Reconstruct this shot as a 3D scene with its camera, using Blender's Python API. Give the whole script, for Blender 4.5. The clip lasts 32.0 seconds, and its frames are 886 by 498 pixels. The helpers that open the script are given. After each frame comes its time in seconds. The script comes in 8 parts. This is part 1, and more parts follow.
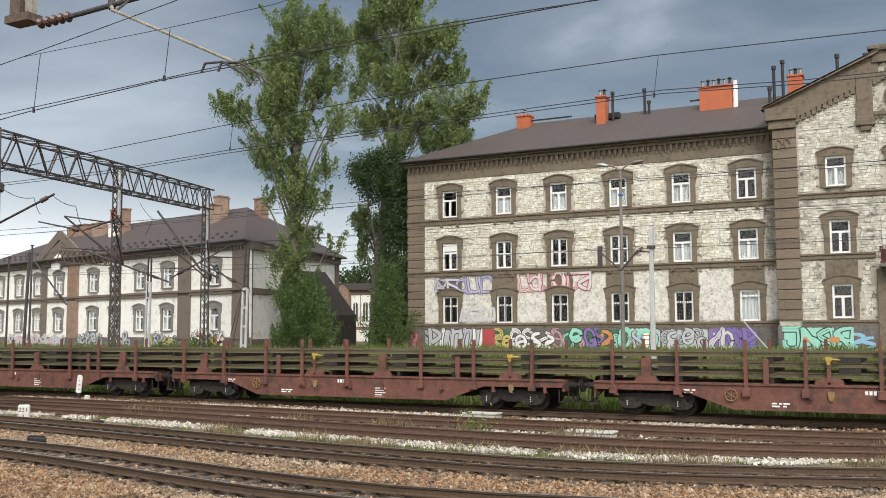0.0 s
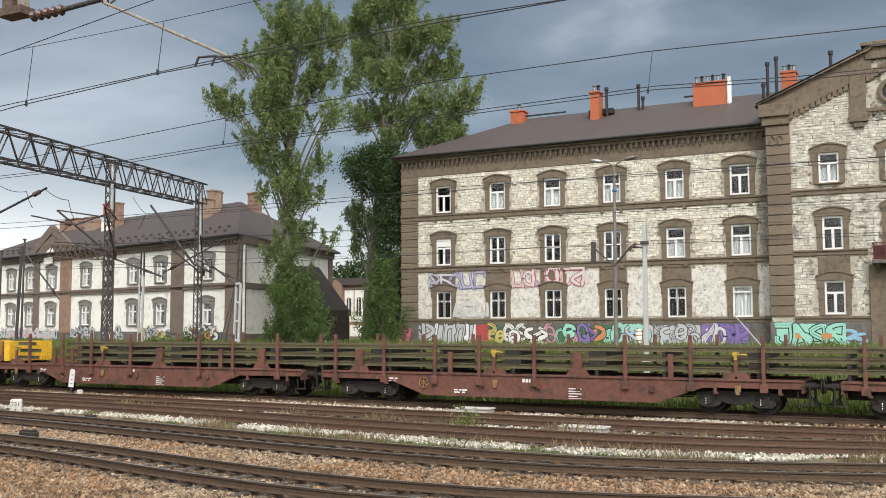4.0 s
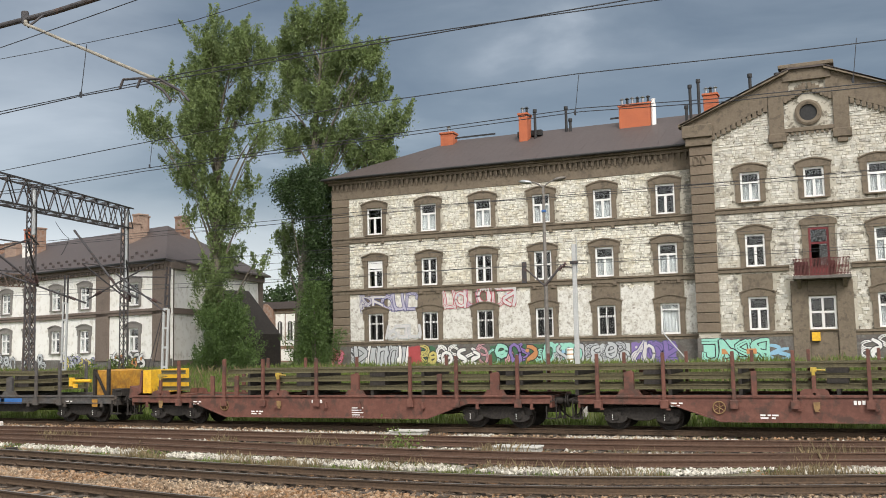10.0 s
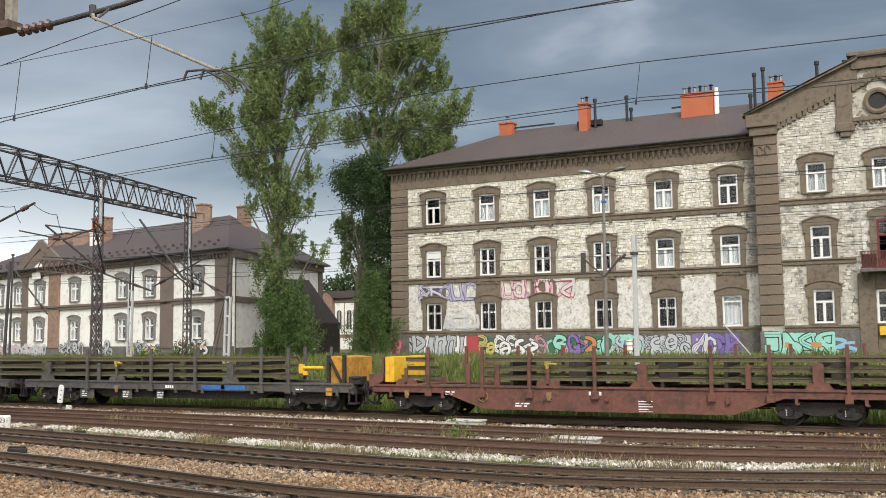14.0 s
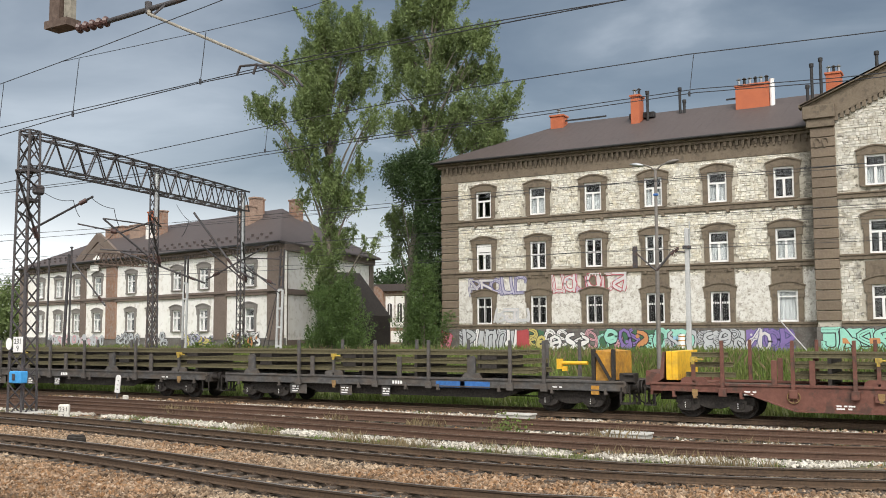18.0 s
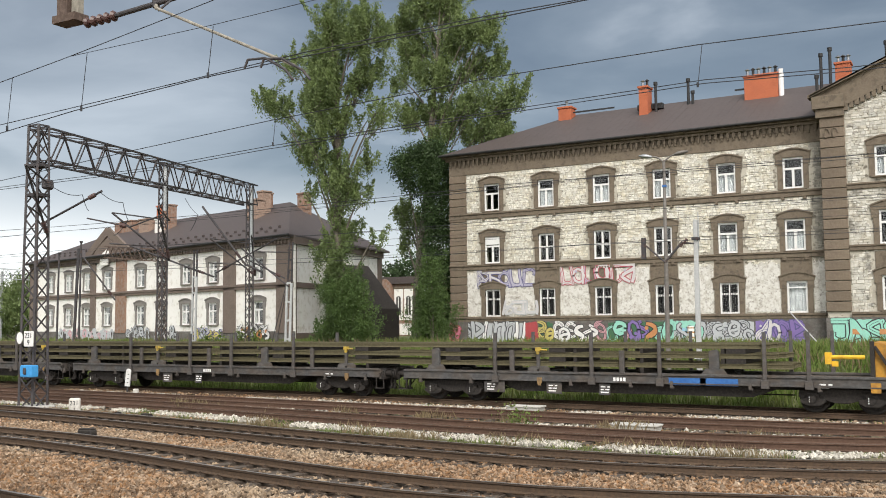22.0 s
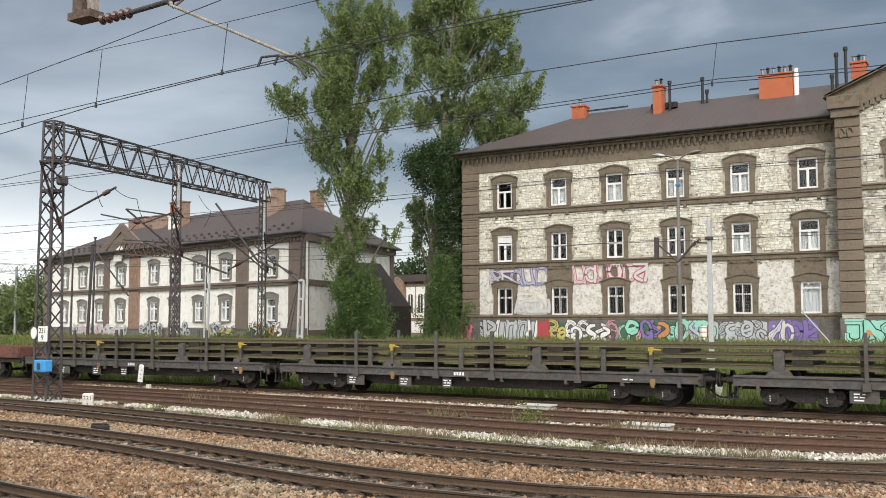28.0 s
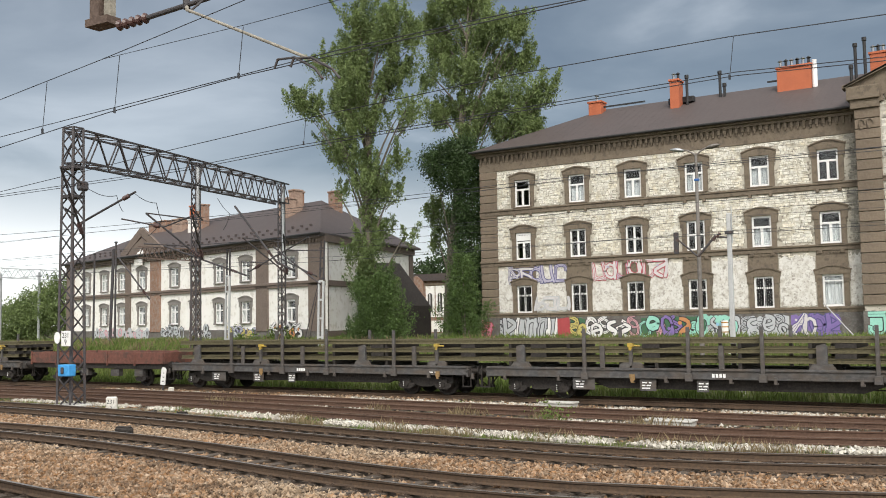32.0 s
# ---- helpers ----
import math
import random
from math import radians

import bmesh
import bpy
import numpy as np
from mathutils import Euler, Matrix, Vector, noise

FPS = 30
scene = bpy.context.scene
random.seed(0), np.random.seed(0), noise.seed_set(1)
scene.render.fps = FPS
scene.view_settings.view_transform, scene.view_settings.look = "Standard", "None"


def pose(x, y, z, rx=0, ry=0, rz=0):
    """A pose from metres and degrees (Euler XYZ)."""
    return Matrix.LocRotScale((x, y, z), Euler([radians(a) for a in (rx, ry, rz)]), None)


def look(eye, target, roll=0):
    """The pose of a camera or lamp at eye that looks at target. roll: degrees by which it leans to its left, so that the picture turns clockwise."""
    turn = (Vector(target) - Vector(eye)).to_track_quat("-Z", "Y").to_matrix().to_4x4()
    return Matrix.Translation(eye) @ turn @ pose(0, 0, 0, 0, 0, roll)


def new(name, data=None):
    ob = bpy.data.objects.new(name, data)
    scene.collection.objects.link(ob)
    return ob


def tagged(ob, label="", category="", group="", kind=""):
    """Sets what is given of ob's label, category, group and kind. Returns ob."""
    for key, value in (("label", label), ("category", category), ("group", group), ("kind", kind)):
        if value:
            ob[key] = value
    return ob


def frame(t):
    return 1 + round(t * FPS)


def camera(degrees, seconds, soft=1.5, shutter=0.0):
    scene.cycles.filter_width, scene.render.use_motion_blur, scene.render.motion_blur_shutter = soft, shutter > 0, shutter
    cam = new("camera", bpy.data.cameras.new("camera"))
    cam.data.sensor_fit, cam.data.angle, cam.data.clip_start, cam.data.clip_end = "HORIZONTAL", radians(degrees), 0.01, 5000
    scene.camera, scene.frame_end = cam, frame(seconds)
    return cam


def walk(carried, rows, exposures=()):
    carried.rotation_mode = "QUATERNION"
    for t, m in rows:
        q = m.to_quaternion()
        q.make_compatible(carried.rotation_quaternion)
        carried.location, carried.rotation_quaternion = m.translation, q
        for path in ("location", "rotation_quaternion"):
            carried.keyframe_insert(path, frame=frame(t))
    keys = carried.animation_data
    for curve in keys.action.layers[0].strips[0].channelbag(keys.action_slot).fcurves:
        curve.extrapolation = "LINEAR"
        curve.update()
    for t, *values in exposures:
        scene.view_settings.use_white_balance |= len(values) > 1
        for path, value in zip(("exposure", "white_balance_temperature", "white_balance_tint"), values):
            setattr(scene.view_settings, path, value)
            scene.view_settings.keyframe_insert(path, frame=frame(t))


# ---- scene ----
cam = camera(49.01, 32.0, soft=0.95)

PATH = [
    (0.0, pose(0, 0, 3.0, 94.691, 0.340, 27.600)),
    (0.5, pose(0, 0, 3.0, 94.640, 0.452, 28.335)),
    (1.0, pose(0, 0, 3.0, 94.607, 0.473, 28.914)),
    (1.5, pose(0, 0, 3.0, 94.543, 0.532, 29.194)),
    (2.0, pose(0, 0, 3.0, 94.490, 0.564, 29.004)),
    (2.5, pose(0, 0, 3.0, 94.320, 0.777, 28.661)),
    (3.0, pose(0, 0, 3.0, 94.306, 0.413, 28.048)),
    (3.5, pose(0, 0, 3.0, 94.302, 0.260, 27.638)),
    (4.0, pose(0, 0, 3.0, 94.406, 0.201, 27.210)),
    (4.5, pose(0, 0, 3.0, 94.481, 0.535, 26.905)),
    (6.5, pose(0, 0, 3.0, 94.992, 0.747, 26.702)),
    (7.0, pose(0, 0, 3.0, 95.085, 0.434, 26.565)),
    (7.5, pose(0, 0, 3.0, 95.315, 0.374, 26.208)),
    (8.0, pose(0, 0, 3.0, 95.576, 0.930, 24.294)),
    (8.5, pose(0, 0, 3.0, 95.588, 1.289, 22.668)),
    (9.0, pose(0, 0, 3.0, 95.690, 1.250, 22.069)),
    (9.5, pose(0, 0, 3.0, 95.696, 1.191, 22.263)),
    (10.0, pose(0, 0, 3.0, 95.634, 1.256, 23.257)),
    (10.5, pose(0, 0, 3.0, 95.358, 0.783, 24.194)),
    (11.0, pose(0, 0, 3.0, 95.213, 0.712, 25.268)),
    (11.5, pose(0, 0, 3.0, 94.948, 1.058, 26.200)),
    (12.0, pose(0, 0, 3.0, 94.864, 0.810, 26.713)),
    (12.5, pose(0, 0, 3.0, 95.042, 0.963, 27.044)),
    (13.0, pose(0, 0, 3.0, 95.040, 0.840, 27.114)),
    (13.5, pose(0, 0, 3.0, 95.031, 0.070, 26.977)),
    (14.0, pose(0, 0, 3.0, 95.110, 0.681, 26.658)),
    (14.5, pose(0, 0, 3.0, 94.934, 0.594, 26.782)),
    (16.5, pose(0, 0, 3.0, 95.042, 0.125, 28.892)),
    (17.0, pose(0, 0, 3.0, 94.995, 0.391, 29.139)),
    (17.5, pose(0, 0, 3.0, 94.795, 0.530, 29.453)),
    (18.0, pose(0, 0, 3.0, 94.749, 0.329, 29.607)),
    (18.5, pose(0, 0, 3.0, 94.737, 0.247, 29.528)),
    (19.0, pose(0, 0, 3.0, 94.550, 0.052, 29.492)),
    (19.5, pose(0, 0, 3.0, 94.355, 0.032, 29.363)),
    (20.0, pose(0, 0, 3.0, 94.243, 0.374, 29.245)),
    (20.5, pose(0, 0, 3.0, 94.070, 0.287, 29.163)),
    (21.0, pose(0, 0, 3.0, 94.101, 0.378, 29.294)),
    (21.5, pose(0, 0, 3.0, 94.251, 0.451, 29.707)),
    (22.0, pose(0, 0, 3.0, 94.316, 0.568, 30.118)),
    (22.5, pose(0, 0, 3.0, 94.355, 0.384, 30.452)),
    (23.0, pose(0, 0, 3.0, 94.563, 0.301, 30.892)),
    (23.5, pose(0, 0, 3.0, 94.763, 0.598, 31.445)),
    (24.0, pose(0, 0, 3.0, 94.965, 0.560, 31.604)),
    (24.5, pose(0, 0, 3.0, 95.039, 0.451, 31.585)),
    (25.0, pose(0, 0, 3.0, 95.056, 0.399, 31.382)),
    (25.5, pose(0, 0, 3.0, 94.903, 0.404, 31.239)),
    (27.5, pose(0, 0, 3.0, 94.328, -0.013, 30.878)),
    (28.0, pose(0, 0, 3.0, 94.206, 0.163, 30.817)),
    (28.5, pose(0, 0, 3.0, 94.320, 0.710, 30.931)),
    (29.0, pose(0, 0, 3.0, 94.386, 0.622, 31.070)),
    (29.5, pose(0, 0, 3.0, 94.389, 0.594, 31.357)),
    (30.0, pose(0, 0, 3.0, 94.248, 0.566, 31.554)),
    (30.5, pose(0, 0, 3.0, 94.188, 0.638, 31.876)),
    (31.0, pose(0, 0, 3.0, 94.207, 0.630, 31.932)),
    (31.5, pose(0, 0, 3.0, 94.142, 1.017, 31.936)),
    (32.0, pose(0, 0, 3.0, 94.151, 1.033, 31.986)),
]
walk(cam, PATH)

# ---- world, sun, exposure ----
scene.view_settings.exposure = 0.0
world = bpy.data.worlds.new("overcast_sky")
scene.world = world
world.use_nodes = True
wn, wl = world.node_tree.nodes, world.node_tree.links
wn.clear()
w_out = wn.new("ShaderNodeOutputWorld")
w_bg = wn.new("ShaderNodeBackground")
w_bg.inputs["Strength"].default_value = 0.97
w_sky = wn.new("ShaderNodeTexSky")
w_sky.sky_type = "NISHITA"
w_sky.sun_disc = False
w_sky.sun_elevation = radians(44.5)
w_sky.sun_rotation = radians(147)
w_tc = wn.new("ShaderNodeTexCoord")
w_map = wn.new("ShaderNodeMapping")
w_map.inputs["Scale"].default_value = (1.0, 1.0, 3.2)
w_map.inputs["Location"].default_value = (0.35, 0.1, 0.2)
w_noise = wn.new("ShaderNodeTexNoise")
w_noise.inputs["Scale"].default_value = 3.0
w_noise.inputs["Detail"].default_value = 7.0
w_noise.inputs["Roughness"].default_value = 0.52
w_noise.inputs["Distortion"].default_value = 0.35
w_ramp = wn.new("ShaderNodeValToRGB")
els = w_ramp.color_ramp.elements
els[0].position, els[0].color = 0.37, (0.122, 0.152, 0.186, 1)
els[1].position, els[1].color = 0.66, (0.40, 0.44, 0.48, 1)
e = els.new(0.48)
e.color = (0.170, 0.205, 0.240, 1)
e = els.new(0.56)
e.color = (0.225, 0.262, 0.298, 1)
# paler cloud low down towards the open side of the yard
w_sep = wn.new("ShaderNodeSeparateXYZ")
w_low = wn.new("ShaderNodeMapRange")
w_low.inputs["From Min"].default_value, w_low.inputs["From Max"].default_value = 0.08, 0.158
w_low.inputs["To Min"].default_value, w_low.inputs["To Max"].default_value = 1.0, 0.0
w_side = wn.new("ShaderNodeMapRange")
w_side.inputs["From Min"].default_value, w_side.inputs["From Max"].default_value = -0.36, -0.78
w_side.inputs["To Min"].default_value, w_side.inputs["To Max"].default_value = 0.12, 1.0
w_fac = wn.new("ShaderNodeMath")
w_fac.operation = "MULTIPLY"
w_mixlow = wn.new("ShaderNodeMixRGB")
w_mixlow.inputs["Color2"].default_value = (1.02, 1.03, 1.04, 1)
# thinner, brighter cloud round the sun, behind the viewer
w_dot = wn.new("ShaderNodeVectorMath")
w_dot.operation = "DOT_PRODUCT"
w_dot.inputs[1].default_value = (0.48, -0.57, 0.66)
w_glow = wn.new("ShaderNodeMapRange")
w_glow.inputs["From Min"].default_value, w_glow.inputs["From Max"].default_value = -0.1, 0.9
w_glow.inputs["To Min"].default_value, w_glow.inputs["To Max"].default_value = 0.0, 0.9
w_mixsun = wn.new("ShaderNodeMixRGB")
w_mixsun.inputs["Color2"].default_value = (1.95, 1.88, 1.78, 1)
# a thin bright gap in the cloud, high over the yard
w_gap = wn.new("ShaderNodeVectorMath")
w_gap.operation = "DOT_PRODUCT"
w_gap.inputs[1].default_value = (-0.737, 0.6216, 0.2655)
w_gapr = wn.new("ShaderNodeMapRange")
w_gapr.interpolation_type = "SMOOTHSTEP"
w_gapr.inputs["From Min"].default_value, w_gapr.inputs["From Max"].default_value = 0.972, 1.0
w_gapf = wn.new("ShaderNodeMath")
w_gapf.operation = "MULTIPLY"
w_mixgap = wn.new("ShaderNodeMixRGB")
w_mixgap.inputs["Color2"].default_value = (0.52, 0.56, 0.60, 1)
w_mix = wn.new("ShaderNodeMixRGB")
w_mix.inputs["Fac"].default_value = 0.03
wl.new(w_tc.outputs["Generated"], w_map.inputs["Vector"])
wl.new(w_map.outputs["Vector"], w_noise.inputs["Vector"])
wl.new(w_noise.outputs["Fac"], w_ramp.inputs["Fac"])
wl.new(w_tc.outputs["Generated"], w_sep.inputs["Vector"])
wl.new(w_sep.outputs["Z"], w_low.inputs["Value"])
wl.new(w_sep.outputs["X"], w_side.inputs["Value"])
wl.new(w_low.outputs["Result"], w_fac.inputs[0])
wl.new(w_side.outputs["Result"], w_fac.inputs[1])
wl.new(w_fac.outputs["Value"], w_mixlow.inputs["Fac"])
wl.new(w_ramp.outputs["Color"], w_mixlow.inputs["Color1"])
wl.new(w_tc.outputs["Generated"], w_dot.inputs[0])
wl.new(w_dot.outputs["Value"], w_glow.inputs["Value"])
wl.new(w_glow.outputs["Result"], w_mixsun.inputs["Fac"])
wl.new(w_tc.outputs["Generated"], w_gap.inputs[0])
wl.new(w_gap.outputs["Value"], w_gapr.inputs["Value"])
wl.new(w_gapr.outputs["Result"], w_gapf.inputs[0])
wl.new(w_noise.outputs["Fac"], w_gapf.inputs[1])
wl.new(w_gapf.outputs["Value"], w_mixgap.inputs["Fac"])
wl.new(w_mixlow.outputs["Color"], w_mixgap.inputs["Color1"])
wl.new(w_mixgap.outputs["Color"], w_mixsun.inputs["Color1"])
wl.new(w_mixsun.outputs["Color"], w_mix.inputs["Color1"])
wl.new(w_sky.outputs["Color"], w_mix.inputs["Color2"])
wl.new(w_mix.outputs["Color"], w_bg.inputs["Color"])
wl.new(w_bg.outputs["Background"], w_out.inputs["Surface"])

sun = new("sun", bpy.data.lights.new("sun", "SUN"))
sun.data.energy = 2.7
sun.data.angle = radians(18.0)
sun.data.color = (1.0, 0.95, 0.88)
sun.matrix_world = look((34, -53, 62), (0, 0, 0))


# ---- mesh helpers ----
def mesh_of(bm, name):
    me = bpy.data.meshes.new(name)
    bm.normal_update()
    bm.to_mesh(me)
    bm.free()
    return me


def part(name, bm, material, parent=None, label="", smooth=False, at=None):
    me = bm if isinstance(bm, bpy.types.Mesh) else mesh_of(bm, name)
    if not me.materials:
        me.materials.append(material)
    if smooth:
        me.polygons.foreach_set("use_smooth", [True] * len(me.polygons))
    ob = new(name, me)
    if parent:
        ob.parent = parent
    if at is not None:
        ob.matrix_basis = at
    if label:
        ob["label"] = label
    return ob


def thing(name, x, y, z, label, category, group="", kind="", rz=0.0):
    ob = new(name)
    ob.empty_display_size = 0.2
    ob.matrix_basis = pose(x, y, z, 0, 0, rz)
    return tagged(ob, label, category, group, kind)


def from_py(name, verts, faces):
    me = bpy.data.meshes.new(name)
    me.from_pydata(verts, [], faces)
    me.update()
    return me


BOX_F = ((0, 3, 2, 1), (4, 5, 6, 7), (0, 1, 5, 4), (1, 2, 6, 5), (2, 3, 7, 6), (3, 0, 4, 7))


def box(bm, x0, x1, y0, y1, z0, z1):
    v = [bm.verts.new(c) for c in ((x0, y0, z0), (x1, y0, z0), (x1, y1, z0), (x0, y1, z0),
                                   (x0, y0, z1), (x1, y0, z1), (x1, y1, z1), (x0, y1, z1))]
    for f in BOX_F:
        bm.faces.new([v[i] for i in f])
    return v


def bevel(bm, w=0.02, seg=1):
    bmesh.ops.bevel(bm, geom=list(bm.edges), offset=w, segments=seg, affect="EDGES", clamp_overlap=True)
    return bm


def boxed(x0, x1, y0, y1, z0, z1, bev=0.0):
    bm = bmesh.new()
    box(bm, x0, x1, y0, y1, z0, z1)
    if bev:
        bevel(bm, bev)
    return bm


def tube(bm, a, b, r0, r1=None, n=8, caps=True):
    """A tapered round bar from a to b."""
    a, b = Vector(a), Vector(b)
    r1 = r0 if r1 is None else r1
    q = (b - a).to_track_quat("Z", "Y")
    rings = []
    for c, r in ((a, r0), (b, r1)):
        rings.append([bm.verts.new(c + q @ Vector((r * math.cos(2 * math.pi * i / n), r * math.sin(2 * math.pi * i / n), 0))) for i in range(n)])
    for i in range(n):
        bm.faces.new((rings[0][i], rings[0][(i + 1) % n], rings[1][(i + 1) % n], rings[1][i]))
    if caps:
        bm.faces.new(rings[0][::-1])
        bm.faces.new(rings[1])
    return bm


def bar(bm, a, b, w, h=None):
    """A square bar from a to b."""
    a, b = Vector(a), Vector(b)
    h = w if h is None else h
    q = (b - a).to_track_quat("Z", "Y")
    rings = []
    for c in (a, b):
        rings.append([bm.verts.new(c + q @ Vector((sx * w / 2, sy * h / 2, 0))) for sx, sy in ((-1, -1), (1, -1), (1, 1), (-1, 1))])
    for i in range(4):
        bm.faces.new((rings[0][i], rings[0][(i + 1) % 4], rings[1][(i + 1) % 4], rings[1][i]))
    bm.faces.new(rings[0][::-1])
    bm.faces.new(rings[1])
    return bm


def prism(bm, outline, y0, y1):
    """A plate: the outline in x and z, between two depths."""
    f = [bm.verts.new((x, y0, z)) for x, z in outline]
    b = [bm.verts.new((x, y1, z)) for x, z in outline]
    n = len(outline)
    bm.faces.new(f)
    bm.faces.new(b[::-1])
    for i in range(n):
        bm.faces.new((f[i], b[i], b[(i + 1) % n], f[(i + 1) % n]))
    return bm


def ngon_fix(bm):
    bmesh.ops.recalc_face_normals(bm, faces=bm.faces)
    return bm


def sweep(profile, path, name):
    """A profile in (y, z) swept along points of (x, y, z) that run in x."""
    verts, faces, n = [], [], len(profile)
    for x, y, z in path:
        verts += [(x, y + py, z + pz) for py, pz in profile]
    for k in range(len(path) - 1):
        for i in range(n):
            a, b = k * n + i, k * n + (i + 1) % n
            faces.append((a, a + n, b + n, b))
    faces.append(tuple(range(n)))
    faces.append(tuple((len(path) - 1) * n + i for i in reversed(range(n))))
    return from_py(name, verts, faces)


# ---- materials ----
def material(name, colour, rough=0.8, metal=0.0, tones=(), coarse=0.6, fine=18.0, amount=0.35, bump=0.0, bump_scale=None,
             per_object=0.0, per_island=0.0, spec=0.4, stretch=(1, 1, 1), coat=0.0):
    """A surface: a base colour broken up by a coarse and a fine noise towards the other tones, with fine relief."""
    m = bpy.data.materials.new(name)
    m.use_nodes = True
    n, l = m.node_tree.nodes, m.node_tree.links
    b = n["Principled BSDF"]
    b.inputs["Roughness"].default_value = rough
    b.inputs["Metallic"].default_value = metal
    b.inputs["Specular IOR Level"].default_value = spec
    b.inputs["Coat Weight"].default_value = coat
    tc = n.new("ShaderNodeTexCoord")
    mp = n.new("ShaderNodeMapping")
    mp.inputs["Scale"].default_value = stretch
    geo = n.new("ShaderNodeNewGeometry")
    l.new(geo.outputs["Position"] if not per_object else tc.outputs["Object"], mp.inputs["Vector"])
    tones = tones or (tuple(c * 0.7 for c in colour), tuple(min(1, c * 1.25) for c in colour))
    cur = None
    for i, (tone, sc) in enumerate(zip(tones, (coarse, fine, fine * 0.35, coarse * 4, fine * 1.8))):
        nz = n.new("ShaderNodeTexNoise")
        nz.inputs["Scale"].default_value = sc
        nz.inputs["Detail"].default_value = 6.0
        nz.inputs["Roughness"].default_value = 0.62
        l.new(mp.outputs["Vector"], nz.inputs["Vector"])
        rg = n.new("ShaderNodeMapRange")
        lo = tone[3] if len(tone) > 3 else 0.42
        rg.inputs["From Min"].default_value, rg.inputs["From Max"].default_value = lo, lo + (0.10 if len(tone) > 3 else 0.26)
        rg.inputs["To Max"].default_value = min(1.0, amount * 2)
        l.new(nz.outputs["Fac"], rg.inputs["Value"])
        mx = n.new("ShaderNodeMixRGB")
        mx.inputs["Color1"].default_value = (*colour, 1)
        mx.inputs["Color2"].default_value = (*tone[:3], 1)
        l.new(rg.outputs["Result"], mx.inputs["Fac"])
        if cur:
            l.new(cur, mx.inputs["Color1"])
        cur = mx.outputs["Color"]
    if per_object or per_island:
        hsv = n.new("ShaderNodeHueSaturation")
        vr = n.new("ShaderNodeMapRange")
        k = per_object or per_island
        vr.inputs["To Min"].default_value, vr.inputs["To Max"].default_value = 1 - k, 1 + k
        if per_object:
            info = n.new("ShaderNodeObjectInfo")
            l.new(info.outputs["Random"], vr.inputs["Value"])
        else:
            l.new(geo.outputs["Random Per Island"], vr.inputs["Value"])
        l.new(vr.outputs["Result"], hsv.inputs["Value"])
        l.new(cur, hsv.inputs["Color"])
        cur = hsv.outputs["Color"]
    l.new(cur, b.inputs["Base Color"])
    if bump:
        nz = n.new("ShaderNodeTexNoise")
        nz.inputs["Scale"].default_value = bump_scale or fine
        nz.inputs["Detail"].default_value = 8.0
        l.new(mp.outputs["Vector"], nz.inputs["Vector"])
        bp = n.new("ShaderNodeBump")
        bp.inputs["Strength"].default_value = min(1.0, bump)
        bp.inputs["Distance"].default_value = 0.03
        l.new(nz.outputs["Fac"], bp.inputs["Height"])
        l.new(bp.outputs["Normal"], b.inputs["Normal"])
    return m


def leaf_material(name, colour, tone, var=0.35, through_light=0.3):
    """Thin leaves: a soft gloss on top, some light passing through, colour drifting from clump to clump."""
    m = material(name, colour, 0.5, tones=(tone, tuple(c * 1.45 for c in colour)), coarse=0.55, fine=1.6, amount=0.42, per_island=var, spec=0.3)
    n, l = m.node_tree.nodes, m.node_tree.links
    b = n["Principled BSDF"]
    tr = n.new("ShaderNodeBsdfTranslucent")
    mx = n.new("ShaderNodeMixShader")
    mx.inputs["Fac"].default_value = through_light
    l.new(b.inputs["Base Color"].links[0].from_socket, tr.inputs["Color"])
    l.new(b.outputs["BSDF"], mx.inputs[1])
    l.new(tr.outputs["BSDF"], mx.inputs[2])
    l.new(mx.outputs["Shader"], n["Material Output"].inputs["Surface"])
    return m


M_STONE = material("pale_limestone", (0.70, 0.68, 0.60), 0.9, tones=((0.60, 0.54, 0.40, 0.48), (0.78, 0.77, 0.73), (0.20, 0.18, 0.145, 0.60), (0.46, 0.42, 0.34, 0.52), (0.19, 0.17, 0.14, 0.575)), coarse=1.1, fine=4.5, amount=0.36, bump=0.6, bump_scale=14)
M_MORTAR = material("weathered_mortar", (0.50, 0.47, 0.40), 0.95, tones=((0.36, 0.33, 0.27), (0.13, 0.115, 0.09, 0.52)), coarse=0.9, fine=3.2, amount=0.45, bump=0.5)
M_STONE_P = material("pale_limestone_block", (0.70, 0.68, 0.60), 0.9, tones=((0.60, 0.54, 0.40, 0.48), (0.78, 0.77, 0.73), (0.20, 0.18, 0.145, 0.60), (0.46, 0.42, 0.34, 0.52), (0.19, 0.17, 0.14, 0.575)), coarse=1.1, fine=4.5, amount=0.36, bump=0.7, bump_scale=16, per_island=0.16)
M_STONE_O = material("pale_limestone_stone", (0.70, 0.68, 0.60), 0.9, tones=((0.60, 0.54, 0.40, 0.48), (0.78, 0.77, 0.73), (0.20, 0.18, 0.145, 0.60), (0.46, 0.42, 0.34, 0.52), (0.19, 0.17, 0.14, 0.575)), coarse=1.1, fine=4.5, amount=0.36, bump=0.7, bump_scale=16, per_object=0.16)
M_SOOTSTONE = material("sooty_limestone_block", (0.56, 0.54, 0.48), 0.9, tones=((0.44, 0.40, 0.32, 0.47), (0.68, 0.67, 0.63), (0.13, 0.115, 0.095, 0.555)), coarse=0.9, fine=4, amount=0.38, bump=0.7, bump_scale=16, per_island=0.2)
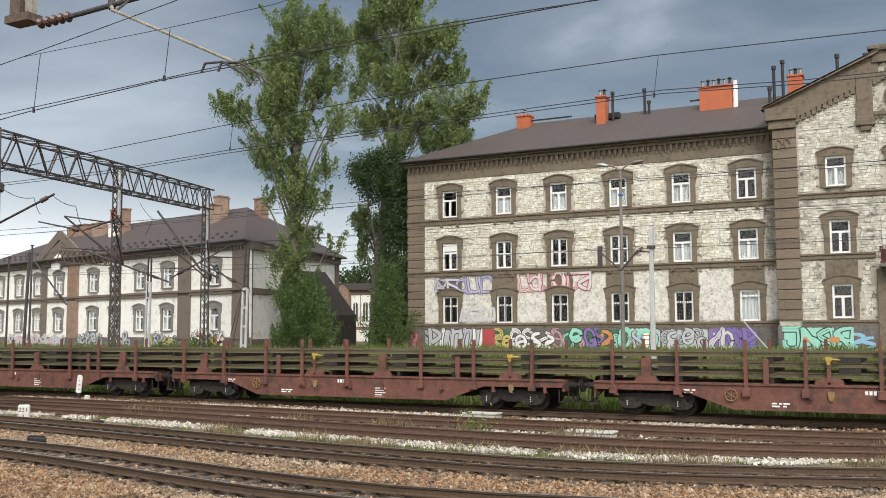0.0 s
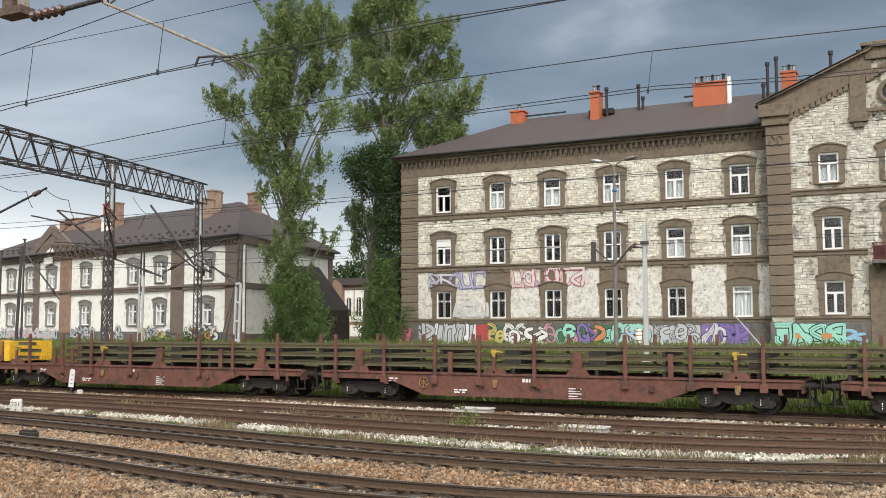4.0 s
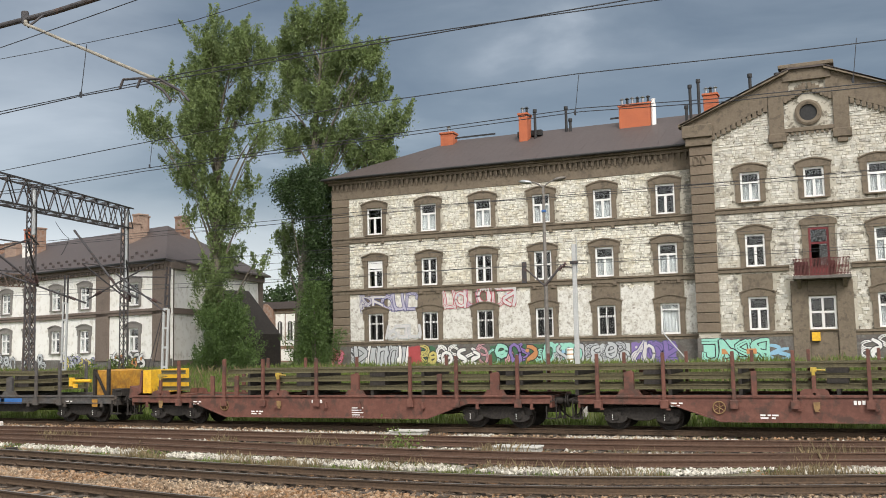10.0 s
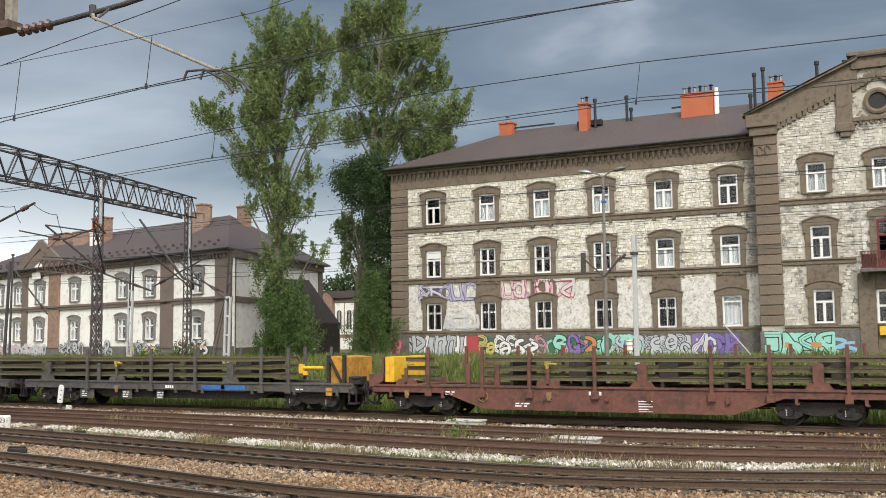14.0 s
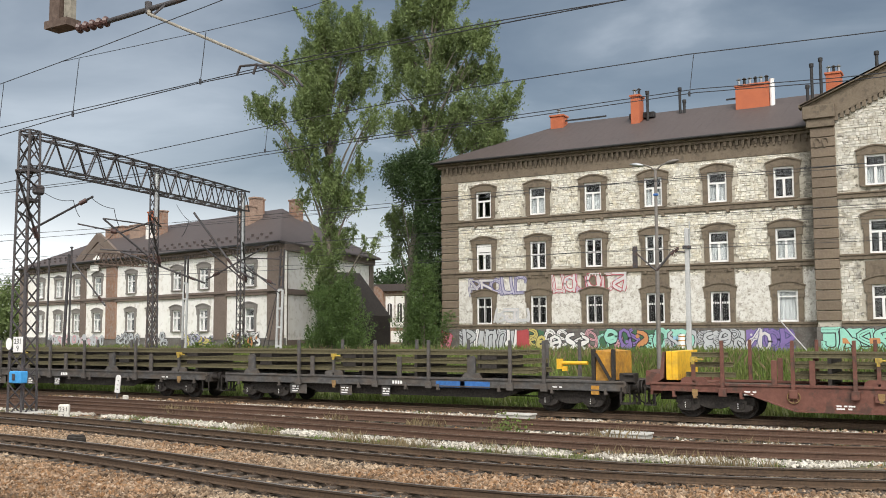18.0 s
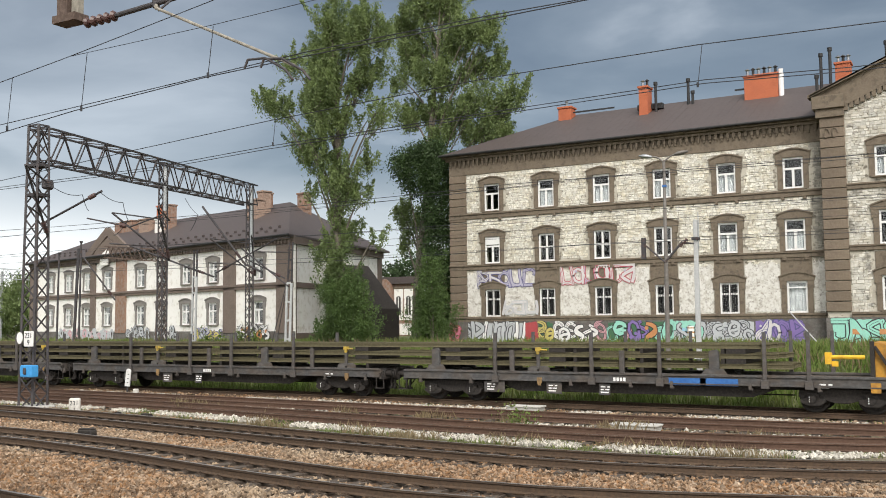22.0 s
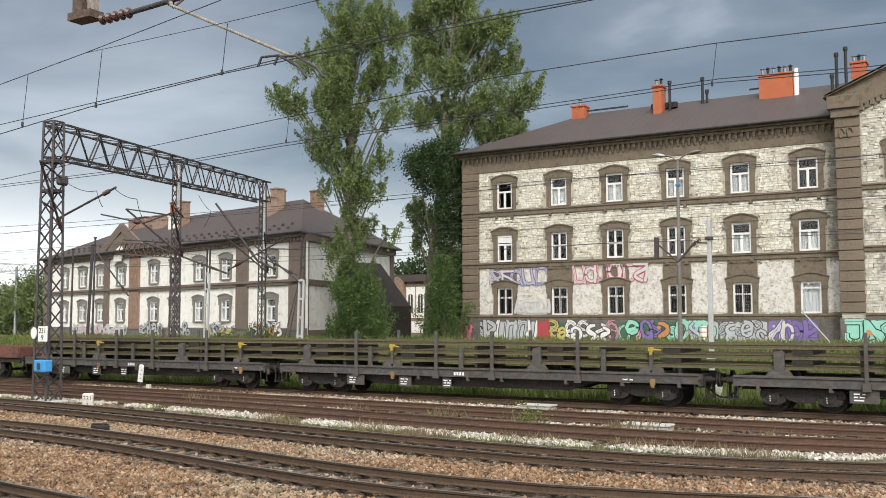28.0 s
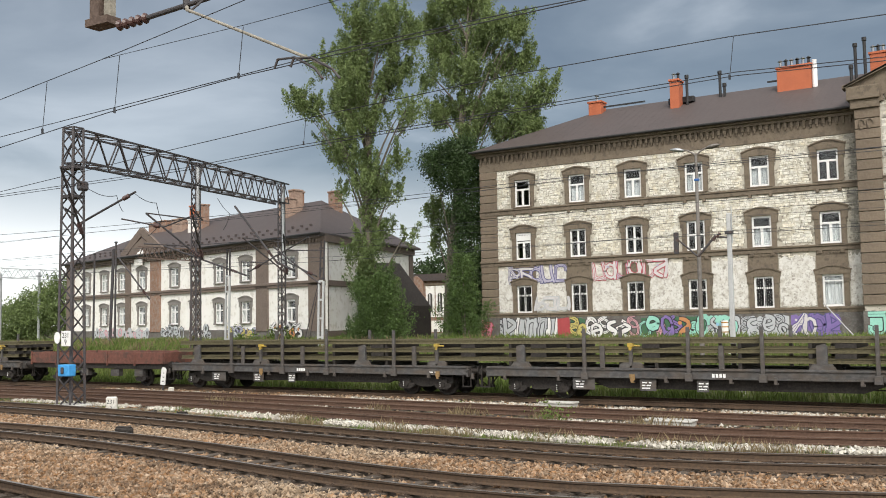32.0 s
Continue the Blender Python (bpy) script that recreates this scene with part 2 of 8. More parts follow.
# dark tone carries soot together with the shade beside the bay
M_GRIMESHADE = material("soot_and_shade_limestone", (0.27, 0.255, 0.22), 0.92, tones=((0.16, 0.145, 0.12), (0.42, 0.40, 0.35), (0.09, 0.08, 0.065, 0.53)), coarse=1.0, fine=4, amount=0.4, bump=0.6, bump_scale=16, per_island=0.2)
M_RENDER = material("weathered_pale_plaster", (0.64, 0.625, 0.58), 0.92, tones=((0.47, 0.44, 0.385, 0.46), (0.73, 0.72, 0.69), (0.25, 0.225, 0.19, 0.555), (0.32, 0.29, 0.25, 0.55)), coarse=2.2, fine=9, amount=0.38, bump=0.5, bump_scale=20)
M_BROWN = material("brown_sandstone_trim", (0.165, 0.132, 0.096), 0.88, tones=((0.115, 0.092, 0.07), (0.215, 0.178, 0.135), (0.085, 0.07, 0.055, 0.52)), coarse=0.8, fine=9, amount=0.3, bump=0.35)
M_BROWN_P = material("brown_quoin_stone", (0.172, 0.135, 0.098), 0.88, tones=((0.115, 0.09, 0.068), (0.23, 0.185, 0.14)), coarse=0.6, fine=10, amount=0.3, bump=0.3, per_object=0.12)
M_ROOF = material("dark_brown_sheet_roof", (0.074, 0.059, 0.056), 0.6, tones=((0.058, 0.047, 0.045), (0.098, 0.080, 0.076)), coarse=0.4, fine=5, amount=0.3, bump=0.1)
M_BRICK = material("orange_chimney_brick", (0.42, 0.12, 0.055), 0.85, tones=((0.30, 0.085, 0.045), (0.50, 0.17, 0.09)), coarse=1.2, fine=14, amount=0.3, bump=0.4, bump_scale=20)
M_OLDBRICK = material("weathered_brown_brick", (0.24, 0.13, 0.085), 0.9, tones=((0.15, 0.085, 0.06), (0.34, 0.22, 0.16), (0.30, 0.27, 0.24)), coarse=1.0, fine=9, amount=0.35, bump=0.4, bump_scale=18)
M_WHITE = material("white_window_paint", (0.78, 0.78, 0.77), 0.45, tones=((0.68, 0.68, 0.66), (0.82, 0.82, 0.81)), coarse=1, fine=20, amount=0.25)
M_GLASS = material("window_glass", (0.80, 0.84, 0.84), 0.02, tones=((0.74, 0.78, 0.78), (0.84, 0.87, 0.87)), coarse=0.35, fine=0.9, amount=0.3, spec=0.4)
M_GLASS.node_tree.nodes["Principled BSDF"].inputs["Transmission Weight"].default_value = 1.0
M_CURTAIN = material("grey_net_curtain", (0.46, 0.47, 0.48), 0.9, tones=((0.30, 0.31, 0.32), (0.58, 0.59, 0.60)), coarse=0.8, fine=14, amount=0.4, stretch=(6, 1, 0.3))
M_PLINTH = material("sooty_grey_plinth", (0.135, 0.128, 0.12), 0.92, tones=((0.07, 0.066, 0.06), (0.22, 0.21, 0.195), (0.10, 0.08, 0.07)), coarse=0.7, fine=8, amount=0.36, bump=0.3)
M_RAILSIDE = material("rusty_rail_steel", (0.082, 0.055, 0.037), 0.85, 0.1, tones=((0.048, 0.034, 0.026), (0.145, 0.094, 0.056)), coarse=0.7, fine=16, amount=0.3)
M_RAILHEAD = material("dark_rail_head_side", (0.066, 0.047, 0.034), 0.7, 0.15, tones=((0.042, 0.031, 0.025), (0.105, 0.07, 0.045)), coarse=0.5, fine=12, amount=0.3)
M_RAILTOP = material("polished_rail_head", (0.40, 0.37, 0.34), 0.5, 1.0, tones=((0.24, 0.20, 0.17), (0.52, 0.49, 0.46)), coarse=0.6, fine=12, amount=0.35)
M_RAILRUST = material("dull_rusty_rail_head", (0.13, 0.085, 0.06), 0.6, 0.4, tones=((0.08, 0.055, 0.045), (0.20, 0.14, 0.10)), coarse=0.6, fine=12, amount=0.35)
M_SIDERAIL = material("rust_red_siding_rail", (0.096, 0.055, 0.038), 0.9, 0.05, tones=((0.058, 0.036, 0.027), (0.14, 0.088, 0.062)), coarse=0.7, fine=14, amount=0.34)
M_SLEEPER = material("grey_brown_sleeper", (0.082, 0.064, 0.05), 0.95, tones=((0.05, 0.04, 0.033), (0.135, 0.11, 0.088)), coarse=1.0, fine=14, amount=0.35, bump=0.4)
M_BALLAST = material("brown_ballast_bed", (0.085, 0.056, 0.036), 0.95, tones=((0.10, 0.065, 0.04), (0.20, 0.155, 0.12), (0.06, 0.042, 0.03)), coarse=0.5, fine=12, amount=0.36, bump=0.9)
M_BSTONE = material("brown_ballast_stones", (0.268, 0.196, 0.128), 0.92, tones=((0.185, 0.090, 0.034, 0.42), (0.38, 0.31, 0.235), (0.10, 0.065, 0.04, 0.53)), coarse=0.14, fine=5, amount=0.42, per_island=0.5)
M_WSTONE = material("pale_limestone_ballast", (0.38, 0.355, 0.305), 0.92, tones=((0.30, 0.27, 0.22), (0.58, 0.56, 0.51)), coarse=0.6, fine=10, amount=0.3, per_island=0.45)
M_SOIL = material("weedy_grey_brown_ground", (0.115, 0.092, 0.062), 0.95, tones=((0.09, 0.085, 0.05), (0.22, 0.185, 0.135), (0.07, 0.085, 0.03)), coarse=0.35, fine=6, amount=0.4, bump=0.8, bump_scale=10)
M_GRASSG = material("grassy_bank_soil", (0.085, 0.10, 0.035), 0.95, tones=((0.05, 0.065, 0.02), (0.14, 0.14, 0.06)), coarse=0.4, fine=7, amount=0.4, bump=0.8, bump_scale=9)
M_GRASS = leaf_material("green_tall_grass", (0.105, 0.155, 0.035), (0.19, 0.19, 0.07), 0.4)
M_STRAW = leaf_material("dry_straw_grass", (0.21, 0.165, 0.095), (0.14, 0.11, 0.06), 0.35)
M_LEAF = leaf_material("poplar_leaves", (0.182, 0.236, 0.092), (0.105, 0.148, 0.062), 0.16, 0.42)
M_LEAFM = leaf_material("elder_leaves", (0.085, 0.135, 0.040), (0.050, 0.084, 0.027), 0.16)
M_LEAFD = leaf_material("dark_bush_leaves", (0.042, 0.072, 0.024), (0.026, 0.048, 0.017), 0.22, 0.15)
M_BARK = material("grey_brown_bark", (0.14, 0.122, 0.098), 0.95, tones=((0.08, 0.07, 0.055), (0.22, 0.195, 0.16)), coarse=1.2, fine=9, amount=0.4, bump=0.9)
M_RED = material("faded_red_wagon_paint", (0.140, 0.058, 0.043), 0.7, tones=((0.088, 0.038, 0.030), (0.195, 0.088, 0.064), (0.055, 0.040, 0.033, 0.52)), coarse=0.35, fine=6, amount=0.34)
M_GREYW = material("dirty_dark_grey_wagon_paint", (0.068, 0.068, 0.070), 0.65, tones=((0.05, 0.046, 0.042), (0.14, 0.135, 0.13), (0.10, 0.075, 0.055)), coarse=0.6, fine=7, amount=0.35, bump=0.1, per_object=0.06, stretch=(0.6, 1, 1))
M_BLUE = material("bright_blue_paint", (0.035, 0.13, 0.38), 0.5, tones=((0.03, 0.09, 0.26), (0.06, 0.20, 0.48)), coarse=1, fine=9, amount=0.3)
M_LBLUE = material("sky_blue_box_paint", (0.05, 0.30, 0.66), 0.5, tones=((0.04, 0.22, 0.5), (0.08, 0.38, 0.75)), coarse=1.5, fine=9, amount=0.3)
M_YELLOW = material("scuffed_yellow_paint", (0.78, 0.46, 0.025), 0.5, tones=((0.60, 0.32, 0.02), (0.85, 0.55, 0.06), (0.35, 0.20, 0.04)), coarse=1.2, fine=10, amount=0.25, bump=0.05)
M_OCHRE = material("worn_ochre_paint", (0.50, 0.24, 0.025), 0.65, tones=((0.30, 0.13, 0.025), (0.62, 0.36, 0.06), (0.16, 0.09, 0.04)), coarse=1.5, fine=9, amount=0.35)
M_UNDER = material("black_greasy_running_gear", (0.026, 0.023, 0.021), 0.75, 0.1, tones=((0.014, 0.012, 0.011), (0.062, 0.052, 0.044)), coarse=1.2, fine=12, amount=0.35)
M_LOADRAIL = material("new_olive_brown_rail_steel", (0.105, 0.093, 0.052), 0.72, 0.15, tones=((0.065, 0.055, 0.033), (0.16, 0.142, 0.08)), coarse=0.3, fine=10, amount=0.35)
M_TRUSS = material("dark_gantry_steel", (0.064, 0.060, 0.064), 0.65, 0.3, tones=((0.042, 0.039, 0.041), (0.105, 0.099, 0.102), (0.11, 0.07, 0.055, 0.55)), coarse=0.8, fine=12, amount=0.32)
M_RUSTTRUSS = material("rusty_lattice_steel", (0.12, 0.085, 0.068), 0.8, 0.2, tones=((0.08, 0.055, 0.045), (0.19, 0.14, 0.115)), coarse=0.8, fine=12, amount=0.35)
M_WIRE = material("dark_overhead_wire", (0.045, 0.048, 0.055), 0.5, 0.6, tones=((0.03, 0.03, 0.035), (0.07, 0.07, 0.075)), coarse=0.3, fine=3, amount=0.3)
M_GALV = material("galvanised_steel", (0.45, 0.47, 0.48), 0.45, 0.7, tones=((0.36, 0.38, 0.39), (0.55, 0.57, 0.58)), coarse=1.0, fine=9, amount=0.3)
M_LAMPPOLE = material("brown_grey_lamp_post", (0.20, 0.185, 0.17), 0.6, 0.3, tones=((0.14, 0.125, 0.11), (0.27, 0.255, 0.235)), coarse=0.8, fine=9, amount=0.3)
M_CONC = material("grey_concrete", (0.44, 0.43, 0.40), 0.9, tones=((0.33, 0.32, 0.29), (0.54, 0.53, 0.50)), coarse=1.5, fine=14, amount=0.3, bump=0.3)
M_SIGN = material("white_enamel_sign", (0.80, 0.80, 0.79), 0.4, tones=((0.70, 0.70, 0.68), (0.84, 0.84, 0.83)), coarse=3, fine=20, amount=0.25)
M_BLACK = material("black_paint", (0.02, 0.02, 0.021), 0.6, tones=((0.012, 0.012, 0.013), (0.04, 0.04, 0.04)), coarse=2, fine=15, amount=0.3)
M_STEELPIPE = material("stainless_flue", (0.30, 0.30, 0.31), 0.3, 1.0, tones=((0.20, 0.20, 0.21), (0.42, 0.42, 0.44)), coarse=2, fine=9, amount=0.3)
M_CERAMIC = material("brown_glazed_insulator", (0.07, 0.035, 0.032), 0.4, tones=((0.045, 0.025, 0.022), (0.11, 0.06, 0.05)), coarse=4, fine=20, amount=0.3)


# ---- ground ----
def bank(y):
    """Height of the ground across the tracks."""
    pts = ((-3000, 1.3), (5.0, 1.3), (6.0, 1.25), (8.2, -0.33), (32.6, -0.36), (33.2, -0.5), (37.2, -0.48), (39.5, 0.25), (43.0, 1.1), (47.0, 1.38), (60.0, 1.45), (3000, 1.6))
    for (a, za), (b, zb) in zip(pts, pts[1:]):
        if a <= y <= b:
            return za + (zb - za) * (y - a) / (b - a)
    return 1.6


def build_ground():
    ys = [-3000, -300, -60, 0, 5, 6, 7, 8.2, 9, 11, 13, 15, 18, 20, 23, 25, 27, 29, 31, 33, 35, 36.4, 37.2, 38, 38.8, 39.5, 40.3, 41, 42, 43, 44, 45.5, 47, 50, 54, 58, 62, 70, 90, 150, 400, 3000]
    xs = [-3000, -600, -200, -150] + [-120 + 1.5 * i for i in range(94)] + [30, 60, 150, 600, 3000]
    verts, faces = [], []
    for y in ys:
        for x in xs:
            z = bank(y)
            if abs(x) < 140 and 8 < y < 60:
                z += 0.10 * (noise.noise(Vector((x * 0.5, y * 0.5, 0.3)))) * (1.6 if 38 < y < 50 else 0.5)
            verts.append((x, y, z))
    n = len(xs)
    for j in range(len(ys) - 1):
        for i in range(n - 1):
            faces.append((j * n + i, j * n + i + 1, (j + 1) * n + i + 1, (j + 1) * n + i))
    me = from_py("ground", verts, faces)
    me.materials.append(M_SOIL)
    me.materials.append(M_GRASSG)
    for p in me.polygons:
        if p.center.y > 37.0:
            p.material_index = 1
    tagged(new("ground", me), "weedy gravelly ground rising to a grassy bank", "ground", kind="structure")


build_ground()

# ---- tracks ----
RAIL = [(-0.036, 0.0), (0.036, 0.0), (0.036, -0.035), (0.012, -0.05), (0.010, -0.135), (0.075, -0.158), (0.075, -0.172), (-0.075, -0.172), (-0.075, -0.158), (-0.010, -0.135), (-0.012, -0.05), (-0.036, -0.035)]
TRACKS = (  # centre, slope, bend, polished head, ballast colour, label
    ("e", 10.6, True, "main line track with polished rails on brown ballast"),
    ("b", 15.7, True, "main line track with polished rails on brown ballast"),
    ("a", 20.55, True, "main line track with polished rails on brown ballast"),
    ("d", 25.25, False, "rusty siding track half sunk in gravel"),
    ("c", 29.2, False, "rusty siding track half sunk in gravel"),
    ("t", 35.05, True, "track on dark ballast under a goods train"),
)
X0, X1 = -150.0, 45.0
ZT = -0.10          # the goods line lies a little lower


def sway(x):
    """How far the main line swings away from its nearest point to the viewer."""
    return np.where(x < -8.5, 3.2 * (1 - np.exp(-((x + 8.5) / 17.0) ** 2)), 4.0 * (1 - np.exp(-((x + 8.5) / 10.0) ** 2)))


def track_y(yc, x):
    """Centre line of a track at x: a gentle sway, straight again far off."""
    if yc < 12:   # the nearest track swings in towards a junction
        return yc - 0.1 + 2.6 * (1 - np.exp(-((x + 11) / 13.0) ** 2))
    if yc < 18:
        return yc + np.where(x < -9, 2.6 * (1 - np.exp(-((x + 9) / 10.0) ** 2)), 3.0 * (1 - np.exp(-((x + 9) / 8.5) ** 2)))
    amp = 0.0 if yc > 34 else (0.35 if yc > 28 else (0.8 if yc > 23 else 1.0))
    return yc + amp * sway(x)


def rail_mesh(yc, off, polished):
    path = [(x, float(track_y(yc, x)) + off, ZT if yc > 34 else 0) for x in np.linspace(X0, X1, 90)]
    me = sweep(RAIL, path, "rail")
    me.materials.append(M_RAILSIDE if polished else M_SIDERAIL)
    me.materials.append(M_RAILTOP if polished else M_RAILRUST)
    me.materials.append(M_RAILHEAD if polished else M_SIDERAIL)
    for p in me.polygons:
        if abs(p.normal.z) > 0.9 and p.center.z > -0.01:
            p.material_index = 1
        elif p.center.z > -0.06:
            p.material_index = 2
    return me


def build_tracks():
    sl = bmesh.new()
    box(sl, -0.12, 0.12, -1.28, 1.28, -0.36, -0.195)
    sl_me = mesh_of(sl, "sleeper")
    sl_me.materials.append(M_SLEEPER)
    pl = bmesh.new()
    box(pl, -0.07, 0.07, -0.15, 0.15, -0.195, -0.174)
    for s in (-1, 1):
        tube(pl, (0.0, s * 0.11, -0.176), (0.0, s * 0.11, -0.125), 0.016, n=6)
        box(pl, -0.04, 0.04, s * 0.085 - 0.02, s * 0.085 + 0.02, -0.168, -0.145)
    pl_me = mesh_of(pl, "rail_fastening")
    pl_me.materials.append(M_RAILHEAD)
    for code, yc, polished, label in TRACKS:
        t = thing("railway_track", 0, 0, 0, label, "railway track", "parallel railway tracks", "structure")
        for s in (-1, 1):
            part("rail", rail_mesh(yc, s * 0.7535, polished), None, t, "polished rail head over a rusty web" if polished else "")
        lo, hi = {"e": (-34, 4), "b": (-48, 9), "a": (-58, 9), "d": (-55, 9), "c": (-55, 6), "t": (-60, 8)}[code]
        n = int((hi - lo) / 0.62)
        for i in range(n):
            x = lo + i * 0.62 + random.uniform(-0.03, 0.03)
            ob = part("sleeper", sl_me, None, t, at=pose(x, float(track_y(yc, x)) + random.uniform(-0.03, 0.03), (ZT if yc > 34 else 0) + random.uniform(-0.012, 0.004), 0, 0, random.uniform(-1, 1)))
            if code in "eba":
                for s in (-1, 1):
                    part("rail_fastening", pl_me, None, ob, at=pose(0, s * 0.7535, 0))


build_tracks()


def ballast_bed(name, y0, y1, z, mat, label, rough=0.03, x0=X0, x1=X1, s0=1.0, s1=1.0):
    xs = np.arange(x0, x1 + 0.1, 0.55)
    ys = [y0 - 0.5, y0, *np.linspace(y0 + 0.25, y1 - 0.25, max(3, int((y1 - y0) / 0.4))), y1, y1 + 0.5]
    verts, faces = [], []
    for y in ys:
        for x in xs:
            zz = z + rough * noise.noise(Vector((x * 1.7, y * 1.7, 2.0))) * 2
            if y < y0 or y > y1:
                zz = -0.55
            verts.append((x, y + float(sway(x)) * (s0 + (s1 - s0) * min(1, max(0, (y - y0) / (y1 - y0)))), zz))
    n = len(xs)
    for j in range(len(ys) - 1):
        for i in range(n - 1):
            faces.append((j * n + i, j * n + i + 1, (j + 1) * n + i + 1, (j + 1) * n + i))
    me = from_py(name, verts, faces)
    me.materials.append(mat)
    tagged(new(name, me), label, "ballast", kind="structure")


ballast_bed("ballast_bed", 8.7, 22.6, -0.255, M_BALLAST, "brown crushed-stone bed under the main lines")
ballast_bed("siding_bed", 23.0, 32.2, -0.24, M_SOIL, "weedy gravel bed under rusty sidings", s1=0.25)
ballast_bed("goods_line_bed", 33.3, 36.9, -0.34, M_BALLAST, "dark gravel bed under the goods line", s0=0.0, s1=0.0)


# ---- goods train ----
TRAIN = []          # (thing, place along the train at the clip's start)
YT = 35.05


def wheelset_mesh():
    """Two flanged wheels on one axle, about the axle's middle."""
    bm = bmesh.new()
    n = 24
    prof = ((0.10, 0.06), (0.13, 0.03), (0.36, 0.02), (0.40, 0.055), (0.46, 0.055), (0.46, -0.06), (0.485, -0.07), (0.485, -0.09), (0.38, -0.08))
    for side in (-1, 1):
        rings = []
        for i in range(n):
            a = 2 * math.pi * i / n
            rings.append([bm.verts.new((r * math.cos(a), side * (0.74 + d), r * math.sin(a))) for r, d in prof])
        for i in range(n):
            for k in range(len(prof) - 1):
                bm.faces.new((rings[i][k], rings[i][k + 1], rings[(i + 1) % n][k + 1], rings[(i + 1) % n][k]))
        bm.faces.new([r[0] for r in rings])
        bm.faces.new([r[-1] for r in rings][::-1])
        for a in (0.4, 2.5, 4.6):
            tube(bm, (0.28 * math.cos(a), side * 0.76, 0.28 * math.sin(a)), (0.28 * math.cos(a), side * 0.79, 0.28 * math.sin(a)), 0.05, n=6)
    tube(bm, (0, -0.95, 0), (0, 0.95, 0), 0.08, n=12)
    ngon_fix(bm)
    return mesh_of(bm, "wheelset")


WHEELSET = wheelset_mesh()


def bogie_meshes():
    out = {}
    bm = bmesh.new()   # pressed side frame with dropped middle
    prism(bm, [(-1.36, 0.52), (-1.34, 0.74), (-0.55, 0.80), (0.55, 0.80), (1.34, 0.74), (1.36, 0.52), (1.24, 0.46), (0.60, 0.46), (0.42, 0.40), (0.2, 0.34), (-0.2, 0.34), (-0.42, 0.40), (-0.60, 0.46), (-1.24, 0.46)], -0.06, 0.06)
    ngon_fix(bm)
    bevel(bm, 0.012)
    out["side_frame"] = mesh_of(bm, "side_frame")
    bm = bmesh.new()   # axlebox
    prism(bm, [(-0.2, 0.26), (-0.38, 0.36), (-0.40, 0.46), (-0.2, 0.5), (-0.18, 0.64), (0.18, 0.64), (0.2, 0.5), (0.40, 0.46), (0.38, 0.36), (0.2, 0.26)], -0.16, 0.1)
    tube(bm, (0, -0.2, 0.46), (0, -0.13, 0.46), 0.115, 0.125, n=12)
    ngon_fix(bm)
    out["axlebox"] = mesh_of(bm, "axlebox")
    bm = bmesh.new()   # coil spring stack
    for k in range(6):
        tube(bm, (0, 0, 0.36 + 0.036 * k), (0, 0, 0.382 + 0.036 * k), 0.075, n=10)
    out["spring"] = mesh_of(bm, "spring")
    bm = bmesh.new()
    box(bm, -0.2, 0.2, -0.95, 0.95, 0.42, 0.72)
    box(bm, -1.2, -1.08, -0.9, 0.9, 0.55, 0.68)
    box(bm, 1.08, 1.2, -0.9, 0.9, 0.55, 0.68)
    tube(bm, (0, 0, 0.7), (0, 0, 0.86), 0.25, n=14)
    out["bolster"] = mesh_of(bm, "bolster")
    bm = bmesh.new()
    prism(bm, [(0.42, 0.25), (0.40, 0.62), (0.34, 0.62), (0.36, 0.25)], -0.06, 0.06)
    bar(bm, (0.38, 0, 0.6), (0.1, 0, 0.68), 0.05)
    ngon_fix(bm)
    out["brake_shoe"] = mesh_of(bm, "brake_shoe")
    bm = bmesh.new()
    box(bm, -0.014, 0.014, -0.004, 0, 0.36, 0.40)
    out["white_mark"] = mesh_of(bm, "white_mark")
    return out


BOGIE = bogie_meshes()
SPIN = []           # wheel axles, to be turned


def bogie(parent, x, spacing=1.8):
    b = new("bogie")
    b.empty_display_size = 0.2
    b.parent = parent
    b.matrix_basis = pose(x, 0, 0)
    b["label"] = "black greasy two-axle bogie"
    for s in (-1, 1):
        f = part("side_frame", BOGIE["side_frame"], M_UNDER, b, at=pose(0, s * 0.98, 0))
    part("bolster", BOGIE["bolster"], M_UNDER, b)
    for ax in (-spacing / 2, spacing / 2):
        SPIN.append(part("wheelset", WHEELSET, M_UNDER, b, at=pose(ax, 0, 0.46)))
        for s in (-1, 1):
            part("axlebox", BOGIE["axlebox"], M_UNDER, b, at=pose(ax, s * 0.98, 0, 0, 0, 0 if s < 0 else 180))
            for d in (-0.24, 0.24):
                part("spring", BOGIE["spring"], M_UNDER, b, at=pose(ax + d, s * 0.99, 0))
            for turn in (0, 180):
                part("brake_shoe", BOGIE["brake_shoe"], M_UNDER, b, at=pose(ax, s * 0.74, 0, 0, 0, turn))
        for k in range(3):
            part("white_mark", BOGIE["white_mark"], M_SIGN, b, at=pose(ax - 0.1, -1.185, 0.075 * k))


def stake_mesh():
    bm = bmesh.new()
    prism(bm, [(-0.065, 1.0), (0.065, 1.0), (0.055, 2.68), (-0.055, 2.68)], -0.07, 0.05)
    box(bm, -0.13, 0.13, -0.09, 0.02, 0.78, 1.06)
    ngon_fix(bm)
    bevel(bm, 0.01)
    return mesh_of(bm, "stake")


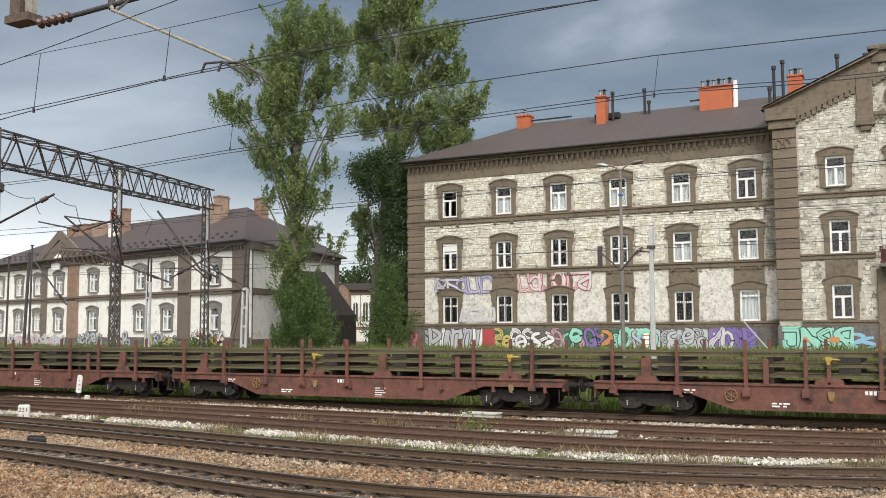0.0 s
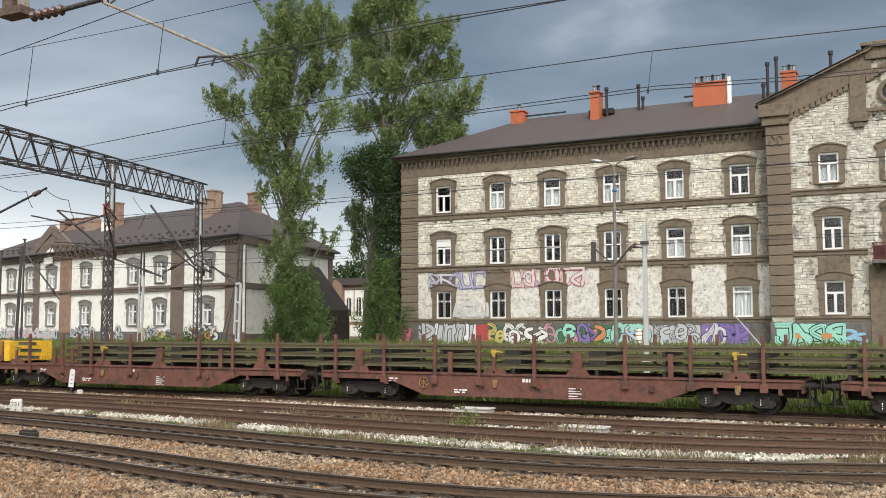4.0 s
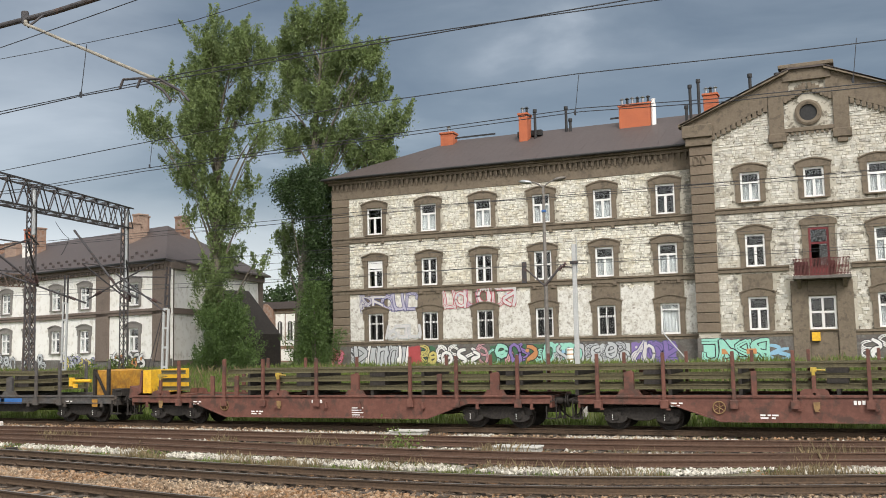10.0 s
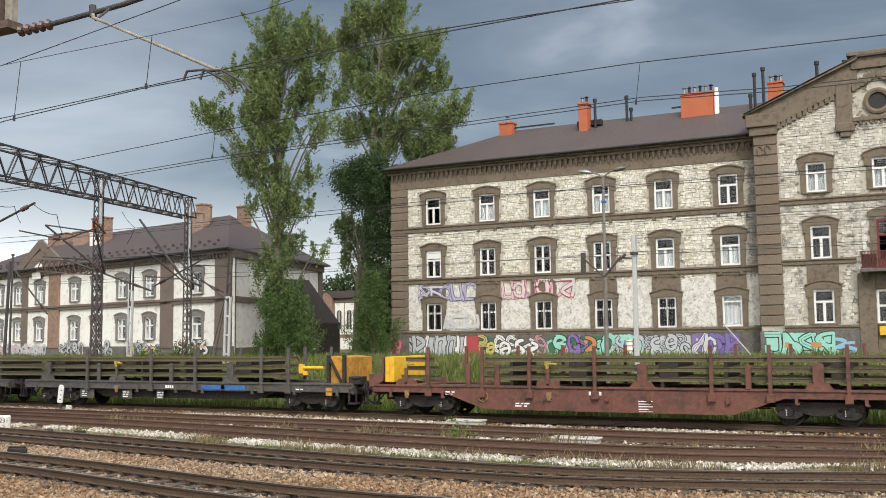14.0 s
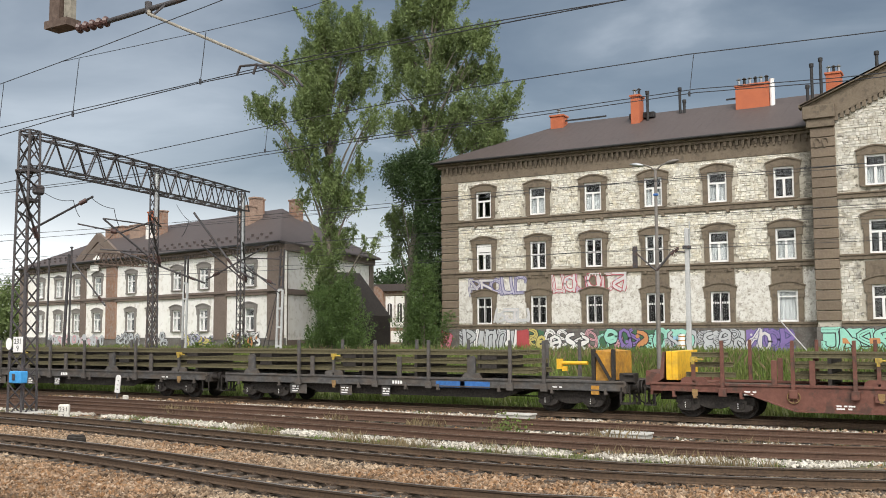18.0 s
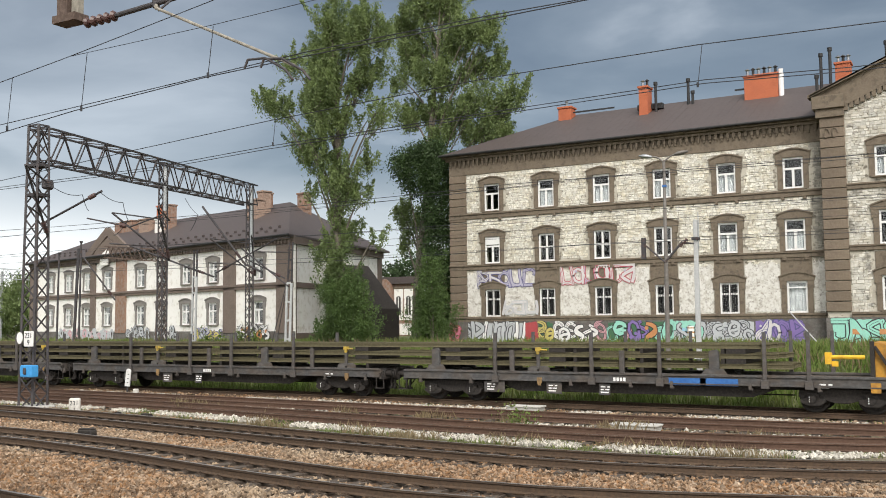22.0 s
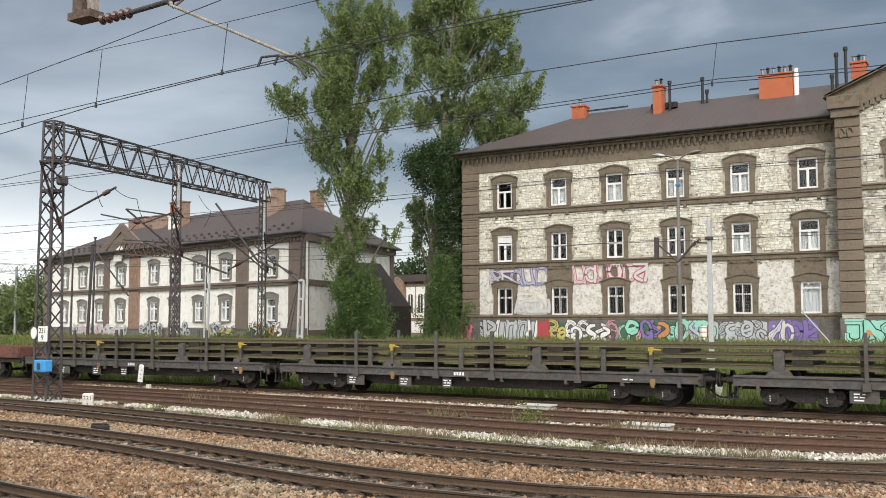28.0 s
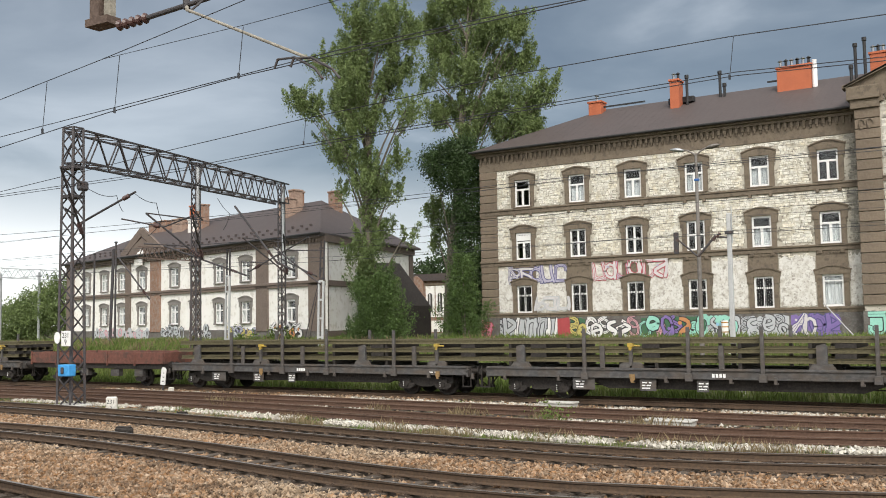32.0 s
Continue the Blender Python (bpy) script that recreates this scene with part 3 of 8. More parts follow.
def bolster_mesh():
    """A trapezoid cradle with an upright post."""
    bm = bmesh.new()
    for y in (-1.28, 0.0, 1.28):
        prism(bm, [(-0.52, 1.12), (0.52, 1.12), (0.30, 1.42), (-0.30, 1.42)], y - 0.05, y + 0.05)
    box(bm, -0.30, 0.30, -1.3, 1.3, 1.12, 1.19)
    prism(bm, [(-0.17, 1.42), (0.17, 1.42), (0.17, 2.0), (0.08, 2.08), (-0.17, 2.02)], -1.34, -1.22)
    prism(bm, [(-0.17, 1.42), (0.17, 1.42), (0.17, 2.0), (0.08, 2.08), (-0.17, 2.02)], 1.22, 1.34)
    ngon_fix(bm)
    return mesh_of(bm, "cradle")


def saddle_mesh():
    bm = bmesh.new()
    for s in (-1, 1):
        for y in (-1.28, 1.28):
            prism(bm, [(s * 0.04, 1.12), (s * 0.48, 1.12), (s * 0.42, 1.36), (s * 0.30, 1.42), (s * 0.04, 1.42)], y - 0.06, y + 0.06)
    box(bm, -0.3, 0.3, -1.3, 1.3, 1.12, 1.19)
    ngon_fix(bm)
    return mesh_of(bm, "saddle")


def clamp_mesh():
    bm = bmesh.new()
    box(bm, -0.09, 0.10, -1.40, -1.24, 1.98, 2.12)
    box(bm, -0.05, 0.05, -1.38, -1.27, 1.86, 1.98)
    tube(bm, (0.0, -1.38, 2.05), (0.36, -1.34, 2.02), 0.028, n=8)
    ngon_fix(bm)
    return mesh_of(bm, "clamp")


def clamp_post_mesh():
    bm = bmesh.new()
    prism(bm, [(-0.06, 1.3), (0.06, 1.3), (0.07, 1.9), (-0.06, 1.9)], -1.36, -1.28)
    ngon_fix(bm)
    return mesh_of(bm, "clamp_post")


LOAD_RAIL = [(-0.036, 0.172), (0.036, 0.172), (0.036, 0.135), (0.011, 0.12), (0.010, 0.035), (0.075, 0.014), (0.075, 0.0), (-0.075, 0.0), (-0.075, 0.014), (-0.010, 0.035), (-0.011, 0.12), (-0.036, 0.135)]
CLAMP = clamp_mesh()
hk = bmesh.new()
prism(hk, [(-0.10, 1.0), (0.10, 1.0), (0.10, 0.80), (0.03, 0.74), (0.09, 0.70), (-0.05, 0.70), (-0.09, 0.82)], -1.385, -1.352)
ngon_fix(hk)
HOOK = mesh_of(hk, "tie_hook")
M_HOOK = material("worn_brown_ochre_paint", (0.24, 0.15, 0.065), 0.7, tones=((0.12, 0.08, 0.05), (0.34, 0.22, 0.09)), coarse=2.0, fine=9, amount=0.4)
M_CLAMPY = material("dirty_yellow_clamp_paint", (0.42, 0.30, 0.06), 0.6, tones=((0.16, 0.12, 0.06), (0.60, 0.42, 0.05)), coarse=2.0, fine=9, amount=0.4)
POST = {p.name: mesh_of(boxed(-0.09, 0.09, -0.05, 0.05, 1.2, 2.02, 0.012), "short_post") for p in (M_RED, M_GREYW)}
GEAR = {p.name: [f() for f in (stake_mesh, bolster_mesh, saddle_mesh, clamp_post_mesh)] for p in (M_RED, M_GREYW)}


def lettering(w_list, h, rows, gap, width):
    """Rows of short plain bars that stand for small lettering."""
    bm = bmesh.new()
    for r in range(rows):
        x = -width / 2
        for w in w_list[r % len(w_list)]:
            box(bm, x, x + w, -0.006, 0.0, -r * gap, -r * gap + h)
            x += w * 1.4
    return bm


def wagon(u, paint, belly, stakes, posts, cradles, saddles, label, extras=None, hl=9.40):
    """A long flat wagon with stakes; u: its middle along the train at the start."""
    w = thing("flat_wagon", u, YT, ZT, label, "freight wagon", "wagons of the goods train")
    STAKE, CRADLE, SADDLE, CPOST = GEAR[paint.name]
    # side sills
    for s in (-1, 1):
        bm = bmesh.new()
        y = s * 1.30
        if belly:
            out = [(-hl, 1.14), (hl, 1.14), (hl, 0.95), (6.2, 0.93), (4.55, 0.36), (-4.55, 0.36), (-6.2, 0.93), (-hl, 0.95)]
        else:
            out = [(-hl, 1.14), (hl, 1.14), (hl, 0.88), (-hl, 0.88)]
        prism(bm, out, y - 0.012, y + 0.012)
        part("top_flange", boxed(-hl, hl, y - 0.06, y + 0.05, 1.142, 1.225, 0.008), paint, w)
        for a, b in zip(out[2:], out[3:]):
            bar(bm, (a[0], y - 0.03, a[1]), (b[0], y - 0.03, b[1]), 0.045)
        ngon_fix(bm)
        part("side_sill", bm, paint, w)
    if not belly:
        for s in (-1, 1):
            bm = bmesh.new()
            prism(bm, [(-5.7, 0.92), (5.7, 0.92), (4.4, 0.46), (-4.4, 0.46)], s * 1.0 - 0.02, s * 1.0 + 0.02)
            ngon_fix(bm)
            part("truss_sill", bm, M_UNDER, w)
    bm = bmesh.new()
    box(bm, -hl, hl, -0.22, 0.22, 0.55 if belly else 0.68, 1.08)
    for i in range(15):
        x = -9.0 + i * 18 / 14
        box(bm, x - 0.06, x + 0.06, -1.28, 1.28, 0.9, 1.08)
    part("underframe", bm, M_UNDER, w)
    plank = mesh_of(boxed(0, 2 * hl / 32 - 0.03, -1.27, 1.27, 1.082, 1.118), "deck_plank")
    for i in range(32):
        part("deck_plank", plank, M_SLEEPER, w, at=pose(-hl + 0.02 + i * (2 * hl / 32), 0, 0))
    # headstocks, buffers, couplers
    for s in (-1, 1):
        bm = bmesh.new()
        box(bm, s * hl - 0.05, s * hl + 0.05, -1.31, 1.31, 0.78, 1.20)
        bevel(bm, 0.015)
        part("headstock", bm, paint, w)
        for sy in (-1, 1):
            bm = bmesh.new()
            tube(bm, (s * (hl + 0.04), sy * 0.875, 1.02), (s * (hl + 0.36), sy * 0.875, 1.02), 0.13, n=12)
            tube(bm, (s * (hl + 0.34), sy * 0.875, 1.02), (s * (hl + 0.55), sy * 0.875, 1.02), 0.09, n=10)
            tube(bm, (s * (hl + 0.54), sy * 0.875, 1.02), (s * (hl + 0.58), sy * 0.875, 1.02), 0.25, n=16)
            part("buffer", bm, M_UNDER, w)
        bm = bmesh.new()
        bar(bm, (s * hl, 0, 1.0), (s * (hl + 0.58), 0, 0.92), 0.09, 0.12)
        part("coupler", bm, M_UNDER, w)
        bm = bmesh.new()
        prev = Vector((s * hl, -0.42, 0.8))
        for k in range(1, 7):
            f = k / 6
            p = Vector((s * (hl + 0.58 * f), -0.42, 0.8 - 0.42 * math.sin(math.pi * f * 0.5)))
            tube(bm, prev, p, 0.03, n=6)
            prev = p
        for hx in (0.12, 0.30):      # hoses and gladhands hanging from the headstock
            tube(bm, (s * (hl + hx), -0.62, 0.92), (s * (hl + hx + 0.03), -0.64, 0.40), 0.045, 0.05, n=8)
            box(bm, s * (hl + hx) - 0.05, s * (hl + hx) + 0.07, -0.70, -0.58, 0.36, 0.46)
        part("brake_hose", bm, M_UNDER, w)
        bm = bmesh.new()   # shunter's step and handrail at the corner
        for a, b in (((s * (hl + 0.22), -1.36, 1.1), (s * (hl + 0.22), -1.36, 0.42)), ((s * (hl - 0.14), -1.36, 0.84), (s * (hl - 0.14), -1.36, 0.42))):
            bar(bm, a, b, 0.035)
        box(bm, min(s * (hl - 0.14), s * (hl + 0.22)) - 0.02, max(s * (hl - 0.14), s * (hl + 0.22)) + 0.02, -1.45, -1.27, 0.40, 0.43)
        bar(bm, (s * hl, -1.36, 1.0), (s * (hl + 0.24), -1.36, 1.1), 0.035)
        part("step", bm, M_UNDER, w)
    for s in (-1, 1):
        bogie(w, s * (hl - 2.15))
    for x in stakes:
        for s in (-1, 1):
            part("stake", STAKE, paint, w, at=pose(x if s < 0 else x + 0.35, s * 1.36, 0, 0, 0, 0 if s < 0 else 180))
    for x in posts:
        for s in (-1, 1):
            part("short_post", POST[paint.name], paint, w, at=pose(x if s < 0 else x - 0.3, s * 1.33, 0))
    for x in cradles:
        part("cradle", CRADLE, paint, w, at=pose(x, 0, 0))
    for x in saddles:
        part("saddle", SADDLE, paint, w, at=pose(x, 0, 0))
        part("clamp_post", CPOST, paint, w, at=pose(x, 0, 0))
        part("tie_hook", HOOK, M_HOOK, w, "worn ochre tie-down hook", at=pose(x + 0.05, 0, 0))
        part("clamp", CLAMP, M_CLAMPY, w, "yellow-topped rail clamp", at=pose(x, 0, 0))
    # tie-down rings and brackets under the sill
    br = bmesh.new()
    box(br, -0.05, 0.05, -0.06, 0.0, -0.12, 0.1)
    box(br, -0.03, 0.1, -0.12, -0.02, -0.14, -0.08)
    br_me = mesh_of(br, "bracket")
    for x in (-8.6, -6.3, -2.1, 0.2, 1.7, 4.4, 6.6, 8.7):
        part("bracket", br_me, paint, w, at=pose(x, -1.315, 0.86))
    # brake gear
    bm = bmesh.new()
    tube(bm, (-2.4, 0.3, 0.62), (-1.4, 0.3, 0.62), 0.2, n=14)
    tube(bm, (1.0, -0.4, 0.6), (2.2, -0.4, 0.6), 0.17, n=14)
    bar(bm, (-5.6, 0, 0.5), (5.6, 0, 0.5), 0.05)
    part("brake_gear", bm, M_UNDER, w)
    # lettering panels as plain bars
    for x, z, wl, rows, width, h in ((-0.2, 0.92, [(0.09, 0.09, 0.09, 0.09)], 1, 0.5, 0.13), (1.6, 0.72, [(0.5,), (0.42,), (0.5,), (0.35,), (0.5,)], 5, 0.5, 0.035), (-6.0 if belly else 6.8, 0.93, [(0.2, 0.12), (0.3,)], 2, 0.4, 0.05), (-3.0, 0.55, [(0.16, 0.1, 0.2), (0.25, 0.12)], 2, 0.6, 0.05)):
        if not belly and z < 0.85:
            continue
        part("lettering", lettering(wl, h, rows, 0.09, width), M_SIGN, w, "white lettering", at=pose(x, -1.314, z))
    if not belly:
        for x, wd in ((-5.3, 0.9), (-2.8, 0.62), (-0.8, 0.42)):
            part("panel", boxed(x - wd / 2, x + wd / 2, -1.27, -1.25, 0.40, 0.82, 0.008), M_GREYW, w, "grey data panel")
            part("lettering", lettering([(0.18, 0.1), (0.12, 0.16), (0.3,)], 0.045, 3, 0.1, wd * 0.7), M_SIGN, w, "white lettering", at=pose(x, -1.274, 0.68))
    if belly:
        bm = bmesh.new()
        for k in range(16):
            a0, a1 = 2 * math.pi * k / 16, 2 * math.pi * (k + 1) / 16
            tube(bm, (-4.6 + 0.2 * math.cos(a0), -1.36, 0.82 + 0.2 * math.sin(a0)), (-4.6 + 0.2 * math.cos(a1), -1.36, 0.82 + 0.2 * math.sin(a1)), 0.02, n=6)
        for k in range(3):
            a0 = 0.5 + math.pi * k / 3
            tube(bm, (-4.6 - 0.2 * math.cos(a0), -1.36, 0.82 - 0.2 * math.sin(a0)), (-4.6 + 0.2 * math.cos(a0), -1.36, 0.82 + 0.2 * math.sin(a0)), 0.014, n=6)
        part("brake_wheel", bm, M_HOOK, w, "dirty yellow hand brake wheel")
    if extras:
        extras(w)
    TRAIN.append((w, u))
    return w


def red_end(w):
    """Yellow stop plates and a grab at the left end of the last red wagon."""
    bm = bmesh.new()
    prism(bm, [(-9.55, 1.12), (-9.35, 1.12), (-8.98, 1.35), (-8.9, 2.28), (-9.0, 2.28), (-9.1, 1.5), (-9.6, 1.62), (-9.62, 1.12)], -1.28, 1.28)
    ngon_fix(bm)
    part("end_frame", bm, M_RED, w)
    for x in (-8.86, -8.65):
        bm = boxed(x, x + 0.20, -1.31, 1.31, 1.30, 2.30, 0.012)
        yp = part("yellow_plate", bm, M_YELLOW, w, "scuffed yellow bulkhead plate")
        if x > -8.8:
            for k in range(12):
                part("rivet_strip", boxed(x + 0.2, x + 0.206, -1.2 + k * 0.21, -1.17 + k * 0.21, 1.34, 1.50), M_OCHRE, yp)
    bm = bmesh.new()
    prism(bm, [(-8.95, 1.12), (-8.8, 1.12), (-8.6, 2.2), (-8.75, 2.2)], 1.2, 1.28)
    ngon_fix(bm)
    part("brace", bm, M_RED, w)
    for k in range(3):
        me = sweep(LOAD_RAIL, [(-8.2 + 0.1 * k, 0, 0), (-6.5 - 0.12 * k, 0, 0)], "rail_offcut")
        part("rail_offcut", me, M_LOADRAIL, w, "short olive-brown rail end", at=pose(0, -1.14 + 0.2 * (k == 1), 1.42 + 0.34 * k))


def grey_end(w):
    bm = bmesh.new()
    prism(bm, [(8.2, 1.22), (8.85, 1.22), (8.85, 2.26), (8.2, 2.32)], -1.16, 1.16)
    ngon_fix(bm)
    part("ochre_plate", bm, M_OCHRE, w, "worn ochre end plate")
    bm = bmesh.new()
    for x in (8.22, 8.98):
        bar(bm, (x, -1.23, 1.12), (x, -1.23, 2.36), 0.13)
    bar(bm, (8.3, -1.25, 2.2), (8.9, -1.25, 1.18), 0.09)
    part("brace", bm, M_UNDER, w)
    bm = bmesh.new()
    tube(bm, (6.9, -1.25, 1.85), (8.0, -1.25, 1.85), 0.07, n=10)
    box(bm, 6.8, 7.0, -1.33, -1.17, 1.62, 2.0)
    box(bm, 7.0, 7.2, -1.3, -1.2, 1.55, 1.72)
    part("yellow_clamp", bm, M_YELLOW, w, "yellow rail clamp")
    bm = bmesh.new()
    box(bm, 8.15, 8.45, -1.345, -1.315, 0.72, 1.04)
    part("yellow_hook", bm, M_OCHRE, w, "ochre tie-down hook")
    bm = bmesh.new()
    box(bm, 9.2, 9.75, -1.25, -0.75, 1.2, 1.5)
    tube(bm, (9.4, -1.3, 1.45), (9.75, -1.3, 1.45), 0.03, n=8)
    bar(bm, (9.3, -1.35, 1.0), (9.3, -1.35, 0.45), 0.05)
    bar(bm, (9.3, -1.35, 0.45), (9.8, -1.35, 0.45), 0.05)
    part("end_gear", bm, M_UNDER, w)
    for x, z in ((2.3, 0.98), (3.4, 0.99)):
        part("blue_patch", boxed(x - 0.7, x + 0.6, -1.3195, -1.3155, 0.83, 1.085), M_BLUE, w, "overpainted bright blue patch")


RS, RP = (-8.7, -6.4, -4.1, -2.2, 0.05, 3.5, 5.8, 8.2), (-3.45, 5.1)
GS, GP = (-5.2, -1.25, 1.3, 4.9), (-4.5, 5.9, -0.1)
RED_L = "long red-brown flat wagon with fish-belly sills, loaded with rails"
GREY_L = "long dirty dark grey flat wagon with stakes, loaded with rails"
wagon(-2.1, M_RED, True, RS, RP, (-7.5, 1.7), (-1.5, 7.3), RED_L)
wagon(-22.1, M_RED, True, RS, RP, (-7.6, 1.7), (-1.6, 7.3), RED_L)
wagon(-41.95, M_RED, True, (-6.9, -4.6, -2.7, -0.2, 3.9, 5.8, 8.2), (-5.2, -4.0, 5.1), (1.5, 7.3), (-7.9, -2.0), "red-brown fish-belly flat wagon with yellow end plates, loaded with rails", red_end)
wagon(-61.75, M_GREYW, False, (-5.2, -1.25, 1.3, 4.9, 6.3), (-4.5, -0.1), (-7.9, 3.2), (-3.4,), "dirty dark grey flat wagon with ochre end plate, loaded with rails", grey_end)
wagon(-81.75, M_GREYW, False, GS, GP, (-7.9, 3.2), (-3.4, 7.7), GREY_L)
wagon(-100.5, M_GREYW, False, (-4.4, -1.25, 1.3, 4.9), (-3.7, 5.9, -0.1), (-6.7, 3.2), (-2.6, 7.0), "dirty dark grey flat wagon with stakes, loaded with rails", hl=8.4)
wagon(-130.4, M_GREYW, False, GS, GP, (-7.9, 3.2), (-3.4, 7.7), GREY_L)
wagon(-150.4, M_GREYW, False, GS, GP, (-7.9, 3.2), (-3.4, 7.7), GREY_L)


def low_wagon(u):
    """A short low-sided open wagon with dropped red boards."""
    w = thing("low_sided_wagon", u, YT, ZT, "short red low-sided open wagon on two axles", "freight wagon", "wagons of the goods train")
    hl = 5.2
    part("underframe", boxed(-hl, hl, -1.25, 1.25, 0.88, 1.14, 0.01), M_UNDER, w)
    for s in (-1, 1):
        for k in range(5):
            x = -hl + k * 2 * hl / 5
            part("side_board", boxed(x + 0.02, x + 2 * hl / 5 - 0.02, s * 1.34 - 0.03, s * 1.34 + 0.03, 1.14, 1.72, 0.01), M_RED, w, "red drop side board")
            part("post", boxed(x - 0.05, x + 0.05, s * 1.38 - 0.03, s * 1.38 + 0.03, 1.05, 1.76), M_RED, w)
        part("end_board", boxed(s * hl - 0.04, s * hl + 0.04, -1.32, 1.32, 1.14, 1.72, 0.01), M_RED, w)
    for ax in (-3.3, 3.3):
        SPIN.append(part("wheelset", WHEELSET, M_UNDER, w, at=pose(ax, 0, 0.46)))
        for s in (-1, 1):
            part("axlebox", BOGIE["axlebox"], M_UNDER, w, at=pose(ax, s * 0.98, 0, 0, 0, 0 if s < 0 else 180))
            part("axle_guard", boxed(ax - 0.3, ax + 0.3, s * 0.95 - 0.02, s * 0.95 + 0.02, 0.5, 0.9), M_UNDER, w)
    for s in (-1, 1):
        for sy in (-1, 1):
            bm = bmesh.new()
            tube(bm, (s * hl, sy * 0.875, 1.02), (s * (hl + 0.4), sy * 0.875, 1.02), 0.11, n=12)
            tube(bm, (s * (hl + 0.4), sy * 0.875, 1.02), (s * (hl + 0.44), sy * 0.875, 1.02), 0.24, n=14)
            part("buffer", bm, M_UNDER, w)
    for x in (-3, -1, 1.4, 3.2):
        part("box", boxed(x - 0.3, x + 0.3, -1.2, -0.9, 0.5, 0.86, 0.01), M_GREYW, w)
    TRAIN.append((w, u))


low_wagon(-114.7)

def rail_load(u0, u1, label, ends, blocks):
    """Layers of long rails lying over several wagons; ends: how far the layers are stepped at their right end."""
    um = (u0 + u1) / 2
    load = thing("rail_load", um, YT, ZT, label, "steel rails", "rail loads")
    for layer, z in enumerate((1.42, 1.76, 2.10)):
        for k in range(6):
            y = -1.12 + k * 0.45 if k else -1.14
            a, b = u0 - um + random.uniform(0, 0.3), u1 - um - ends * layer * 0.3 - random.uniform(0, 0.35)
            me = sweep(LOAD_RAIL, [(x, 0, 0) for x in np.linspace(a, b, 12)], "long_rail")
            part("long_rail", me, M_LOADRAIL, load, at=pose(0, y, z))
    wide = mesh_of(boxed(-0.33, 0.33, -1.2, 1.25, 0, 0.166), "spacer")
    thin = mesh_of(boxed(-0.06, 0.06, -1.2, 1.25, 0, 0.166), "spacer")
    foot = mesh_of(boxed(-0.06, 0.06, -1.2, 1.25, -0.2, 0.0), "spacer")
    for c in blocks:
        for layer, z in enumerate((1.592, 1.932)):
            if u0 + 0.6 < c < u1 - 0.6:
                part("spacer", wide, M_UNDER, load, at=pose(c - um + 0.72, 0, z))
    n = int((u1 - u0) / 2.9)
    for i in range(n):
        x = u0 - um + 1.0 + i * 2.9 + random.uniform(-0.5, 0.5)
        for z in (1.592, 1.932):
            part("spacer", thin, M_UNDER, load, at=pose(x, 0, z))
        part("spacer", foot, M_UNDER, load, at=pose(x, 0, 1.418))
    TRAIN.append((load, um))


rail_load(-46.8, 9.0, "three layers of long olive-brown steel rails on red wagons", 0, [c + d for c in (-2.1, -22.1, -41.95) for d in (-7.5, -1.6, 1.7, 7.3)])
rail_load(-108.6, -55.9, "three layers of long olive-brown steel rails on grey wagons", 1, [c + d for c in (-61.75, -81.75, -100.5) for d in (-7.9, -3.4, 3.2, 7.7)])
rail_load(-160.0, -121.4, "three layers of long olive-brown steel rails on grey wagons", 0, [c + d for c in (-130.4, -150.4) for d in (-7.9, -3.4, 3.2, 7.7)])


# ---- houses ----
def wall_cells(bm, x0, x1, z0, z1, y0, y1, holes):
    """A wall in x and z with rectangular openings left out."""
    xs = sorted({x0, x1, *[v for h in holes for v in (h[0], h[1]) if x0 < v < x1]})
    zs = sorted({z0, z1, *[v for h in holes for v in (h[2], h[3]) if z0 < v < z1]})
    for za, zb in zip(zs, zs[1:]):
        run = None
        for xa, xb in zip(xs, xs[1:]):
            cx, cz = (xa + xb) / 2, (za + zb) / 2
            solid = not any(h[0] < cx < h[1] and h[2] < cz < h[3] for h in holes)
            if solid:
                run = (run[0], xb) if run else (xa, xb)
            if run and (not solid or xb == xs[-1]):
                box(bm, run[0], run[1], y0, y1, za, zb)
                run = None
    return bm


def arch_pts(xc, half, z, rise, n=8):
    return [(xc + half * (1 - 2 * i / n), z + rise * math.sin(math.pi * i / n)) for i in range(n + 1)]


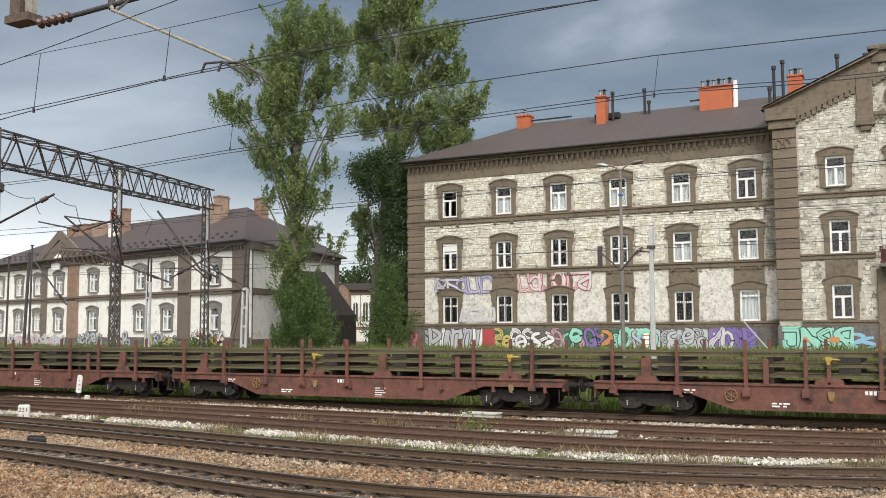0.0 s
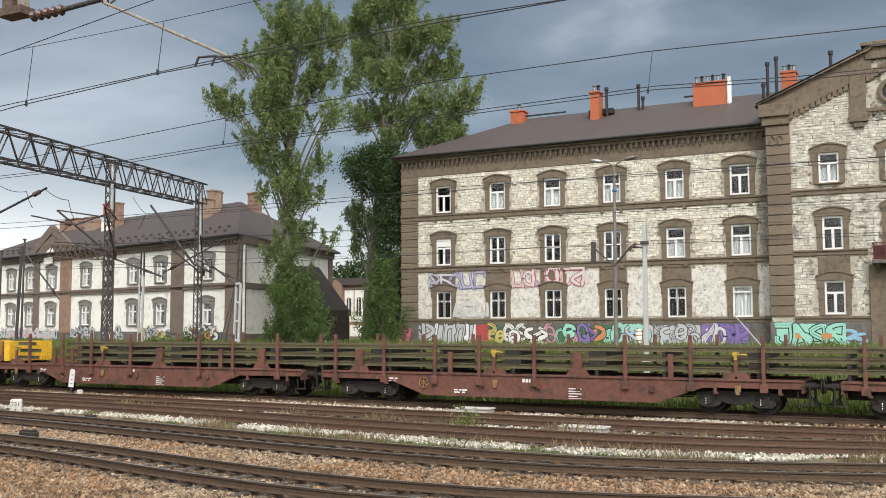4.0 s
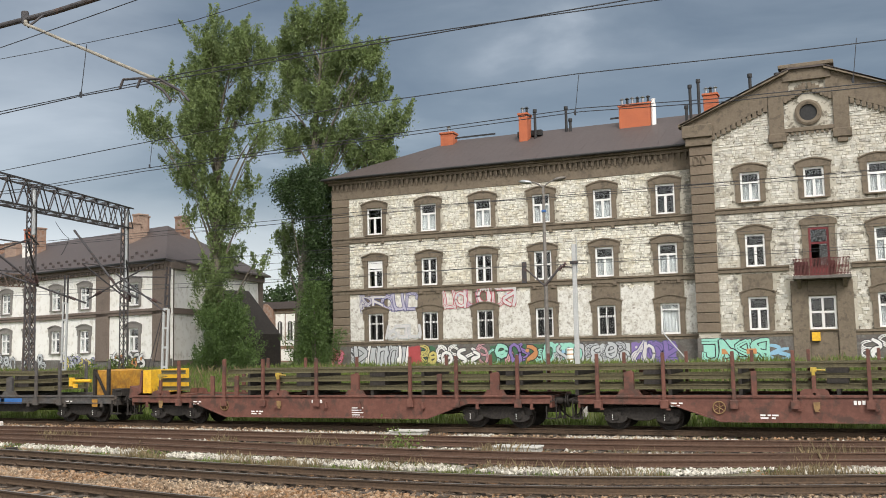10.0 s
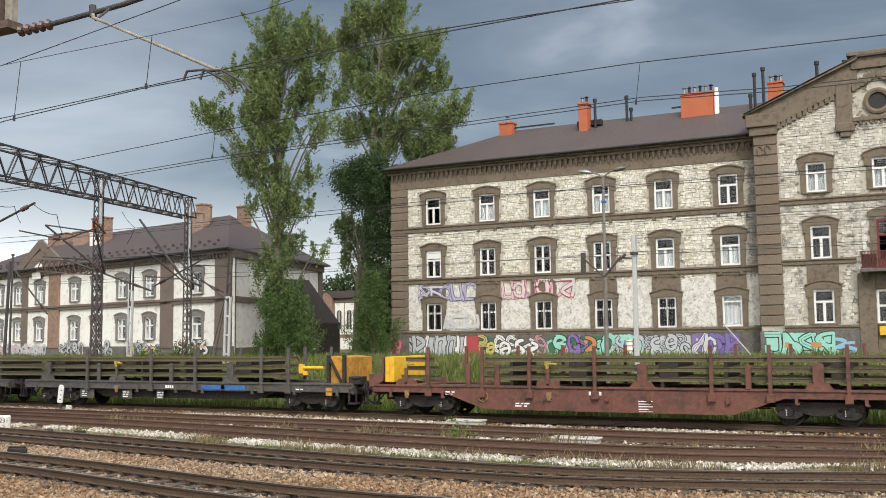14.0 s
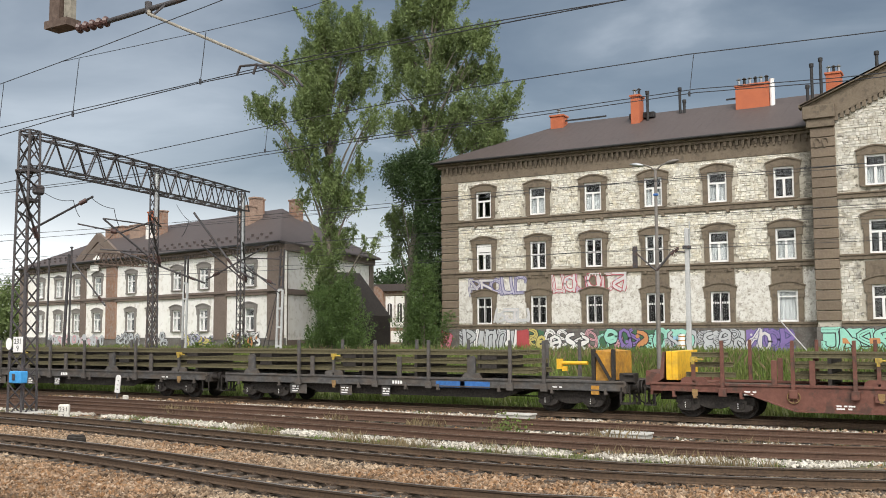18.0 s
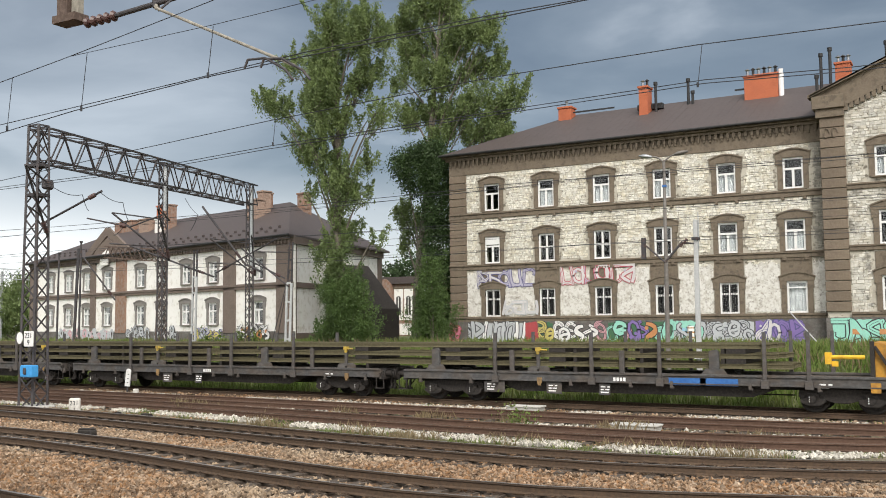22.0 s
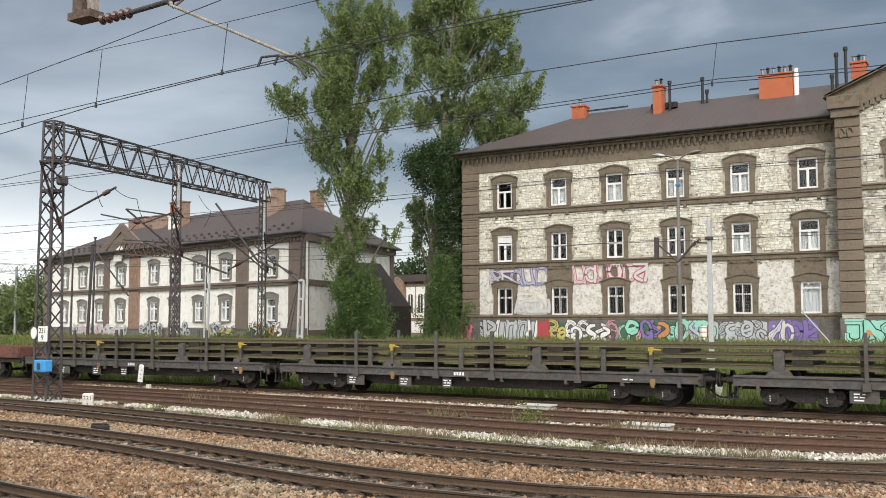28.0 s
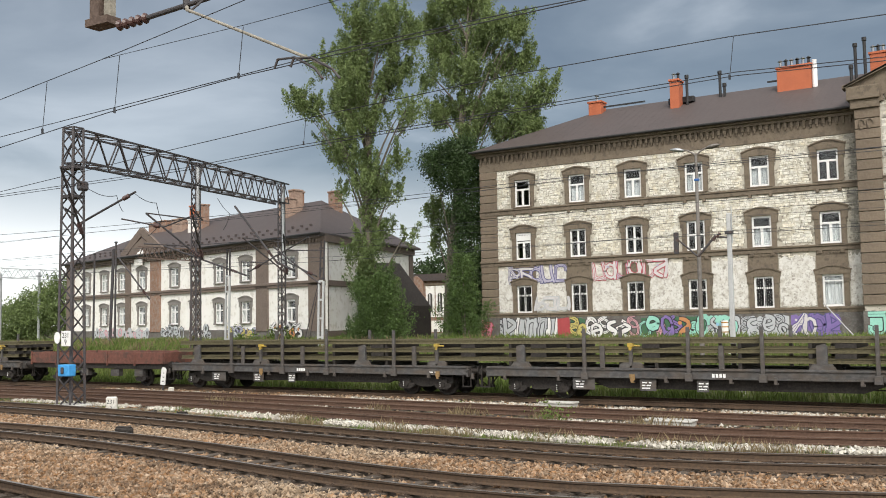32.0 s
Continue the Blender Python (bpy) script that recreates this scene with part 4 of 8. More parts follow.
def window(parent, xc, z0, w, h, yf, style="cross", curtain=False, bars=False, board=False, surround=True, apron=0.0, mat_s=None, arch=0.28, sr=0.30, sill=True):
    """A window in a wall whose face is at depth yf: frame, panes, surround and sill."""
    mat_s = mat_s or M_BROWN
    x0, x1, z1 = xc - w / 2, xc + w / 2, z0 + h
    yb = yf + 0.045
    t = 0.11
    bm = bmesh.new()
    loops = []
    for y in (yb - 0.03, yb + 0.05):
        for a, b, c, d in ((x0, x1, z0, z1), (x0 + t, x1 - t, z0 + t, z1 - t)):
            loops.append([bm.verts.new(p) for p in ((a, y, c), (b, y, c), (b, y, d), (a, y, d))])
    fo, fi, bo, bi = loops
    for i in range(4):
        j = (i + 1) % 4
        bm.faces.new((fo[i], fo[j], fi[j], fi[i]))
        bm.faces.new((bo[j], bo[i], bi[i], bi[j]))
        bm.faces.new((fo[j], fo[i], bo[i], bo[j]))
        bm.faces.new((fi[i], fi[j], bi[j], bi[i]))
    win = part("window", bm, M_WHITE, parent, "white-framed casement window")
    zt = z0 + h * (0.52 if style == "four" else 0.64)
    if style == "one":
        part("transom", boxed(x0 + t, x1 - t, yb - 0.035, yb + 0.045, z0 + h * 0.78, z0 + h * 0.82), M_WHITE, win)
    else:
        part("transom", boxed(x0 + t, x1 - t, yb - 0.035, yb + 0.045, zt - 0.06, zt + 0.06), M_WHITE, win)
        part("mullion", boxed(xc - 0.075, xc + 0.075, yb - 0.04, yb + 0.04, z0 + t, zt - 0.06), M_WHITE, win)
        if style in ("cross", "four"):
            part("mullion", boxed(xc - 0.06, xc + 0.06, yb - 0.04, yb + 0.04, zt + 0.06, z1 - t), M_WHITE, win)
    if style == "one":
        zt = z1 - t
        cells = [(x0 + t, x1 - t, z0 + t, z0 + h * 0.78), (x0 + t, x1 - t, z0 + h * 0.82, z1 - t)]
    else:
        cells = [(x0 + t, xc, z0 + t, zt), (xc, x1 - t, z0 + t, zt), (x0 + t, x1 - t, zt, z1 - t)]
    for a, b, c, d in cells:
        bm = bmesh.new()
        box(bm, a, b, yb, yb + 0.012, c, d)
        part("pane", bm, M_GLASS, win).visible_shadow = False
    if curtain:
        n = 14
        for a, b, c, d in cells[:2]:
            vs = []
            for i in range(n + 1):
                x = a + (b - a) * i / n
                y = yb + 0.12 + 0.02 * math.sin(i * 2.1)
                vs += [(x, y, c), (x, y, d)]
            part("curtain", from_py("curtain", vs, [(2 * i, 2 * i + 2, 2 * i + 3, 2 * i + 1) for i in range(n)]), M_CURTAIN, win, "grey net curtain")
    if bars:
        k = 9
        bb = bmesh.new()
        tube(bb, (0, yb - 0.06, z0 + 0.08), (0, yb - 0.06, z1 - 0.08), 0.019, n=5)
        bar_me = mesh_of(bb, "window_bar")
        for i in range(1, k):
            part("window_bar", bar_me, M_BLACK, win, at=pose(x0 + t + (w - 2 * t) * i / k, 0, 0))
    if board:
        part("board", boxed(x0 + 0.02, x1 - 0.02, yb - 0.06, yb - 0.035, zt + 0.12, z1 - 0.02), M_WHITE, win, "white board")
    if surround:
        bm = bmesh.new()
        yo = yf - 0.07
        # jambs with ears at the shoulder
        for s in (-1, 1):
            a, b = xc + s * w / 2, xc + s * (w / 2 + sr)
            box(bm, min(a, b), max(a, b), yo, yf + 0.12, z0 - 0.04, z1 - 0.05)
            c = xc + s * (w / 2 + sr + 0.09)
            box(bm, min(a, c), max(a, c), yo - 0.02, yf + 0.12, z1 - 0.42, z1 + 0.1)
        half = w / 2 + sr + 0.13
        outer = arch_pts(xc, half, z1 + 0.27, arch)
        prism(bm, [(xc - half, z1 + 0.02), (xc + half, z1 + 0.02)] + outer, yo - 0.035, yf + 0.12)
        lip = arch_pts(xc, half + 0.05, z1 + 0.30, arch) + arch_pts(xc, half + 0.05, z1 + 0.22, arch)[::-1]
        for i in range(8):
            prism(bm, [lip[i], lip[i + 1], lip[16 - i], lip[17 - i]], yo - 0.09, yo - 0.03)
        if apron:
            box(bm, xc - w / 2 - sr, xc + w / 2 + sr, yf - 0.05, yf + 0.1, z1 + 0.3 + arch * 0.4, z1 + apron)
        ngon_fix(bm)
        part("surround", bm, mat_s, win, "carved stone window surround")
    if sill:
        bm = boxed(x0 - 0.16, x1 + 0.16, yf - 0.17, yf + 0.1, z0 - 0.09, z0 - 0.005, 0.012)
        part("sill", bm, mat_s, win)
    return (x0, x1, z0, z1)


def stones(name, x0, x1, z0, z1, yf, holes, parent, seed, size=(0.24, 0.155), mat=None, single=0, label=""):
    """Rough stones of uneven size laid in wavering courses in front of a wall face."""
    rnd = random.Random(seed)
    verts, faces = [], []
    z = z0
    shapes = []

    def wave(x, zz):
        return 0.05 * noise.noise(Vector((x * 1.1, zz * 3.1, seed)))
    while z < z1 - 0.08:
        h = min(size[1] * rnd.uniform(0.7, 1.35), z1 - z)
        x = x0 - rnd.uniform(0, 0.3)
        while x < x1 - 0.05:
            w = size[0] * rnd.choice((0.5, 0.75, 1.0, 1.0, 1.3, 1.7)) * rnd.uniform(0.85, 1.15)
            a, b = max(x, x0), min(x + w, x1)
            x += w
            if b - a < 0.09:
                continue
            k = rnd.uniform(0.35, 0.65)
            rows = ((0, k), (k, 1)) if rnd.random() < 0.28 and h > 0.17 else ((0, 1),)
            for f0, f1 in rows:
                za, zb = z + h * f0, z + h * f1
                if any(h_[0] < b and h_[1] > a and h_[2] < zb and h_[3] > za for h_ in holes):
                    continue
                g = rnd.choice((0.001, 0.003, 0.006, 0.012))
                base = [[a + g, za + g + wave(a, za)], [b - g, za + g + wave(b, za)], [b - g, zb - g + wave(b, zb)], [a + g, zb - g + wave(a, zb)]]
                base = [(min(max(px + rnd.uniform(-0.018, 0.018), x0), x1), min(max(pz + rnd.uniform(-0.014, 0.014), z0), z1)) for px, pz in base]
                mx, mz = (a + b) / 2, (za + zb) / 2
                shrink = rnd.uniform(0.82, 0.93)
                d = rnd.uniform(0.008, 0.05)
                front = [(mx + (px - mx) * shrink, yf - d * rnd.uniform(0.6, 1.2), mz + (pz - mz) * shrink) for px, pz in base]
                shapes.append([(px, yf + 0.01, pz) for px, pz in base] + front)
        z += h
    fc = ((4, 5, 6, 7), (0, 1, 5, 4), (1, 2, 6, 5), (2, 3, 7, 6), (3, 0, 4, 7))
    order = list(range(len(shapes)))
    rnd.shuffle(order)
    picked = set(order[:single])
    for k, s in enumerate(shapes):
        if k in picked:
            part("stone", from_py("stone", s, fc), mat or M_STONE_O, parent)
        else:
            o = len(verts)
            verts += s
            faces += [tuple(o + i for i in f) for f in fc]
    ob = part(name, from_py(name, verts, faces), mat or M_STONE_P, parent, label)
    ob["kind"] = "stuff"


def quoin(parent, x0, x1, z0, z1, y0, y1, mat, step=0.56):
    n = max(1, round((z1 - z0) / step))
    h = (z1 - z0) / n
    me = mesh_of(boxed(x0, x1, y0, y1, 0.022, h - 0.022, 0.03), "quoin_stone")
    for i in range(n):
        part("quoin_stone", me, mat, parent, at=pose(0, 0, z0 + i * h))


def chimney(parent, x, y, z0, z1, w, d, mat, pots=0, pipe=0):
    bm = boxed(x - w / 2, x + w / 2, y - d / 2, y + d / 2, z0, z1, 0.015)
    c = part("chimney", bm, mat, parent, "brick chimney stack")
    part("cap", boxed(x - w / 2 - 0.07, x + w / 2 + 0.07, y - d / 2 - 0.07, y + d / 2 + 0.07, z1, z1 + 0.14, 0.015), mat, c)
    for i in range(pots):
        px = x - w / 2 + (i + 0.5) * w / pots
        bm = bmesh.new()
        tube(bm, (px, y, z1 + 0.14), (px, y, z1 + 0.5), 0.09, n=10)
        tube(bm, (px, y, z1 + 0.56), (px, y, z1 + 0.68), 0.17, 0.03, n=10)
        for a in (0, 2, 4):
            bar(bm, (px + 0.08 * math.cos(a), y + 0.08 * math.sin(a), z1 + 0.48), (px + 0.1 * math.cos(a), y + 0.1 * math.sin(a), z1 + 0.6), 0.02)
        part("pot", bm, M_BLACK if i % 2 else M_STEELPIPE, c)
    return c


def flue(parent, x, y, z0, z1, r=0.13):
    bm = bmesh.new()
    tube(bm, (x, y, z0), (x, y, z1), r * 0.75, n=12)
    tube(bm, (x, y, z1 - 0.02), (x, y, z1 + 0.2), r * 1.1, r * 1.1, n=12)
    part("flue_pipe", bm, M_BLACK, parent, "dark sheet-metal flue pipe")


def graffiti(parent, x0, x1, z0, z1, yf, fills, outline, seed, letters=6, back=None, block=False):
    """Spray-painted letter-like shapes built of thick strokes with an outline, no readable words."""
    rnd = random.Random(seed)
    if back:
        bm = bmesh.new()
        n = 18
        top = [(x0 + (x1 - x0) * i / n, z1 - rnd.uniform(0.0, 0.14)) for i in range(n + 1)]
        prism(bm, [(x0, z0), (x1, z0)] + top[::-1], yf - 0.004, yf)
        ngon_fix(bm)
        part("graffiti", bm, back, parent, "sprayed background")
    letters = max(letters, round((x1 - x0) / (0.8 if block else 0.5)))
    step = (x1 - x0) / letters
    H = z1 - z0
    for i in range(letters):
        f = fills[i % len(fills)]
        tilt = rnd.uniform(-0.18, 0.18)
        wd, ht = step * (rnd.uniform(1.1, 1.35) if block else rnd.uniform(1.3, 1.7)), H * (rnd.uniform(0.82, 0.95) if block else rnd.uniform(0.5, 0.92))
        ox, oz = x0 + i * step + (step - wd) / 2 + rnd.uniform(-0.04, 0.04), z0 + (H - ht) / 2 + (rnd.uniform(-0.03, 0.03) if block else rnd.uniform(-0.15, 0.15)) * H
        th = H * ((0.2 if back else 0.17) if block else 0.155) * rnd.uniform(0.75, 1.15)
        y = yf - 0.008 - 0.011 * (i % 2)
        strokes = []
        flip_x, flip_z = rnd.choice((1, -1)), rnd.choice((1, -1))
        for kind in rnd.choice((("stem", "hook", "foot"), ("stem", "bowl", "slash"), ("stem", "stem2", "hook"), ("foot", "stem2", "snake"), ("stem", "ring")) if block else (("snake", "bowl"), ("bowl", "ring"), ("snake", "hook"), ("ring", "hook"), ("hook", "slash", "bowl"), ("bowl", "bowl", "snake"))):
            j = [rnd.uniform(-0.08, 0.08) for _ in range(4)]
            if kind in ("stem", "stem2"):
                u = 0.15 if kind == "stem" else 0.85
                line = [(u + j[0] * k + j[1] * math.sin(k * math.pi), k) for k in np.linspace(-0.02, 1.02, 9)]
            elif kind == "bar":
                line = [(k, 0.55 + j[0] + j[1] * k) for k in np.linspace(0.1, 0.9, 9)]
            elif kind == "foot":
                line = [(k, 0.06 + j[0] * 0.5) for k in np.linspace(-0.02, 1.02, 9)]
            elif kind == "slash":
                line = [(0.2 + 0.65 * k, 0.9 - 0.85 * k + j[0]) for k in np.linspace(0, 1, 9)]
            elif kind == "hook":
                line = [(0.5 + 0.4 * math.cos(q), 0.72 + j[0] + 0.26 * math.sin(q)) for q in np.linspace(-0.4, 2.9, 9)]
            elif kind == "bowl":
                up_ = rnd.choice((0.28, 0.7))
                line = [(0.2 + 0.7 * math.cos(q), up_ + 0.3 * math.sin(q)) for q in np.linspace(-1.5, 1.5, 9)]
            elif kind == "ring":
                line = [(0.5 + 0.42 * math.cos(q), 0.5 + j[0] + 0.42 * math.sin(q)) for q in np.linspace(0, 6.28, 9)]
            else:
                line = [(0.5 + 0.40 * math.sin(k * 6.28 + 0.3), k) for k in np.linspace(0.0, 1.0, 9)]
            line = [(0.5 + flip_x * (p - 0.5), 0.5 + flip_z * (q - 0.5)) for p, q in line]
            strokes.append([Vector((ox + p * wd + tilt * q * ht, oz + q * ht)) for p, q in line])
        for layer, (mat, grow, dy) in enumerate(((outline, min(0.05, th * 0.2), 0.0), (f if i % 3 else fills[(i + 1) % len(fills)], -0.012, -0.004), (outline, -th / 2 + 0.012, -0.008))):
            if layer == 2 and i % 2:
                continue
            bm = bmesh.new()
            r = th / 2 + grow
            for k, line in enumerate(strokes):
                left, right = [], []
                for j, p in enumerate(line):
                    v = (line[min(j + 1, 8)] - line[max(j - 1, 0)]).normalized()
                    nrm = Vector((-v.y, v.x))
                    e = r * (0.8 if j in (0, 8) else 1.0)
                    o = v * (-r * 0.5 if j == 0 else (r * 0.5 if j == 8 else 0))
                    left.append(p + nrm * e + o)
                    right.append(p - nrm * e + o)
                ring = [(min(max(t.x, x0 - 0.1), x1 + 0.1), min(max(t.y, z0 - 0.05), z1 + 0.06)) for t in left + right[::-1]]
                yy = y + dy - 0.0009 * k
                fr = [bm.verts.new((px, yy, pz)) for px, pz in ring]
                bk = [bm.verts.new((px, yf, pz)) for px, pz in ring]
                for j in range(8):
                    bm.faces.new((fr[j], fr[17 - j], fr[16 - j], fr[j + 1]))
                for j in range(18):
                    bm.faces.new((fr[j], fr[(j + 1) % 18], bk[(j + 1) % 18], bk[j]))
            ngon_fix(bm)
            part("graffiti", bm, mat, parent, "spray-painted graffiti shape" if layer == 1 else "")
        if rnd.random() < 0.25:
            bm = bmesh.new()
            c = (ox + wd * rnd.uniform(0.2, 0.8), oz + ht * rnd.uniform(0.2, 0.8))
            r = th * rnd.uniform(0.3, 0.6)
            prism(bm, [(c[0] + r * math.cos(k * 0.63), c[1] + r * math.sin(k * 0.63)) for k in range(10)], y - 0.0105, yf)
            ngon_fix(bm)
            part("graffiti", bm, fills[(i + 1) % len(fills)], parent)


def spray(name, c):
    return material(name, c, 0.7, tones=(tuple(v * 0.8 for v in c), tuple(min(1, v * 1.15 + 0.02) for v in c)), coarse=1.5, fine=12, amount=0.3)


S_ROSE = spray("faded_rose_spray", (0.40, 0.075, 0.10))
S_LILAC = spray("pale_lilac_spray", (0.42, 0.40, 0.50))
S_ROSEP = spray("pale_pink_spray", (0.55, 0.30, 0.33))
S_PALE = spray("thin_white_spray", (0.56, 0.54, 0.54))
S_WHITE, S_SILVER, S_BLACK = spray("white_spray", (0.70, 0.70, 0.69)), spray("silver_spray", (0.45, 0.47, 0.49)), spray("black_spray", (0.03, 0.03, 0.035))
S_RED, S_PINK, S_TEAL, S_GREEN = spray("red_spray", (0.36, 0.06, 0.065)), spray("pink_spray", (0.62, 0.20, 0.28)), spray("mint_spray", (0.28, 0.58, 0.48)), spray("green_spray", (0.07, 0.21, 0.09))
S_ORANGE, S_VIOLET, S_LBLUE, S_YEL, S_DBLUE = spray("orange_spray", (0.48, 0.22, 0.09)), spray("violet_spray", (0.20, 0.14, 0.36)), spray("pale_blue_spray", (0.25, 0.45, 0.60)), spray("yellow_spray", (0.50, 0.43, 0.14)), spray("blue_outline_spray", (0.085, 0.08, 0.20))
S_DGREEN = spray("dark_green_spray", (0.05, 0.13, 0.07))
# dark plaster colour stands in for the shade inside the rooms
M_ROOMSHADE = material("room_shade_plaster", (0.065, 0.06, 0.056), 0.95, tones=((0.04, 0.037, 0.034), (0.09, 0.084, 0.078)), coarse=0.5, fine=5, amount=0.3)


def tenement():
    h = thing("tenement_house", 0, 0, 0, "four-storey pale stone tenement with brown trim, gable and graffiti plinth", "apartment building")
    YF = 60.0
    xw = [-30.76, -26.66, -22.70, -18.64, -14.60, -10.66]
    holes, trims = [], []
    W, H = 1.17, 1.86
    k = 0
    styles = {10.72: ("tee",) * 6, 7.04: ("tee", "four", "four", "four", "tee", "tee"), 3.36: ("cross",) * 5 + ("one",)}
    for z in (10.72, 7.04, 3.36):
        for i, x in enumerate(xw):
            k += 1
            window(h, x, z, W, H, YF, styles[z][i], curtain=(z > 10 and i in (1, 2, 3, 4)) or (z == 7.04 and i in (4, 5)) or (z < 4 and i == 5), bars=(z < 4 and i < 5), board=(z == 7.04 and i == 0), apron=1.45 if z < 4 else 0.0)
            holes.append((x - W / 2, x + W / 2, z, z + H))
            trims.append((x - W / 2 - 0.42, x + W / 2 + 0.42, z - 0.12, z + H + (1.5 if z < 4 else 0.48)))
    # main wing wall and stone facing
    bm = bmesh.new()
    wall_cells(bm, -34.1, -8.6, 1.2, 13.6, YF, YF + 0.5, holes)
    part("wall_front", bm, M_MORTAR, h, "dark weathered mortar behind the stones")
    bands = [(-40, 0, 10.2, 10.62), (-40, 0, 6.6, 7.0), (-40, 0, 1.0, 3.32)]
    stones("stone_facing", -32.78, -9.75, 3.34, 13.36, YF, trims + bands, h, 3, single=300, label="rough squared limestone blocks")
    # corner strip: soot and the bay's cast shade, both put into the stone colour
    stones("stone_facing", -9.70, -8.9, 3.34, 13.36, YF, trims + bands, h, 5, mat=M_GRIMESHADE, label="stones coloured dark for soot and bay shade in the corner of the bay")
    # fringe of small drops under the sill band
    fr = bmesh.new()
    for q in range(9):
        x = (q - 4) * 0.19
        prism(fr, [(x - 0.07, 0.0), (x + 0.07, 0.0), (x + 0.05, -0.10), (x, -0.14), (x - 0.05, -0.10)], -0.05, 0.0)
    ngon_fix(fr)
    fr = mesh_of(fr, "fringe")
    for x in xw:
        part("fringe", fr, M_BROWN, h, at=pose(x, YF - 0.052, 6.56))
    # plaster patches on the lowest storey
    for a, b in zip([-32.75] + [x + 0.95 for x in xw], [x - 0.95 for x in xw] + [-8.95]):
        if b - a > 0.5:
            bm = bmesh.new()
            n = 12
            low = [(a + (b - a) * i / n, 3.36 + 0.1 * abs(math.sin(i * 1.7))) for i in range(n + 1)]
            top = [(b - (b - a) * i / n, 6.5 - 0.25 * abs(math.sin(i * 2.3 + a))) for i in range(n + 1)]
            prism(bm, low + top, YF - 0.058, YF)
            ngon_fix(bm)
            part("plaster_patch", bm, M_RENDER, h, "flaking pale plaster")
    # string courses
    for z0, z1, d in ((10.22, 10.5, 0.10), (10.5, 10.62, 0.16), (6.62, 6.88, 0.10), (6.88, 7.0, 0.17), (3.02, 3.2, 0.12), (3.2, 3.34, 0.18)):
        part("string_course", boxed(-34.18, -8.88, YF - d, YF + 0.05, z0, z1, 0.015), M_BROWN, h)
    for x in xw:
        for z in (10.22, 6.62):
            for s in (-0.62, 0.62):
                part("corbel", boxed(x + s - 0.1, x + s + 0.1, YF - 0.15, YF, z - 0.16, z + 0.02, 0.015), M_BROWN, h)
    # plinth
    part("plinth", boxed(-34.2, -8.85, YF - 0.1, YF + 0.4, 1.1, 3.02), M_PLINTH, h, "stained grey plinth")
    # quoins
    quoin(h, -34.15, -32.78, 3.36, 13.36, YF - 0.08, YF + 0.9, M_BROWN_P)
    part("plinth", boxed(-34.22, -32.7, YF - 0.14, YF + 0.9, 1.1, 3.02), M_PLINTH, h)
    # frieze, dentils, cornice
    part("frieze", boxed(-34.16, -8.7, YF - 0.06, YF + 0.5, 13.37, 14.12, 0.01), M_BROWN, h, "brown brick frieze")
    part("cornice", boxed(-34.35, -8.7, YF - 0.22, YF + 0.5, 14.42, 14.62, 0.02), M_BROWN, h)
    part("cornice", boxed(-34.55, -8.7, YF - 0.42, YF + 0.5, 14.62, 14.8, 0.02), M_BROWN, h)
    bm = bmesh.new()
    box(bm, -0.085, 0.085, -0.13, 0.0, 0.0, 0.30)
    box(bm, -0.05, 0.05, -0.09, 0.0, -0.16, 0.0)
    dent = mesh_of(bm, "dentil")
    n = 70
    for i in range(n):
        part("dentil", dent, M_BROWN, h, at=pose(-33.95 + i * 25.0 / (n - 1), YF - 0.06, 14.12))
    part("frieze", boxed(-34.1, -8.7, YF - 0.03, YF + 0.5, 14.12, 14.42), M_BROWN, h)
    # side wall, back wall, interior
    part("wall_side", boxed(-34.1, -33.6, YF + 0.5, YF + 14, 1.2, 14.4), M_STONE, h)
    part("wall_back", boxed(-34.1, 30, YF + 13.6, YF + 14, 1.2, 14.4), M_STONE, h)
    # inner surfaces coloured dark so that the windows look unlit
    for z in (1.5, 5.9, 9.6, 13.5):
        part("floor_slab", boxed(-33.5, 29.5, YF + 0.52, YF + 13.5, z, z + 0.2), M_ROOMSHADE, h)
    part("inner_wall", boxed(-33.5, 29.5, YF + 3.5, YF + 3.7, 1.7, 13.5), M_ROOMSHADE, h)
    # main roof: hipped at its left end
    e, zr, ze = 0.55, 18.35, 14.86
    yb, yr = YF + 14.5, YF + 7.0
    v = [(-34.1 - e, YF - e, ze), (40, YF - e, ze), (40, yb, ze), (-34.1 - e, yb, ze), (-27.3, yr, zr), (40, yr, zr)]
    v += [(x, y, z - 0.12) for x, y, z in v[:4]]
    f = [(0, 1, 5, 4), (1, 2, 5), (2, 3, 4, 5), (3, 0, 4), (0, 6, 7, 1), (1, 7, 8, 2), (2, 8, 9, 3), (3, 9, 6, 0), (6, 9, 8, 7)]
    roof = part("roof", from_py("roof", v, f), M_ROOF, h, "dark brown sheet-metal hipped roof")
    bm = bmesh.new()
    tube(bm, (-34.7, YF - e - 0.06, ze - 0.06), (-8.9, YF - e - 0.06, ze - 0.06), 0.075, n=10)
    part("gutter", bm, M_BLACK, roof)
    for i in range(46):   # standing seams
        x = -33.4 + i * 0.56
        t = min(1.0, max(0.0, (x + 34.65) / 7.35))
        bm = bmesh.new()
        y1_, z1_ = (YF - e) + t * 7.55, ze + t * (zr - ze)
        bar(bm, (x, YF - e, ze + 0.004), (x, y1_, z1_ + 0.004), 0.008, 0.006)
        part("seam", bm, M_ROOF, roof)
    for x, y in ((-25.5, YF + 6.2), (-13.6, YF + 5.6)):
        part("snow_rail", boxed(x - 1.6, x + 1.6, y - 0.02, y + 0.02, 18.3, 18.42), M_BLACK, roof)
